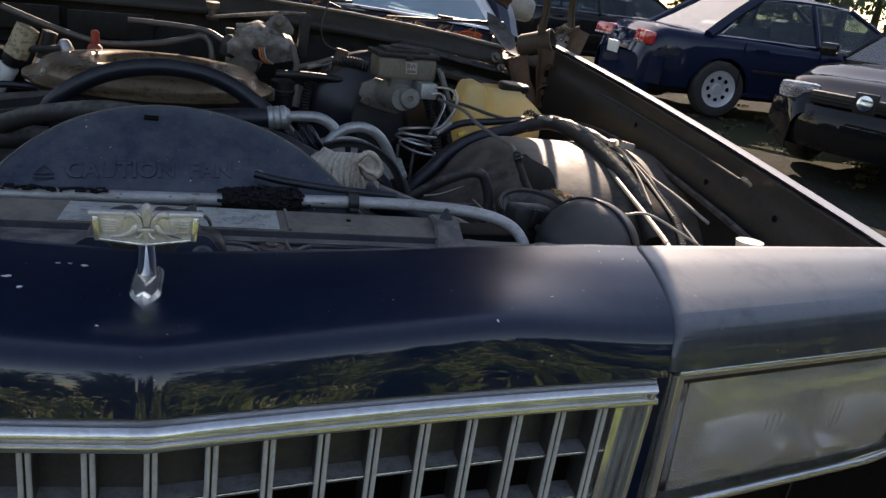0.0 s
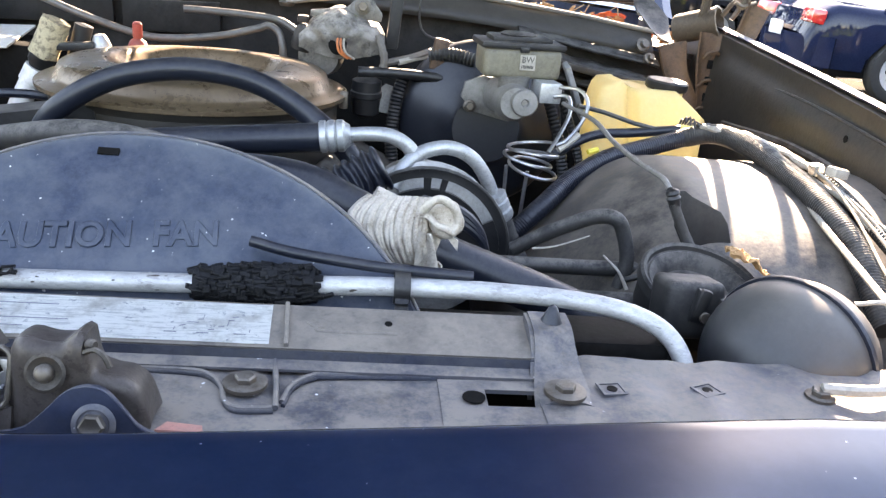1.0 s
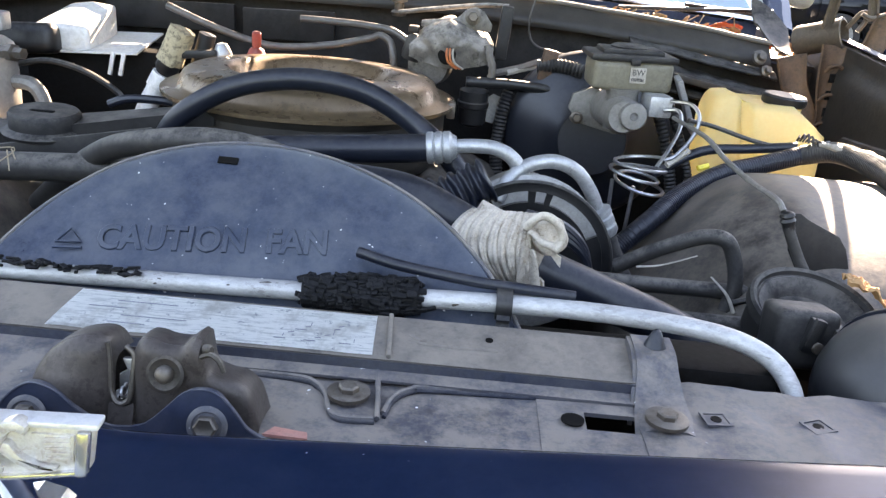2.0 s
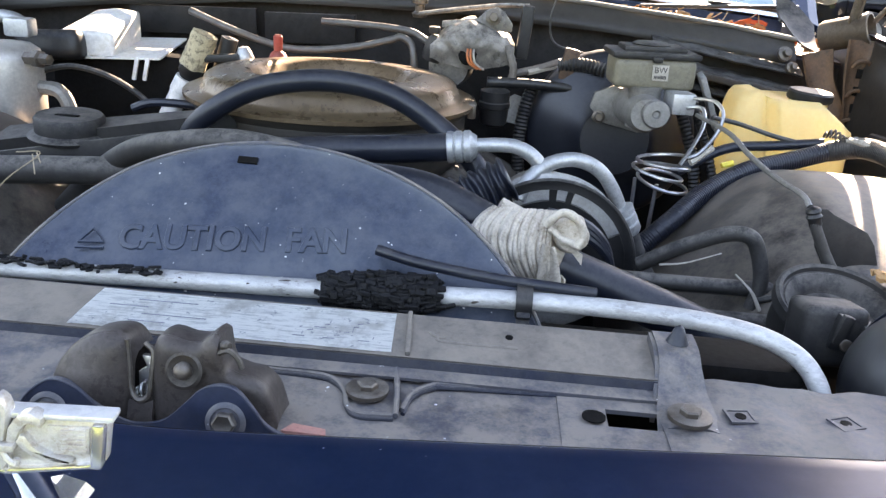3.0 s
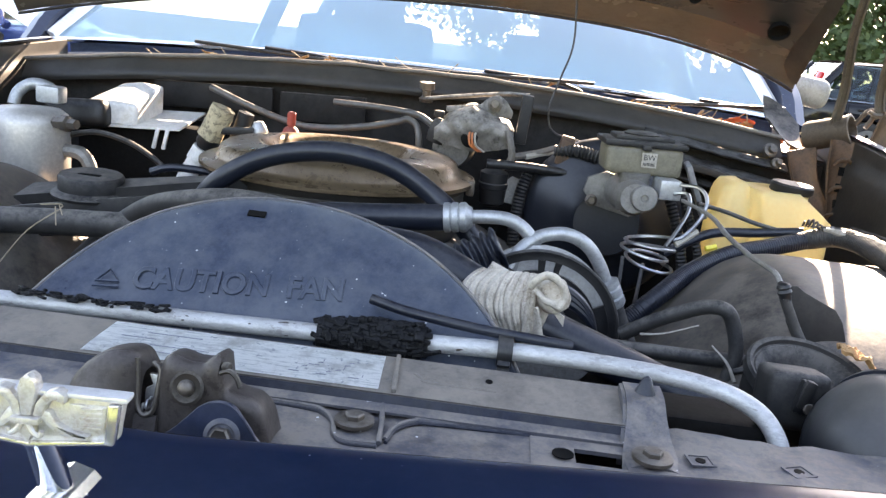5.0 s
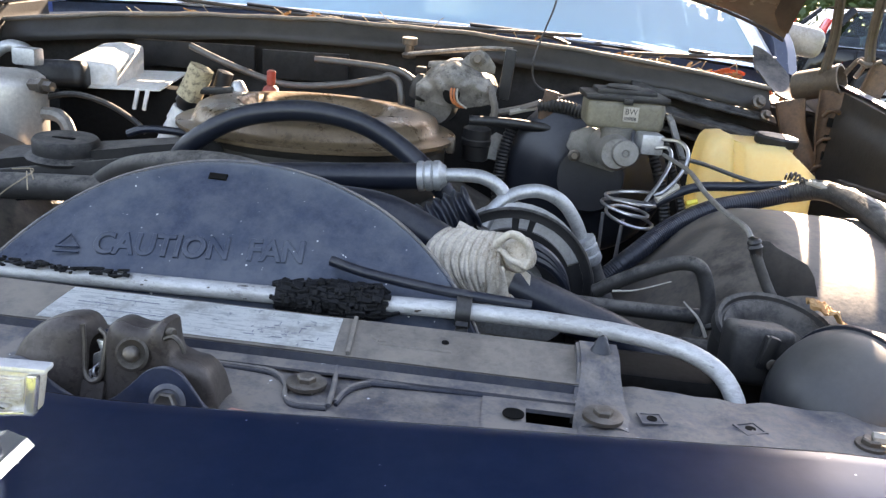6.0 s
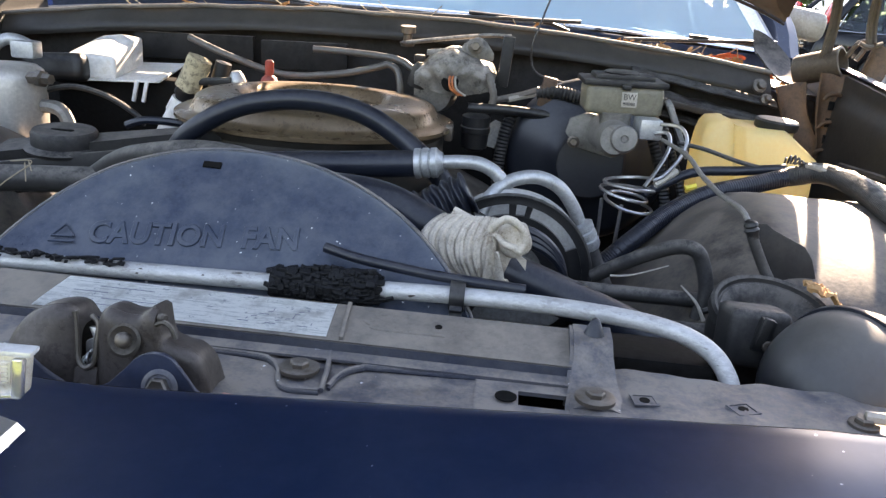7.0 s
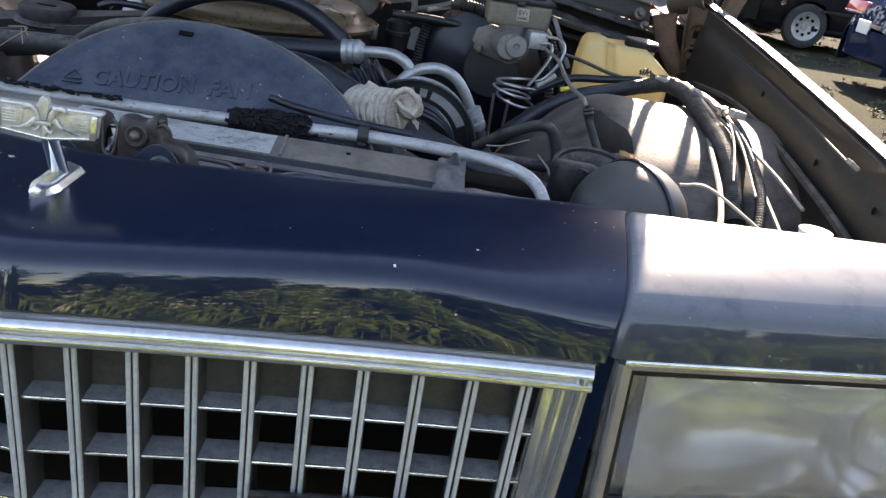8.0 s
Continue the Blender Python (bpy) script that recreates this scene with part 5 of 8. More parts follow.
part("spring_coil", tube([(0.006 + 0.0012 * k / 3, 0.897 + 0.003 * math.cos(k), 0.862 + 0.0035 * math.sin(k) + 0.0004 * k) for k in range(16)], 0.0010, 6, 2), M["steel"], latch)
part("bolt_seat", lathe([(0.0, 0.0), (0.0100, 0.0), (0.0108, 0.0010), (0.0090, 0.0018), (0.0068, 0.0006), (0.0, 0.0006)], (0.0375, 0.8895, 0.8845), (0.0, -0.95, 0.30), 24), M["bay_metal"], latch, "dark bolt seat")
part("latch_bolt", lathe([(0, 0), (0.0052, 0), (0.0052, 0.002), (0.0042, 0.0042), (0.0025, 0.0052), (0, 0.0054)], (0.0375, 0.8885, 0.8850), (0, -0.95, 0.30), 16), M["bolt"], latch)
for table, x0, x1 in ((LATCH_TOP_A, -0.044, 0.0042), (LATCH_TOP_B, 0.0168, 0.085)):
    part("rolled_edge", tube([(x0 + (x1 - x0) * i / 40, 0.8975 + 0.006 * (2 * i / 40 - 1) ** 4, between(table, x0 + (x1 - x0) * i / 40) + 0.0006) for i in range(41)], 0.0011, 6, 1), M["latch"], latch, "worn sheet edge")
part("latch_pin", lathe([(0, 0), (0.0026, 0), (0.0030, 0.001), (0.0030, 0.004), (0.002, 0.005), (0, 0.005)], (0.0585, 0.894, 0.900), (0.9, -0.4, 0.15), 14), M["bay_metal"], latch)
part("latch_spring", tube([(0.057, 0.892, 0.896), (0.063, 0.890, 0.899), (0.068, 0.889, 0.896), (0.071, 0.888, 0.890)], 0.0016, 6, 5), M["bay_metal"], latch)
SADDLE = [(-0.060, 0.850), (-0.050, 0.866), (-0.036, 0.8765), (-0.022, 0.873), (-0.010, 0.862), (0.004, 0.8545), (0.014, 0.8535), (0.028, 0.857), (0.040, 0.868), (0.050, 0.8785), (0.060, 0.8825), (0.070, 0.8800), (0.079, 0.869), (0.088, 0.8575), (0.110, 0.8485)]
saddle = part("mount_plate", sheet(lambda u, v: (-0.060 + 0.17 * u, 0.8785 + 0.0035 * v + 0.001 * math.sin(9 * u), 0.838 + (between(SADDLE, -0.060 + 0.17 * u) - 0.838) * v), 70, 8, 0.0026), M["saddle"], latch, "navy mounting plate with two rounded ears")
part("plate_edge", tube([(-0.060 + 0.17 * i / 60, 0.8812, between(SADDLE, -0.060 + 0.17 * i / 60) - 0.0004) for i in range(61)], 0.0008, 6, 1), M["saddle"], saddle, "worn pale edge")
up = Vector((0, -0.96, 0.28))
for x, z in ((-0.037, 0.8575), (0.0645, 0.8615)):
    at = Vector((x, 0.8775, z))
    part("big_washer", lathe([(0.0, 0.0), (0.0112, 0.0), (0.0116, 0.0008), (0.0105, 0.0018), (0.0085, 0.0020), (0.0078, 0.0012), (0.0, 0.0012)], at, up, 30), M["support"], saddle, "grey washer")
    part("mount_bolt", lathe([(0, 0), (0.0068, 0.0), (0.0068, 0.0045), (0.0056, 0.0058), (0.0042, 0.0050), (0, 0.0046)], at + up * 0.001, up, 6), M["bolt"], saddle)
single("plastic_tab", prism([(0, 0), (0.026, 0.002), (0.024, 0.008), (0.004, 0.009)], 0.002, (0.092, 0.890, 0.8495), (0, 0, -6)), M["pink"], "faded pink plastic tab on the support", "plastic tab")

# hood ornament: an oblong emblem on a chrome stem
OX, OY = 0.024, 0.750
orn = thing("hood_ornament", (OX, OY, 0.88), "chrome hood ornament with an ivory emblem plate", "hood ornament")
plate = [(-0.0385, 0.024), (0.0385, 0.024), (0.036, 0.004), (0.0, -0.001), (-0.036, 0.004)]
part("emblem_plate", prism(plate, 0.008, (OX, OY + 0.004, 0.918), (86, 0, 4), 0.0015), M["orn_face"], orn, "ivory enamel plate with a scroll in relief")
part("emblem_top", box((OX, OY, 0.9425), (0.083, 0.0085, 0.0026), 0.0011, (0, 0, 4)), M["bright_trim"], orn)


def relief(outline, thick, bevel):
    return prism(outline, thick, (OX, OY - 0.002, 0.918), (86, 0, 4), bevel)


for s in (-1, 1):
    part("emblem_end", relief([(0.0335 * s, 0.0225), (0.0385 * s, 0.0225), (0.0365 * s, 0.0035), (0.0320 * s, 0.0035)][::s], 0.0050, 0.0014), M["chrome_aged"], orn, "fluted end column")
    part("lower_border", relief([(0.0, -0.0006), (0.0325 * s, 0.0036), (0.0325 * s, 0.0056), (0.0, 0.0016)][::s], 0.0044, 0.0008), M["chrome_aged"], orn)
    part("field_panel", relief([(0.018 * s, 0.0085), (0.0315 * s, 0.0085), (0.0325 * s, 0.0205), (0.016 * s, 0.0205)][::s], 0.0032, 0.0010), M["orn_face"], orn)
    for k in range(5):
        part("ray", relief([(0.0215 * s, 0.0105 + 0.0020 * k), (0.0310 * s, 0.0100 + 0.0022 * k), (0.0310 * s, 0.0112 + 0.0022 * k), (0.0215 * s, 0.0112 + 0.0020 * k)][::s], 0.0042, 0.0003), M["orn_face"], orn)
    part("ribbon", relief([(0.003 * s, 0.0150), (0.006 * s, 0.0175), (0.009 * s, 0.0170), (0.0125 * s, 0.0115), (0.019 * s, 0.0082), (0.026 * s, 0.0075), (0.026 * s, 0.0058), (0.017 * s, 0.0060), (0.0105 * s, 0.0085), (0.006 * s, 0.0125)][::s], 0.0056, 0.0012), M["orn_face"], orn)
    part("petal", relief([(0.002 * s, 0.0145), (0.0035 * s, 0.0210), (0.0075 * s, 0.0262), (0.0125 * s, 0.0275), (0.0165 * s, 0.0250), (0.0155 * s, 0.0205), (0.0135 * s, 0.0222), (0.0105 * s, 0.0225), (0.0078 * s, 0.0195), (0.0060 * s, 0.0145)][::s], 0.0072, 0.0016), M["orn_face"], orn)
    part("lower_curl", tube([(OX + 0.0015 * s, OY - 0.0085, 0.9300), (OX + 0.0040 * s, OY - 0.0090, 0.9265), (OX + 0.0068 * s, OY - 0.0090, 0.9252), (OX + 0.0075 * s, OY - 0.0088, 0.9275)], 0.0012, 7, 5), M["orn_face"], orn)
part("spear", relief([(0.0, 0.0340), (0.0030, 0.0315), (0.0042, 0.0275), (0.0032, 0.0210), (0.0022, 0.0150), (-0.0022, 0.0150), (-0.0032, 0.0210), (-0.0042, 0.0275), (-0.0030, 0.0315)], 0.0080, 0.0018), M["orn_face"], orn)
part("spear_tail", relief([(-0.0018, 0.0120), (0.0018, 0.0120), (0.0030, 0.0070), (0.0, 0.0020), (-0.0030, 0.0070)], 0.0070, 0.0012), M["orn_face"], orn)
part("band", box((OX, OY - 0.0075, 0.9315), (0.0125, 0.005, 0.0030), 0.001, (0, 0, 4)), M["orn_face"], orn)
part("stem", tube([(OX, OY, 0.922), (OX, OY + 0.008, 0.905), (OX, OY + 0.022, 0.872)], (0.006, 0.008), 10, 4), M["chrome"], orn)
base = bmesh.new()
rows = []
for i in range(13):
    f = i / 12
    w = 0.0118 * (1 - max(0, (f - 0.66) / 0.34) ** 1.4) + 0.0002
    y = OY + 0.036 - 0.066 * f
    lo_s, hi_s = 0.0, 0.8
    for _ in range(24):
        midpoint = (lo_s + hi_s) / 2
        if header_point(OX, midpoint)[1] < y:
            lo_s = midpoint
        else:
            hi_s = midpoint
    zz = header_point(OX, lo_s)[2]
    rows.append([base.verts.new((OX + w * c, y - 0.002 * k, zz + 0.001 + k * 0.006)) for c, k in ((-1, 0), (-0.75, 0.9), (0, 1.5), (0.75, 0.9), (1, 0))])
for a, c in zip(rows, rows[1:]):
    for k in range(4):
        base.faces.new((a[k], a[k + 1], c[k + 1], c[k]))
base.faces.new(rows[0])
part("spear_base", base, M["chrome_aged"], orn, "pointed chrome base")

# air cleaner
AX, AY = -0.040, 1.700
ac = thing("air_cleaner", (AX, AY, 0.86), "round air cleaner with a rust-stained dusty lid", "air cleaner")
part("lid", lathe([(0, 0.905), (0.012, 0.907), (0.014, 0.918), (0.03, 0.9155), (0.09, 0.914), (0.107, 0.9155), (0.114, 0.926), (0.120, 0.9325), (0.128, 0.934), (0.150, 0.932), (0.174, 0.928), (0.181, 0.924), (0.188, 0.911), (0.192, 0.906), (0.207, 0.9045), (0.2125, 0.902), (0.2125, 0.897), (0.208, 0.895), (0.19, 0.895), (0, 0.895)], (AX, AY, 0), seg=72), M["aircleaner"], ac, "rusty chromed lid", 50)
part("wing_nut", tube([(AX - 0.012, AY, 0.927), (AX - 0.006, AY, 0.922), (AX, AY, 0.920), (AX + 0.006, AY, 0.922), (AX + 0.012, AY, 0.927)], 0.003, 8, 4), M["bolt"], ac)
part("housing", lathe([(0.17, 0.80), (0.19, 0.812), (0.198, 0.83), (0.198, 0.885), (0.206, 0.893), (0.208, 0.897), (0, 0.897)], (AX, AY, 0), seg=64), M["aircleaner_base"], ac)
part("clip", box((AX + 0.208, AY - 0.02, 0.895), (0.012, 0.025, 0.022), 0.003), M["bolt"], ac)

# hoses between shroud and air cleaner
def hose(name, pts, r, mat, label, steps=8, seg=14, **kw):
    return single(name, tube(pts, r, seg, steps, **kw), M[mat], label, "hose")


hose("vent_hose", [(-0.200, 1.50, 0.835), (-0.172, 1.485, 0.882), (-0.146, 1.48, 0.907), (-0.107, 1.48, 0.931), (-0.065, 1.48, 0.946), (-0.011, 1.48, 0.954), (0.042, 1.48, 0.951), (0.086, 1.48, 0.938), (0.130, 1.475, 0.913), (0.170, 1.46, 0.884), (0.20, 1.45, 0.85)], 0.0135, "rubber", "thick black rubber hose arched over the air cleaner")
hose("heater_hose", [(-0.34, 1.47, 0.770), (-0.265, 1.42, 0.835), (-0.195, 1.36, 0.880), (-0.133, 1.31, 0.904), (-0.069, 1.30, 0.914), (-0.01, 1.30, 0.908), (0.05, 1.31, 0.885), (0.10, 1.33, 0.85)], 0.0135, "rubber_dusty", "dusty black heater hose curving behind the shroud")
hose("radiator_hose", [(-0.62, 1.36, 0.81), (-0.50, 1.37, 0.828), (-0.36, 1.38, 0.840), (-0.24, 1.385, 0.847), (-0.15, 1.40, 0.848), (-0.05, 1.43, 0.83)], 0.0165, "rubber_dusty", "dusty grey upper radiator hose")
hose("lower_hose", [(0.05, 1.24, 0.90), (0.135, 1.222, 0.901), (0.191, 1.215, 0.881), (0.250, 1.21, 0.853), (0.331, 1.21, 0.823), (0.40, 1.20, 0.80), (0.47, 1.19, 0.77)], 0.0205, "rubber", "smooth blue-black rubber hose with a rag tied round it")
ac_line = thing("air_conditioning_line", (0.2, 1.42, 0.87), "black air conditioning hose with crimped aluminium ends", "hose")
part("hose", tube([(-0.16, 1.40, 0.87), (-0.08, 1.41, 0.876), (0.007, 1.42, 0.884), (0.07, 1.42, 0.890), (0.150, 1.42, 0.8985)], 0.0165, 14, 8), M["rubber"], ac_line)
part("crimp", lathe([(0.014, 0), (0.0185, 0.002), (0.0185, 0.008), (0.0165, 0.010), (0.0185, 0.012), (0.0185, 0.018), (0.0165, 0.020), (0.0185, 0.022), (0.0185, 0.028), (0.0150, 0.031), (0.012, 0.036)], (0.148, 1.42, 0.8985), (0.99, 0, 0.13), 22), M["alu"], ac_line, "ridged aluminium crimp")
part("bent_tube", tube([(0.182, 1.42, 0.9035), (0.205, 1.42, 0.906), (0.228, 1.42, 0.9055), (0.248, 1.42, 0.896), (0.262, 1.42, 0.878), (0.268, 1.42, 0.855), (0.268, 1.42, 0.82)], 0.0085, 12, 6), M["alu"], ac_line)
part("bent_tube", tube([(0.235, 1.40, 0.85), (0.246, 1.41, 0.872), (0.268, 1.42, 0.889), (0.298, 1.425, 0.895), (0.326, 1.43, 0.884), (0.346, 1.435, 0.860), (0.360, 1.44, 0.832)], 0.0085, 12, 6), M["alu"], ac_line)
part("crimp", lathe([(0.010, 0), (0.0155, 0.003), (0.0155, 0.010), (0.0135, 0.012), (0.0155, 0.014), (0.0155, 0.022), (0.0135, 0.024), (0.0155, 0.026), (0.0155, 0.034), (0.0125, 0.038)], (0.357, 1.44, 0.840), (0.45, 0.05, -0.88), 20), M["alu"], ac_line, "ridged aluminium crimp")
part("hose", tube([(0.372, 1.442, 0.808), (0.385, 1.44, 0.78), (0.405, 1.43, 0.745), (0.44, 1.41, 0.69), (0.47, 1.39, 0.63)], 0.0128, 12, 6), M["rubber_dusty"], ac_line)

# rag tied round the hose
RAG_TOP, RAG_TOP_END = Vector((0.204, 1.203, 0.899)), Vector((0.262, 1.196, 0.902))
RAG_SIDE, RAG_SIDE_END = Vector((0.187, 1.183, 0.876)), Vector((0.258, 1.176, 0.870))
RAG_HEM, RAG_HEM_END = Vector((0.223, 1.186, 0.838)), Vector((0.264, 1.183, 0.833))


def rag_point(u, v):
    """u: from the outer pleat to the knot; v: from the top of the hose down to the hem."""
    a, c, e = RAG_TOP.lerp(RAG_TOP_END, u), RAG_SIDE.lerp(RAG_SIDE_END, u), RAG_HEM.lerp(RAG_HEM_END, u)
    c = 2 * c - 0.5 * (a + e)
    p = a * (1 - v) ** 2 + c * 2 * v * (1 - v) + e * v * v
    w = 2 * math.pi * 8.5 * u + 1.6 * noise.noise(Vector((u * 6, v * 1.8, 2))) + 0.8 * v
    fold = (abs(math.sin(w / 2)) ** 0.6 - 0.6) * 0.0052 * (0.5 + 0.5 * math.sin(math.pi * min(1, 0.15 + v))) + 0.0007 * math.sin(2.3 * w + 5 * v)
    body = 0.010 * math.sin(math.pi * min(1.0, 0.05 + 0.9 * v)) * math.sin(math.pi * (0.12 + 0.76 * u)) ** 0.7
    out = fold + body + 0.0016 * noise.noise(Vector((p.x * 110, p.z * 110, 1)))
    return p + Vector((-0.3 * fold, -out, 0.4 * fold))


rag = thing("rag", (0.24, 1.21, 0.85), "grimy cream rag knotted round the rubber hose", "rag")
part("wrap", sheet(rag_point, 170, 60, 0.0022), M["cloth"], rag, "", 70)
part("back_wrap", tube([(0.205, 1.218, 0.880), (0.235, 1.216, 0.868), (0.272, 1.213, 0.856)], 0.0245, 24, 6), M["cloth"], rag, "", 70)
knot = jitter(lathe([(0, -0.017)] + [(0.0165 * math.sin(math.pi * i / 16), -0.017 * math.cos(math.pi * i / 16)) for i in range(1, 16)] + [(0, 0.017)], (0.2745, 1.184, 0.888), (0.5, -0.6, 0.5), 32), 0.0045, 60)
part("knot", knot, M["cloth"], rag, "", 70)
part("knot_loop", jitter(tube([(0.252, 1.172, 0.896), (0.259, 1.168, 0.906), (0.270, 1.168, 0.909), (0.279, 1.170, 0.902), (0.282, 1.172, 0.890), (0.278, 1.170, 0.880)], (0.0050, 0.0062), 14, 8, flat=0.7), 0.0024, 80), M["cloth"], rag, "", 70)
part("knot_loop", jitter(tube([(0.255, 1.170, 0.893), (0.263, 1.167, 0.888), (0.272, 1.166, 0.884), (0.281, 1.170, 0.879)], 0.0044, 12, 8, flat=0.7), 0.0020, 90), M["cloth"], rag, "", 70)


def tail_point(u, v):
    w = 0.010 + 0.014 * v ** 0.7
    return (0.256 + 0.004 * v + (u - 0.5) * w, 1.166 - 0.003 * math.sin(u * 8 + v * 2) + 0.006 * v, 0.880 - 0.044 * v + 0.002 * math.sin(u * 9) - 0.004 * u)


part("tail", sheet(tail_point, 22, 18, 0.0022), M["cloth"], rag, "", 70)
part("tail_end", sheet(lambda u, v: (0.266 + 0.008 * u + 0.002 * v, 1.180 - 0.003 * math.sin(u * 8), 0.848 - 0.003 * u - 0.016 * v), 8, 8, 0.002), M["cloth"], rag, "", 70)
part("tail_end", sheet(lambda u, v: (0.276 + 0.012 * u, 1.186, 0.874 - 0.008 * u - (0.004 + 0.006 * u) * v), 8, 4, 0.002), M["cloth"], rag, "", 70)

# alternator bracket with three windows, and the crumpled rubber boot beside it
br = thing("belt_guard", (0.29, 1.38, 0.80), "black stamped bracket with windows over a pale pulley", "bracket")


def arc_band(r0, r1, a0, a1, bm=None):
    def at(u, v):
        a, r = radians(a0 + (a1 - a0) * u), r0 + (r1 - r0) * v
        return (0.275 + r * math.cos(a), 1.380 - 0.05 * (r - 0.05) - 0.002 * (v - 0.5) ** 2, 0.785 + r * math.sin(a))
    return sheet(at, max(3, int(abs(a1 - a0) / 5)), 4, 0.005, bm)


b = arc_band(0.086, 0.097, -16, 152)
b = arc_band(0.040, 0.073, -16, 152, b)
for a0, a1 in ((-16, 28), (76, 81), (89, 95), (124, 152)):
    b = arc_band(0.0725, 0.0865, a0, a1, b)
part("bracket", b, M["black"], br)
part("flange", tube([(0.275 + 0.0965 * math.cos(radians(a)), 1.377, 0.785 + 0.0965 * math.sin(radians(a))) for a in range(-16, 153, 8)], 0.0028, 8, 1), M["black_dusty"], br)
part("pulley", lathe([(0, 0), (0.084, 0), (0.092, 0.004), (0.086, 0.010), (0.092, 0.016), (0.080, 0.020), (0, 0.022)], (0.275, 1.415, 0.788), (0, -1, 0.1), 40), M["pale_pulley"], br, "pale dusty pulley")
boot = bmesh.new()
rings = []
d0, d1 = Vector((0.160, 1.352, 0.848)), Vector((0.222, 1.362, 0.884))
ax = (d1 - d0).normalized()
e0 = ax.cross(Vector((0, 1, 0))).normalized()
e1 = ax.cross(e0)
for i in range(61):
    t = i / 60
    row = []
    for k in range(32):
        a = 2 * math.pi * k / 32
        sag = noise.noise(Vector((t * 4, math.cos(a) * 1.4, math.sin(a) * 1.4)))
        r = 0.027 - 0.004 * t + 0.0032 * math.sin(2 * math.pi * 6.5 * t + 1.6 * sag) + 0.004 * sag
        row.append(boot.verts.new(d0.lerp(d1, t) + (e0 * math.cos(a) + e1 * math.sin(a)) * r))
    rings.append(row)
for p, q in zip(rings, rings[1:]):
    for k in range(32):
        boot.faces.new((p[k], p[(k + 1) % 32], q[(k + 1) % 32], q[k]))
boot.faces.new(rings[0]), boot.faces.new(rings[-1])
single("rubber_boot", boot, M["rubber"], "crumpled ribbed black rubber boot", "rubber boot", sharp=80)
for k in range(3):
    hose("belt_cover_hose", [(0.262 + 0.006 * k, 1.30, 0.868 - 0.007 * k), (0.30 + 0.004 * k, 1.305, 0.858 - 0.008 * k), (0.325 + 0.002 * k, 1.31, 0.835 - 0.006 * k), (0.338, 1.32, 0.80)], 0.0055, "rubber", "thin black hose behind the knotted rag", seg=9)

# brake booster, master cylinder, reservoir
mc = thing("brake_booster", (0.405, 1.86, 0.84), "black vacuum brake booster with master cylinder and olive reservoir", "brake booster")
BA = Vector((0.02, -1, 0.06)).normalized()
part("booster_shell", lathe([(0, -0.12), (0.10, -0.12), (0.132, -0.10), (0.138, -0.03), (0.140, 0.0), (0.133, 0.012), (0.120, 0.020), (0.085, 0.035), (0.06, 0.05), (0.055, 0.06), (0, 0.06)], (0.395, 1.865, 0.838), BA, 48), M["booster"], mc, "black drum with a crimped rim")
part("master_cylinder", lathe([(0, 0), (0.030, 0), (0.030, 0.05), (0.027, 0.06), (0.027, 0.12), (0.022, 0.135), (0.0, 0.135)], (0.412, 1.800, 0.902), BA, 28), M["cast"], mc, "grey cast cylinder")
part("end_plug", lathe([(0, 0), (0.0195, 0), (0.0200, 0.010), (0.018, 0.013), (0.006, 0.014), (0.004, 0.010), (0, 0.010)], (0.4265, 1.670, 0.9125), BA, 30), M["cast"], mc, "round bare metal end plug")
part("flange", prism([(-0.055, -0.012), (-0.03, -0.03), (0.03, -0.03), (0.055, -0.012), (0.055, 0.012), (0.03, 0.03), (-0.03, 0.03), (-0.055, 0.012)], 0.008, (0.405, 1.795, 0.895), (92, 12, 0), 0.002), M["cast"], mc)
for s in (-1, 1):
    part("flange_nut", hex_bolt((0.405 + 0.042 * s, 1.786, 0.890 + 0.009 * s), 0.007, 0.011, 0.010, BA), M["bolt"], mc)
part("valve_block", box((0.462, 1.69, 0.928), (0.034, 0.045, 0.030), 0.004, (0, 0, 8)), M["alu"], mc)
part("throat", lathe([(0.024, 0), (0.025, 0.02), (0.023, 0.05), (0.027, 0.06)], (0.418, 1.712, 0.885), (-0.05, 0, 1), 24), M["cast"], mc)
res = part("reservoir", box((0.4225, 1.735, 0.9635), (0.116, 0.080, 0.044), 0.010, (0, -1, 3), seg=3), M["reservoir"], mc, "olive translucent nylon tank")
b = box((0.4215, 1.738, 0.9885), (0.126, 0.094, 0.009), 0.004, (0, -1, 3))
b = box((0.4215, 1.738, 0.9955), (0.090, 0.062, 0.009), 0.005, (0, -1, 3), b)
b = lathe([(0, 0), (0.026, 0), (0.028, 0.003), (0.022, 0.006), (0, 0.006)], (0.420, 1.738, 0.9985), seg=24, bm=b)
part("reservoir_cap", b, M["black_dusty"], mc, "black rubber cap with a rim")
part("cap_latch", box((0.424, 1.6905, 0.984), (0.014, 0.006, 0.008), 0.002), M["black"], mc)
tag = part("tag", box((0.4305, 1.6935, 0.966), (0.023, 0.0018, 0.022), 0.0008, (-2, -1, 3)), M["wire"], mc, "small cream tag with black letters")
part("tag_letters", letters("BW", 0.0118, 0.0006, pose(0.4212, 1.6920, 0.9660, 88, -1, 3)), M["wire_black"], mc)
for k in range(9):
    part("tag_bar", box((0.4222 + 0.0020 * k, 1.6920, 0.9600), (0.0011, 0.001, 0.0045), 0, (0, 0, 3)), M["wire_black"], mc)
# brake lines with coils
lines = thing("brake_lines", (0.44, 1.60, 0.86), "thin steel brake lines wound into coils", "brake line")
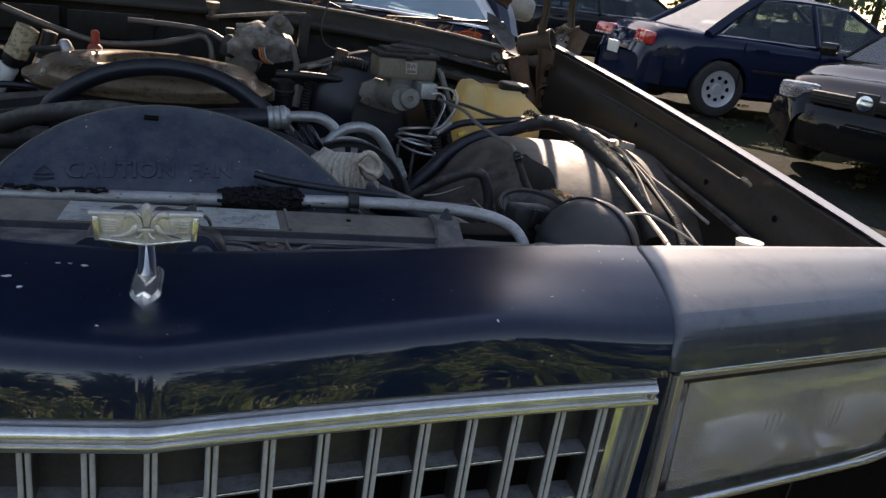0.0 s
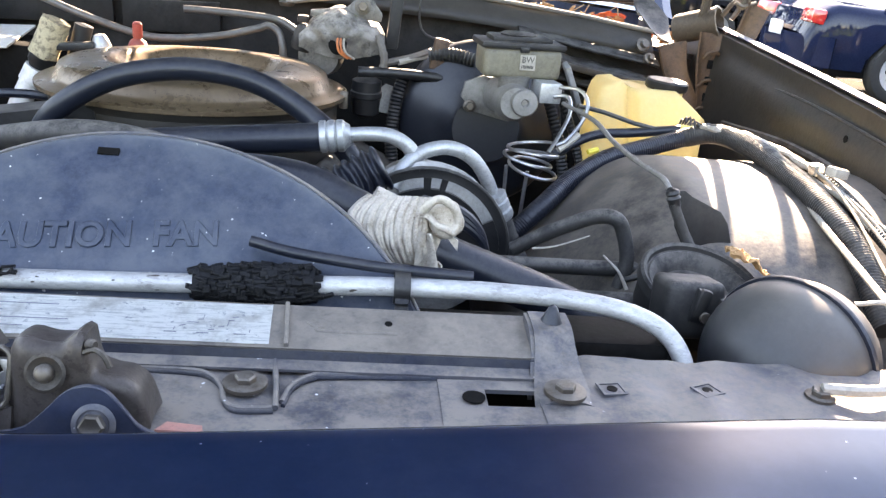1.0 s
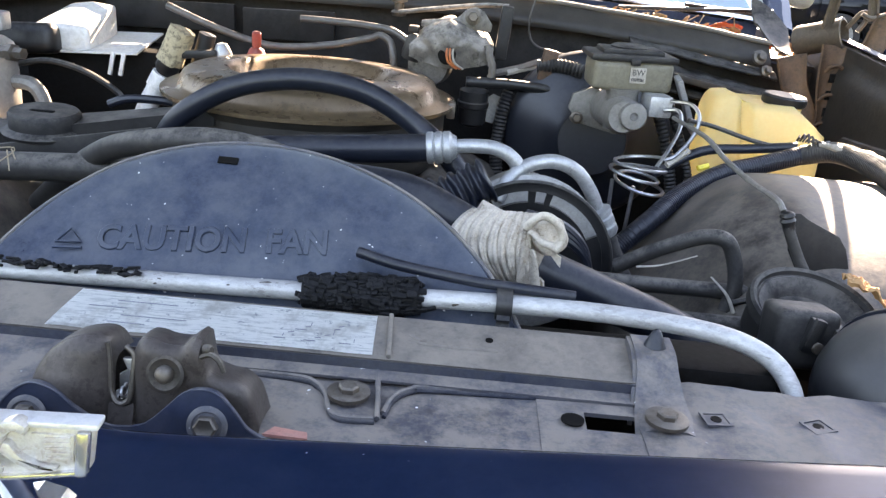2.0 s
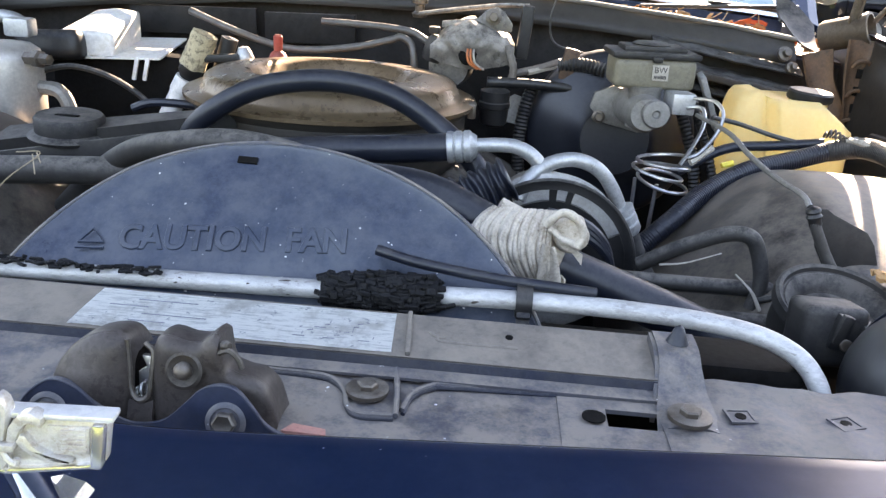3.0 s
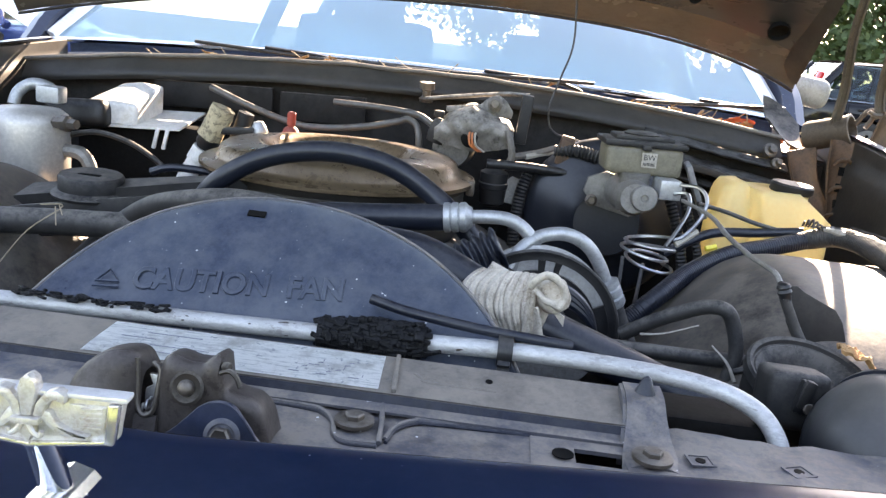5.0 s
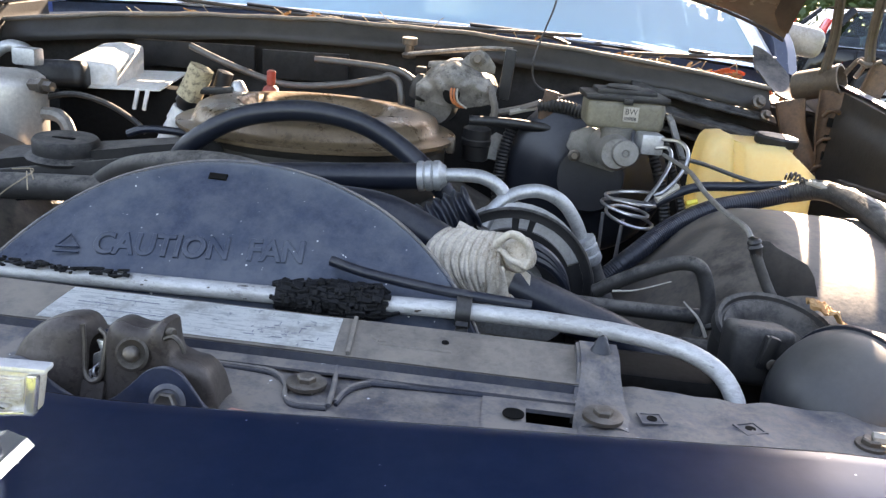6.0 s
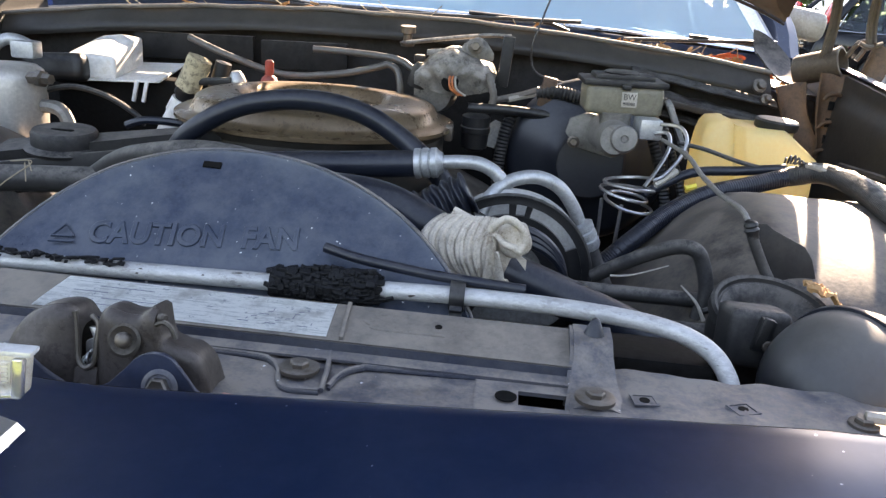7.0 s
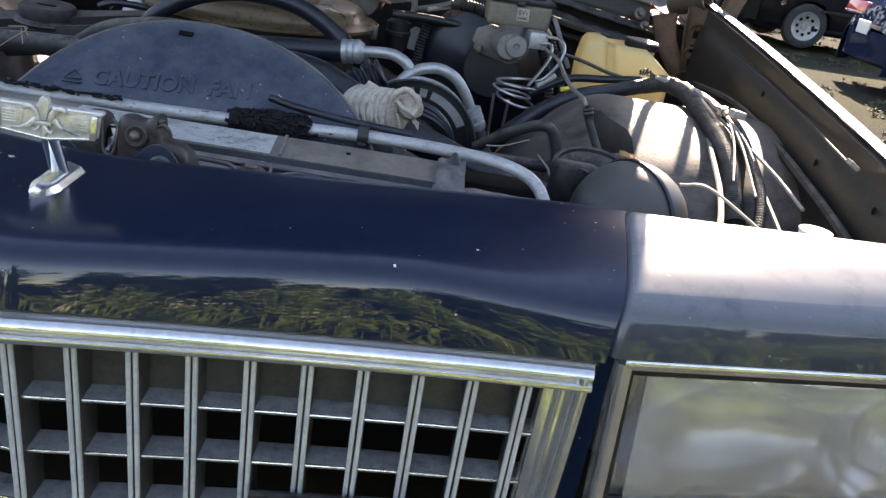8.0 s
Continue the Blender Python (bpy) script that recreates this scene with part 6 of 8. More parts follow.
b = tube([(0.432 + (0.034 + 0.004 * math.sin(0.4 * a)) * math.cos(a) + 0.005 * math.sin(a * 0.5), 1.60 + 0.042 * math.sin(a), 0.868 - 0.0021 * a + 0.004 * math.cos(a * 1.15 + 1)) for a in (0.30 * i for i in range(1, 66))], 0.0025, 7, 1)
part("coil", b, M["steel"], lines)
part("line", tube([(0.466, 1.60, 0.868), (0.480, 1.60, 0.876), (0.500, 1.61, 0.90), (0.508, 1.62, 0.925), (0.500, 1.64, 0.940), (0.478, 1.67, 0.938)], 0.0028, 7, 6), M["steel"], lines)
part("line", tube([(0.452, 1.58, 0.862), (0.470, 1.60, 0.885), (0.487, 1.63, 0.910), (0.486, 1.65, 0.928), (0.470, 1.67, 0.924)], 0.0028, 7, 6), M["steel"], lines)
part("line", tube([(0.398, 1.59, 0.838), (0.400, 1.59, 0.74), (0.402, 1.59, 0.62)], 0.0028, 7, 3), M["steel"], lines)
part("line", tube([(0.424, 1.57, 0.836), (0.420, 1.57, 0.74), (0.415, 1.57, 0.62)], 0.0028, 7, 3), M["steel"], lines)
for k in range(2):
    single("corrugated_sleeve", tube([(0.475 + 0.022 * k, 1.77, 0.925), (0.490 + 0.024 * k, 1.755, 0.885), (0.508 + 0.026 * k, 1.745, 0.835), (0.52 + 0.03 * k, 1.74, 0.78)], 0.0095 - 0.002 * k, 10, 8, rib=0.16, pitch=0.006), M["black"], "glossy black corrugated wiring sleeve", "wiring sleeve", "wiring sleeves")
single("corrugated_sleeve", tube([(0.262, 1.86, 0.915), (0.250, 1.85, 0.87), (0.245, 1.84, 0.81), (0.25, 1.83, 0.76)], 0.0115, 10, 8, rib=0.16, pitch=0.006), M["black"], "black corrugated wiring sleeve", "wiring sleeve", "wiring sleeves")
single("proportioning_strip", box((0.512, 1.72, 0.925), (0.008, 0.02, 0.10), 0.001, (20, -28, 0)), M["alu"], "bright metal strip beside the brake lines", "metal strip")

# washer jug
JX, JY = 0.642, 1.775
jug = thing("washer_jug", (JX, JY, 0.84), "yellowed plastic washer fluid jug with a black cap", "washer jug")


def jug_outline(hx, hy, r):
    """A rounded oblong, walked from the front face round to the back, close-set along the front."""
    pts = [(-hx + r + (2 * hx - 2 * r) * k / 47, -hy) for k in range(48)]
    for cx, cy, a0 in ((hx - r, -hy + r, -90), (hx - r, hy - r, 0), (-hx + r, hy - r, 90), (-hx + r, -hy + r, 180)):
        for k in range(1, 7):
            a = math.radians(a0 + 90 * k / 7)
            pts.append((cx + r * math.cos(a), cy + r * math.sin(a)))
        if a0 == 0:
            pts += [(hx - r - (2 * hx - 2 * r) * k / 11, hy) for k in range(12)]
    return pts


def jug_body():
    b = bmesh.new()
    rings = []
    for z, s, cut in ((0.780, 0.92, 0), (0.79, 0.98, 0), (0.84, 1.0, 0), (0.87, 1.0, 0), (0.895, 1.0, 0.05), (0.906, 0.985, 0.25), (0.916, 0.965, 0.5), (0.926, 0.93, 0.75), (0.934, 0.86, 0.95), (0.937, 0.70, 1.0)):
        row = []
        seam = -0.026 - 0.16 * (z - 0.86)
        for x, y in jug_outline(0.087 * s, 0.058 * s, 0.020 * s):
            left = 1 / (1 + math.exp((x - seam) / 0.0022))
            z2 = z + 0.007 * left * min(1, cut + 0.1)
            if x > 0.030:
                z2 -= (x - 0.030) * 0.70 * cut
            if y < 0:
                y += 0.024 * left + 0.015 * math.exp(-((x - seam) / 0.005) ** 2)
                y -= 0.006 * math.exp(-((x - 0.03) / 0.04) ** 2)
            row.append(b.verts.new((JX + x, JY + y, z2 - 0.004 * cut * math.exp(-((x - seam) / 0.006) ** 2))))
        rings.append(row)
    n = len(rings[0])
    for p, q in zip(rings, rings[1:]):
        for k in range(n):
            b.faces.new((p[k], p[(k + 1) % n], q[(k + 1) % n], q[k]))
    b.faces.new(rings[0][::-1])
    b.faces.new(rings[-1])
    return b


part("tank", jug_body(), M["jug"], jug, "", 60)
part("neck", lathe([(0.0, -0.01), (0.028, -0.01), (0.028, 0.004), (0.0, 0.004)], (0.668, 1.762, 0.934), (0.05, -0.03, 1), 26), M["jug"], jug)
part("cap", lathe([(0, 0), (0.031, 0), (0.033, 0.003), (0.033, 0.012), (0.030, 0.015), (0.012, 0.016), (0, 0.015)], (0.668, 1.762, 0.934), (0.05, -0.03, 1), 30), M["black"], jug, "black screw cap")
single("washer_hose", tube([(0.505, 1.66, 0.915), (0.55, 1.68, 0.905), (0.60, 1.67, 0.893), (0.645, 1.655, 0.888), (0.668, 1.64, 0.892)], 0.0032, 8, 6), M["wire_black"], "thin black washer hose strung past the jug", "hose")

# harness over the wheel housing
harness = thing("wiring_harness", (0.62, 1.6, 0.87), "thick taped black wiring harness over the wheel housing", "wiring harness")
part("loom", tube([(0.40, 1.50, 0.77), (0.442, 1.52, 0.806), (0.49, 1.57, 0.832), (0.545, 1.60, 0.856), (0.605, 1.62, 0.870), (0.662, 1.632, 0.886)], 0.0132, 14, 7, rib=0.05, pitch=0.0036), M["rubber"], harness)
part("loom", tube([(0.662, 1.632, 0.886), (0.692, 1.60, 0.900), (0.706, 1.53, 0.902), (0.712, 1.44, 0.894), (0.716, 1.34, 0.878), (0.72, 1.26, 0.85), (0.718, 1.18, 0.80)], 0.0142, 14, 7, rib=0.05, pitch=0.0036), M["rubber_dusty"], harness)
part("loom", tube([(0.46, 1.63, 0.84), (0.53, 1.66, 0.872), (0.60, 1.67, 0.880), (0.66, 1.65, 0.893)], 0.0070, 10, 6), M["rubber"], harness)
for k in range(7):
    a = k * 0.9
    part("cable_tie", tube([(0.650 + 0.004 * k, 1.632, 0.905), (0.648 + 0.005 * k, 1.622 - 0.002 * k, 0.914 + 0.004 * math.sin(a)), (0.644 + 0.007 * k, 1.612, 0.908 + 0.005 * math.cos(a))], 0.0016, 5, 4), M["wire_black"], harness)
part("tape_end", tube([(0.512, 1.598, 0.862), (0.527, 1.602, 0.866)], 0.004, 6, 2), M["yellow"], harness, "yellow tape")
part("tape_end", tube([(0.470, 1.60, 0.862), (0.50, 1.615, 0.882)], 0.005, 6, 2), M["wire"], harness)
wires = thing("loose_wires", (0.72, 1.3, 0.86), "loose pale wires and corrugated sleeve along the wheel housing", "wires")
part("wire", tube([(0.675, 1.63, 0.905), (0.705, 1.56, 0.905), (0.717, 1.44, 0.888), (0.700, 1.30, 0.866), (0.675, 1.15, 0.852), (0.64, 1.02, 0.850), (0.62, 0.985, 0.852)], 0.0036, 7, 8), M["wire"], wires)
part("wire", tube([(0.685, 1.62, 0.906), (0.725, 1.54, 0.908), (0.745, 1.44, 0.90), (0.748, 1.32, 0.875), (0.752, 1.18, 0.835), (0.752, 1.06, 0.80), (0.74, 0.98, 0.79)], 0.0032, 7, 8), M["wire"], wires)
part("wire", tube([(0.69, 1.61, 0.906), (0.722, 1.50, 0.902), (0.735, 1.40, 0.892), (0.772, 1.25, 0.862), (0.79, 1.16, 0.84)], 0.0026, 7, 8), M["wire"], wires)
part("wire", tube([(0.62, 0.985, 0.853), (0.585, 0.96, 0.858), (0.545, 0.952, 0.858), (0.515, 0.957, 0.856)], 0.0042, 7, 6), M["wire"], wires)
part("wire", tube([(0.60, 1.07, 0.872), (0.63, 1.06, 0.876), (0.67, 1.02, 0.858), (0.72, 0.98, 0.83)], 0.0018, 6, 6), M["wire"], wires)
part("sleeve", tube([(0.745, 1.50, 0.897), (0.758, 1.40, 0.888), (0.752, 1.28, 0.865), (0.735, 1.16, 0.84), (0.70, 1.05, 0.80), (0.69, 1.0, 0.76)], 0.0078, 10, 8, rib=0.18, pitch=0.006), M["rubber_dusty"], wires, "ribbed grey wiring sleeve")
for k in range(3):
    part("wire", tube([(0.672 + 0.004 * k, 1.628, 0.906), (0.700 + 0.006 * k, 1.56 - 0.01 * k, 0.912 + 0.002 * (k % 2)), (0.722 + 0.006 * k, 1.47, 0.908 - 0.002 * k), (0.735 + 0.005 * k, 1.39 + 0.008 * k, 0.902 - 0.003 * k), (0.728 + 0.012 * k, 1.30, 0.884 - 0.004 * k), (0.70 + 0.022 * k, 1.18 - 0.03 * (k % 2), 0.858 - 0.008 * k)], 0.0015 + 0.0003 * (k % 3), 6, 8), M["wire"], wires)
part("torn_tape", jitter(tube([(0.680, 1.615, 0.905), (0.706, 1.55, 0.911), (0.724, 1.48, 0.908), (0.738, 1.41, 0.902)], (0.0085, 0.006), 12, 10, flat=0.6), 0.004, 60), M["wire"], wires, "torn pale tape")
part("connector", box((0.752, 1.385, 0.906), (0.024, 0.016, 0.012), 0.003, (0, 10, 20)), M["wire"], wires, "pale connector")
part("connector", box((0.734, 1.400, 0.905), (0.014, 0.014, 0.014), 0.003, (0, -10, 10)), M["chrome_dusty"], wires)

# vacuum line and dark splash plate on the housing
vac = thing("speed_control_cable", (0.53, 1.37, 0.87), "grey cable ending in a ribbed black joint", "cable")
part("cable", tube([(0.478, 1.64, 0.920), (0.486, 1.50, 0.925), (0.490, 1.42, 0.917), (0.4922, 1.3300, 0.9155), (0.5026, 1.2800, 0.9127), (0.5070, 1.2680, 0.9053)], 0.0030, 8, 6), M["cast"], vac)
part("joint", lathe([(0.003, -0.001), (0.0065, 0.001), (0.0075, 0.004), (0.006, 0.006), (0.0078, 0.009), (0.0062, 0.012), (0.0060, 0.018)], (0.5086, 1.2640, 0.9055), (0.30, -0.10, -0.95), 14), M["black"], vac, "ribbed black joint")
part("sheath", tube([(0.5122, 1.2620, 0.8914), (0.5197, 1.2600, 0.8765), (0.5284, 1.2580, 0.8603), (0.5403, 1.2520, 0.8399), (0.5461, 1.2450, 0.8211)], 0.0056, 10, 5), M["rubber_dusty"], vac)
single("splash_plate", prism([(-0.0295, 0.0369), (-0.0192, 0.0379), (-0.0108, 0.0323), (0.0238, 0.0173), (0.0331, 0.0052), (0.0406, -0.0154), (0.0209, -0.0303), (-0.0052, -0.0322), (-0.0239, -0.0014)], 0.003, (0.550, 1.285, 0.862), (88, 0, 0), 0.001), M["black_dusty"], "dark rusty splash plate on the wheel housing", "metal plate")
rodset = thing("control_rods", (0.43, 1.3, 0.80), "dusty rods and a bent hose with a split tip", "rod")
part("rod", tube([(0.30, 1.31, 0.800), (0.41, 1.30, 0.803), (0.52, 1.30, 0.804)], 0.0085, 10, 4), M["rubber_dusty"], rodset)
part("rod", tube([(0.36, 1.28, 0.775), (0.44, 1.27, 0.778), (0.53, 1.26, 0.782)], 0.0105, 10, 4), M["rubber_dusty"], rodset)
part("bent_hose", tube([(0.370, 1.34, 0.805), (0.397, 1.33, 0.826), (0.424, 1.32, 0.844), (0.450, 1.31, 0.858), (0.468, 1.30, 0.860), (0.479, 1.30, 0.845), (0.486, 1.295, 0.815), (0.480, 1.29, 0.785)], 0.0082, 10, 8), M["rubber_dusty"], rodset)
part("tip", tube([(0.385, 1.31, 0.818), (0.41, 1.31, 0.822), (0.445, 1.305, 0.838)], (0.0014, 0.0006), 6, 5), M["wire"], rodset, "pale split cable tip")
part("tie", tube([(0.458, 1.29, 0.822), (0.474, 1.28, 0.808), (0.484, 1.275, 0.790)], (0.0008, 0.0022), 6, 5), M["wire"], rodset)
part("tie", tube([(0.482, 1.285, 0.797), (0.505, 1.278, 0.806), (0.525, 1.27, 0.801)], 0.0036, 6, 5), M["rubber_dusty"], rodset)

# canister and ball-shaped vacuum tank by the headlight
can = thing("vacuum_canister", (0.515, 1.12, 0.83), "round black canister with a dusty domed lid", "canister")
CA, CC = Vector((0.05, -0.30, 0.95)).normalized(), Vector((0.5255, 1.195, 0.828))
part("lid", lathe([(0, -0.005), (0.030, -0.006), (0.036, -0.007), (0.0385, -0.004), (0.041, 0.000), (0.050, 0.0055), (0.0515, 0.0045), (0.0528, 0.0055), (0.0540, 0.0095), (0.0572, 0.0115), (0.0598, 0.0095), (0.0605, 0.000), (0.057, -0.005), (0.0555, -0.03), (0.0, -0.03)], CC, CA, 56), M["black_dusty"], can, "dished drum lid with a dusty raised lip", 32)
part("body", lathe([(0, 0.0), (0.052, 0.0), (0.049, -0.09), (0.04, -0.10), (0, -0.10)], CC - CA * 0.028, (0, -0.05, 1), 28), M["black"], can)
part("housing", box((0.490, 1.138, 0.834), (0.054, 0.040, 0.052), 0.008, (-8, 2, 4), seg=3), M["black_dusty"], can, "upright grey-black housing")
part("slot", box((0.4935, 1.1180, 0.843), (0.013, 0.008, 0.030), 0.002, (-2, 12, 4)), M["black"], can)
part("tab", box((0.4930, 1.1145, 0.847), (0.008, 0.006, 0.026), 0.002, (2, 12, 4)), M["black_dusty"], can)
part("screw", hex_bolt((0.4975, 1.1125, 0.8345), 0.0032, 0.003, 0.005, (0, -0.9, 0.2)), M["bolt"], can)
part("outlet", tube([(0.518, 1.130, 0.838), (0.545, 1.122, 0.8375), (0.572, 1.128, 0.834), (0.60, 1.142, 0.826)], (0.0105, 0.0085), 14, 6, flat=0.85), M["black"], can, "black outlet hose")
part("collar", box((0.5165, 1.128, 0.838), (0.010, 0.024, 0.022), 0.003, (0, 8, -8)), M["black_dusty"], can)
tank = thing("vacuum_tank", (0.545, 1.04, 0.84), "ball-shaped black vacuum tank with a seam band", "vacuum tank")
TA = Vector((0.83, 0.55, 0.05)).normalized()
part("shell", lathe([(0, -0.069)] + [(0.069 * math.sin(math.pi * i / 24), -0.069 * math.cos(math.pi * i / 24)) for i in range(1, 24)] + [(0, 0.069)], (0.546, 1.055, 0.824), TA, 48), M["tank_black"], tank)
part("seam_band", lathe([(0.060, -0.003), (0.0715, -0.003), (0.0725, 0.0), (0.0715, 0.003), (0.060, 0.003)], (0.548, 1.056, 0.824), TA, 44), M["rubber"], tank, "black rubber seam band")
def leaf_point(u, v):
    x, w = 0.556 + 0.036 * u, 0.030 * math.sin(math.pi * (0.12 + 0.80 * u)) ** 0.6
    c = 0.006 * noise.noise(Vector((u * 4.5, v * 4.5, 6))) + 0.003 * noise.noise(Vector((u * 11, v * 11, 2)))
    return (x, 1.215 + w * (v - 0.5) - 0.016 * u, 0.862 - 0.018 * u * u + c)


single("dry_leaf", sheet(leaf_point, 22, 16, 0.0012), M["leaf"], "crumpled brown dry leaf on the canister", "leaf")

# firewall things: wiper motor housing, ignition wiring, pipes
wm = thing("wiper_motor", (0.17, 1.90, 0.95), "dusty wiper motor with bracket and wiring plug, tops paled for sunlight", "wiper motor")
def cover_point(u, v):
    """The pressed cover: shoulders at both sides, a dome in the middle, sloping to the front."""
    x = 0.088 + 0.136 * u
    k = (x - 0.150) / 0.034
    top = 0.984 + 0.020 * math.exp(-k * k) - 0.022 * max(0.0, abs(u - 0.5) - 0.30) / 0.2 + 0.010 * math.exp(-((u - 0.93) / 0.06) ** 2)
    low = 0.930 + 0.012 * (2 * u - 1) ** 2
    f = v / 0.55
    if v <= 0.55:
        z = low + (top - low) * math.sin(min(1.0, f) * math.pi / 2) ** 0.8
        y = 1.862 + 0.030 * f ** 3 - 0.016 * math.exp(-k * k) * math.sin(math.pi * min(1, 0.2 + f * 0.8))
    else:
        g = (v - 0.55) / 0.45
        z, y = top - 0.006 * g + 0.004 * math.sin(g * 9), 1.892 + 0.075 * g
    return (x, y + 0.003 * noise.noise(Vector((x * 60, z * 60, 0))), z + 0.0022 * noise.noise(Vector((x * 70, y * 50, 5))))


part("motor_body", sheet(cover_point, 56, 40, 0.003), M["motor"], wm, "pressed cover with a dome, dust and painted sunlight on top")
part("cover_edge", tube([cover_point(i / 40, 0.52) for i in range(41)], 0.0026, 8, 1), M["motor"], wm)
part("mouth", lathe([(0, 0), (0.013, 0), (0.015, 0.002), (0.012, 0.004), (0, 0.003)], (0.150, 1.851, 0.954), (0, -1, 0.15), 22, squash=(1, 1.25)), M["dark"], wm)
part("lower_body", lathe([(0, 0), (0.030, 0), (0.034, 0.006), (0.034, 0.05), (0, 0.052)], (0.128, 1.93, 0.925), (-0.2, -1, 0.05), 24), M["motor"], wm)
part("side_bracket", box((0.240, 1.895, 0.990), (0.020, 0.03, 0.085), 0.003, (0, 4, 0)), M["black_dusty"], wm)
part("top_bracket", prism([(-0.075, -0.004), (0.040, 0.004), (0.040, 0.016), (0.024, 0.034), (0.010, 0.040), (-0.004, 0.034), (-0.018, 0.018), (-0.075, 0.006)], 0.005, (0.178, 1.890, 0.988), (84, 4, 0), 0.001), M["motor"], wm)
part("bracket_bolt", hex_bolt((0.187, 1.875, 1.012), 0.0085, 0.010, 0.013, (0, -1, 0.1)), M["bolt"], wm)
for k in range(3):
    part("plug_wire", tube([(0.150 + 0.005 * k, 1.842, 0.962), (0.150 + 0.005 * k, 1.832, 0.955), (0.154 + 0.005 * k, 1.832, 0.942), (0.168 + 0.005 * k, 1.84, 0.932)], 0.0018, 6, 5), M["orange_wire" if k < 2 else "wire"], wm)
part("linkage", tube([(0.215, 1.85, 0.972), (0.220, 1.846, 0.955), (0.226, 1.846, 0.935), (0.224, 1.85, 0.918)], 0.007, 8, 5, rib=0.2, pitch=0.01), M["support_tan"], wm)
part("rail", tube([(0.06, 1.94, 1.004), (0.12, 1.935, 1.015), (0.20, 1.93, 1.028), (0.245, 1.93, 1.030)], 0.004, 8, 4), M["motor"], wm)
single("grease_fitting", lathe([(0, 0), (0.012, 0), (0.014, 0.006), (0.008, 0.010), (0.008, 0.022), (0.014, 0.024), (0.014, 0.036), (0, 0.038)], (0.056, 1.985, 0.995), (0, -0.1, 1), 14), M["bolt"], "dusty bolt head on the firewall", "bolt")
HOSE_A = [(-0.106, 1.93, 0.980), (-0.05, 1.93, 0.980), (0.011, 1.93, 0.978), (0.050, 1.925, 0.974), (0.075, 1.91, 0.964), (0.095, 1.89, 0.955)]
HOSE_B = [(-0.335, 1.93, 0.982), (-0.26, 1.91, 0.959), (-0.181, 1.91, 0.937), (-0.125, 1.91, 0.933), (-0.044, 1.91, 0.944), (0.016, 1.91, 0.960), (0.034, 1.908, 0.966), (0.051, 1.905, 0.957), (0.058, 1.90, 0.935), (0.060, 1.90, 0.91)]
hose("vacuum_hose", HOSE_A, 0.0062, "hose_sunlit", "dusty vacuum hose along the firewall, paled for sunlight", seg=10)
hose("vacuum_hose", HOSE_B, 0.0062, "hose_sunlit", "dusty vacuum hose sagging along the firewall, paled for sunlight", seg=10)
part_valve = thing("vacuum_valve", (0.09, 1.885, 0.955), "dark vacuum valve joining two hoses", "valve")
part("valve_body", lathe([(0, 0), (0.016, 0), (0.018, 0.01), (0.018, 0.03), (0.013, 0.04), (0, 0.042)], (0.088, 1.89, 0.935), (0.3, -0.1, 1), 20), M["black_dusty"], part_valve)
part("valve_tip", box((0.092, 1.885, 0.984), (0.018, 0.018, 0.012), 0.003), M["bay_metal"], part_valve)
single("fuel_filter_can", lathe([(0, 0), (0.014, 0), (0.022, 0.005), (0.024, 0.03), (0.026, 0.032), (0.026, 0.04), (0.024, 0.042), (0.024, 0.058), (0.012, 0.064), (0, 0.064)], (0.200, 1.845, 0.842), (0, -0.05, 1), 24), M["black"], "black cylindrical valve with a pale band", "valve")
single("vacuum_tube", tube([(0.185, 1.84, 0.913), (0.26, 1.845, 0.914), (0.345, 1.85, 0.909), (0.375, 1.852, 0.907)], 0.0085, 10, 5), M["black"], "glossy black plastic tube ending in a brass knob", "tube")
single("brass_knob", lathe([(0, 0), (0.014, 0), (0.0165, 0.004), (0.0165, 0.012), (0.013, 0.015), (0.003, 0.0155), (0, 0.013)], (0.373, 1.862, 0.909), (0, -1, 0.1), 22), M["cast"], "tan round check valve knob", "knob")
single("heat_shield", prism([(0, 0), (0.05, -0.012), (0.062, 0.03), (0.02, 0.045), (0.0, 0.03)], 0.003, (0.215, 1.86, 0.848), (70, 0, 12)), M["cast"], "dusty bent metal heat shield", "heat shield")
for pts, mt in (([(0.226, 1.87, 0.925), (0.27, 1.89, 0.935), (0.32, 1.90, 0.952), (0.37, 1.88, 0.962)], "support_tan"), ([(0.25, 1.88, 0.928), (0.30, 1.90, 0.94), (0.36, 1.89, 0.953)], "wire")):
    hose("wire_loom", pts, 0.006, mt, "tan wiring loom beside the reservoir", seg=8)
single("loom_sleeve", tube([(0.30, 1.86, 0.945), (0.335, 1.85, 0.950), (0.372, 1.84, 0.945)], 0.012, 10, 6, rib=0.18, pitch=0.006), M["black_dusty"], "black corrugated sleeve behind the reservoir", "wiring sleeve")
single("loom_clip", box((0.315, 1.86, 0.948), (0.024, 0.02, 0.05), 0.003, (0, 10, 0)), M["rust"], "brown metal strap round the loom", "strap")
single("hood_release_wire", tube([(0.305, 1.98, 1.23), (0.312, 1.97, 1.13), (0.298, 1.96, 1.07), (0.284, 1.95, 1.02), (0.286, 1.95, 0.985), (0.30, 1.945, 0.968), (0.33, 1.93, 0.962), (0.35, 1.92, 0.96)], 0.0018, 6, 8), M["wire_black"], "thin dark wire hanging from the hood", "wire")

# passenger side: heater box, accumulator, valves, filler
hb = thing("heater_box", (-0.46, 1.90, 0.88), "black heater box with a white sunlit plastic cover", "heater box")
b = bmesh.new()
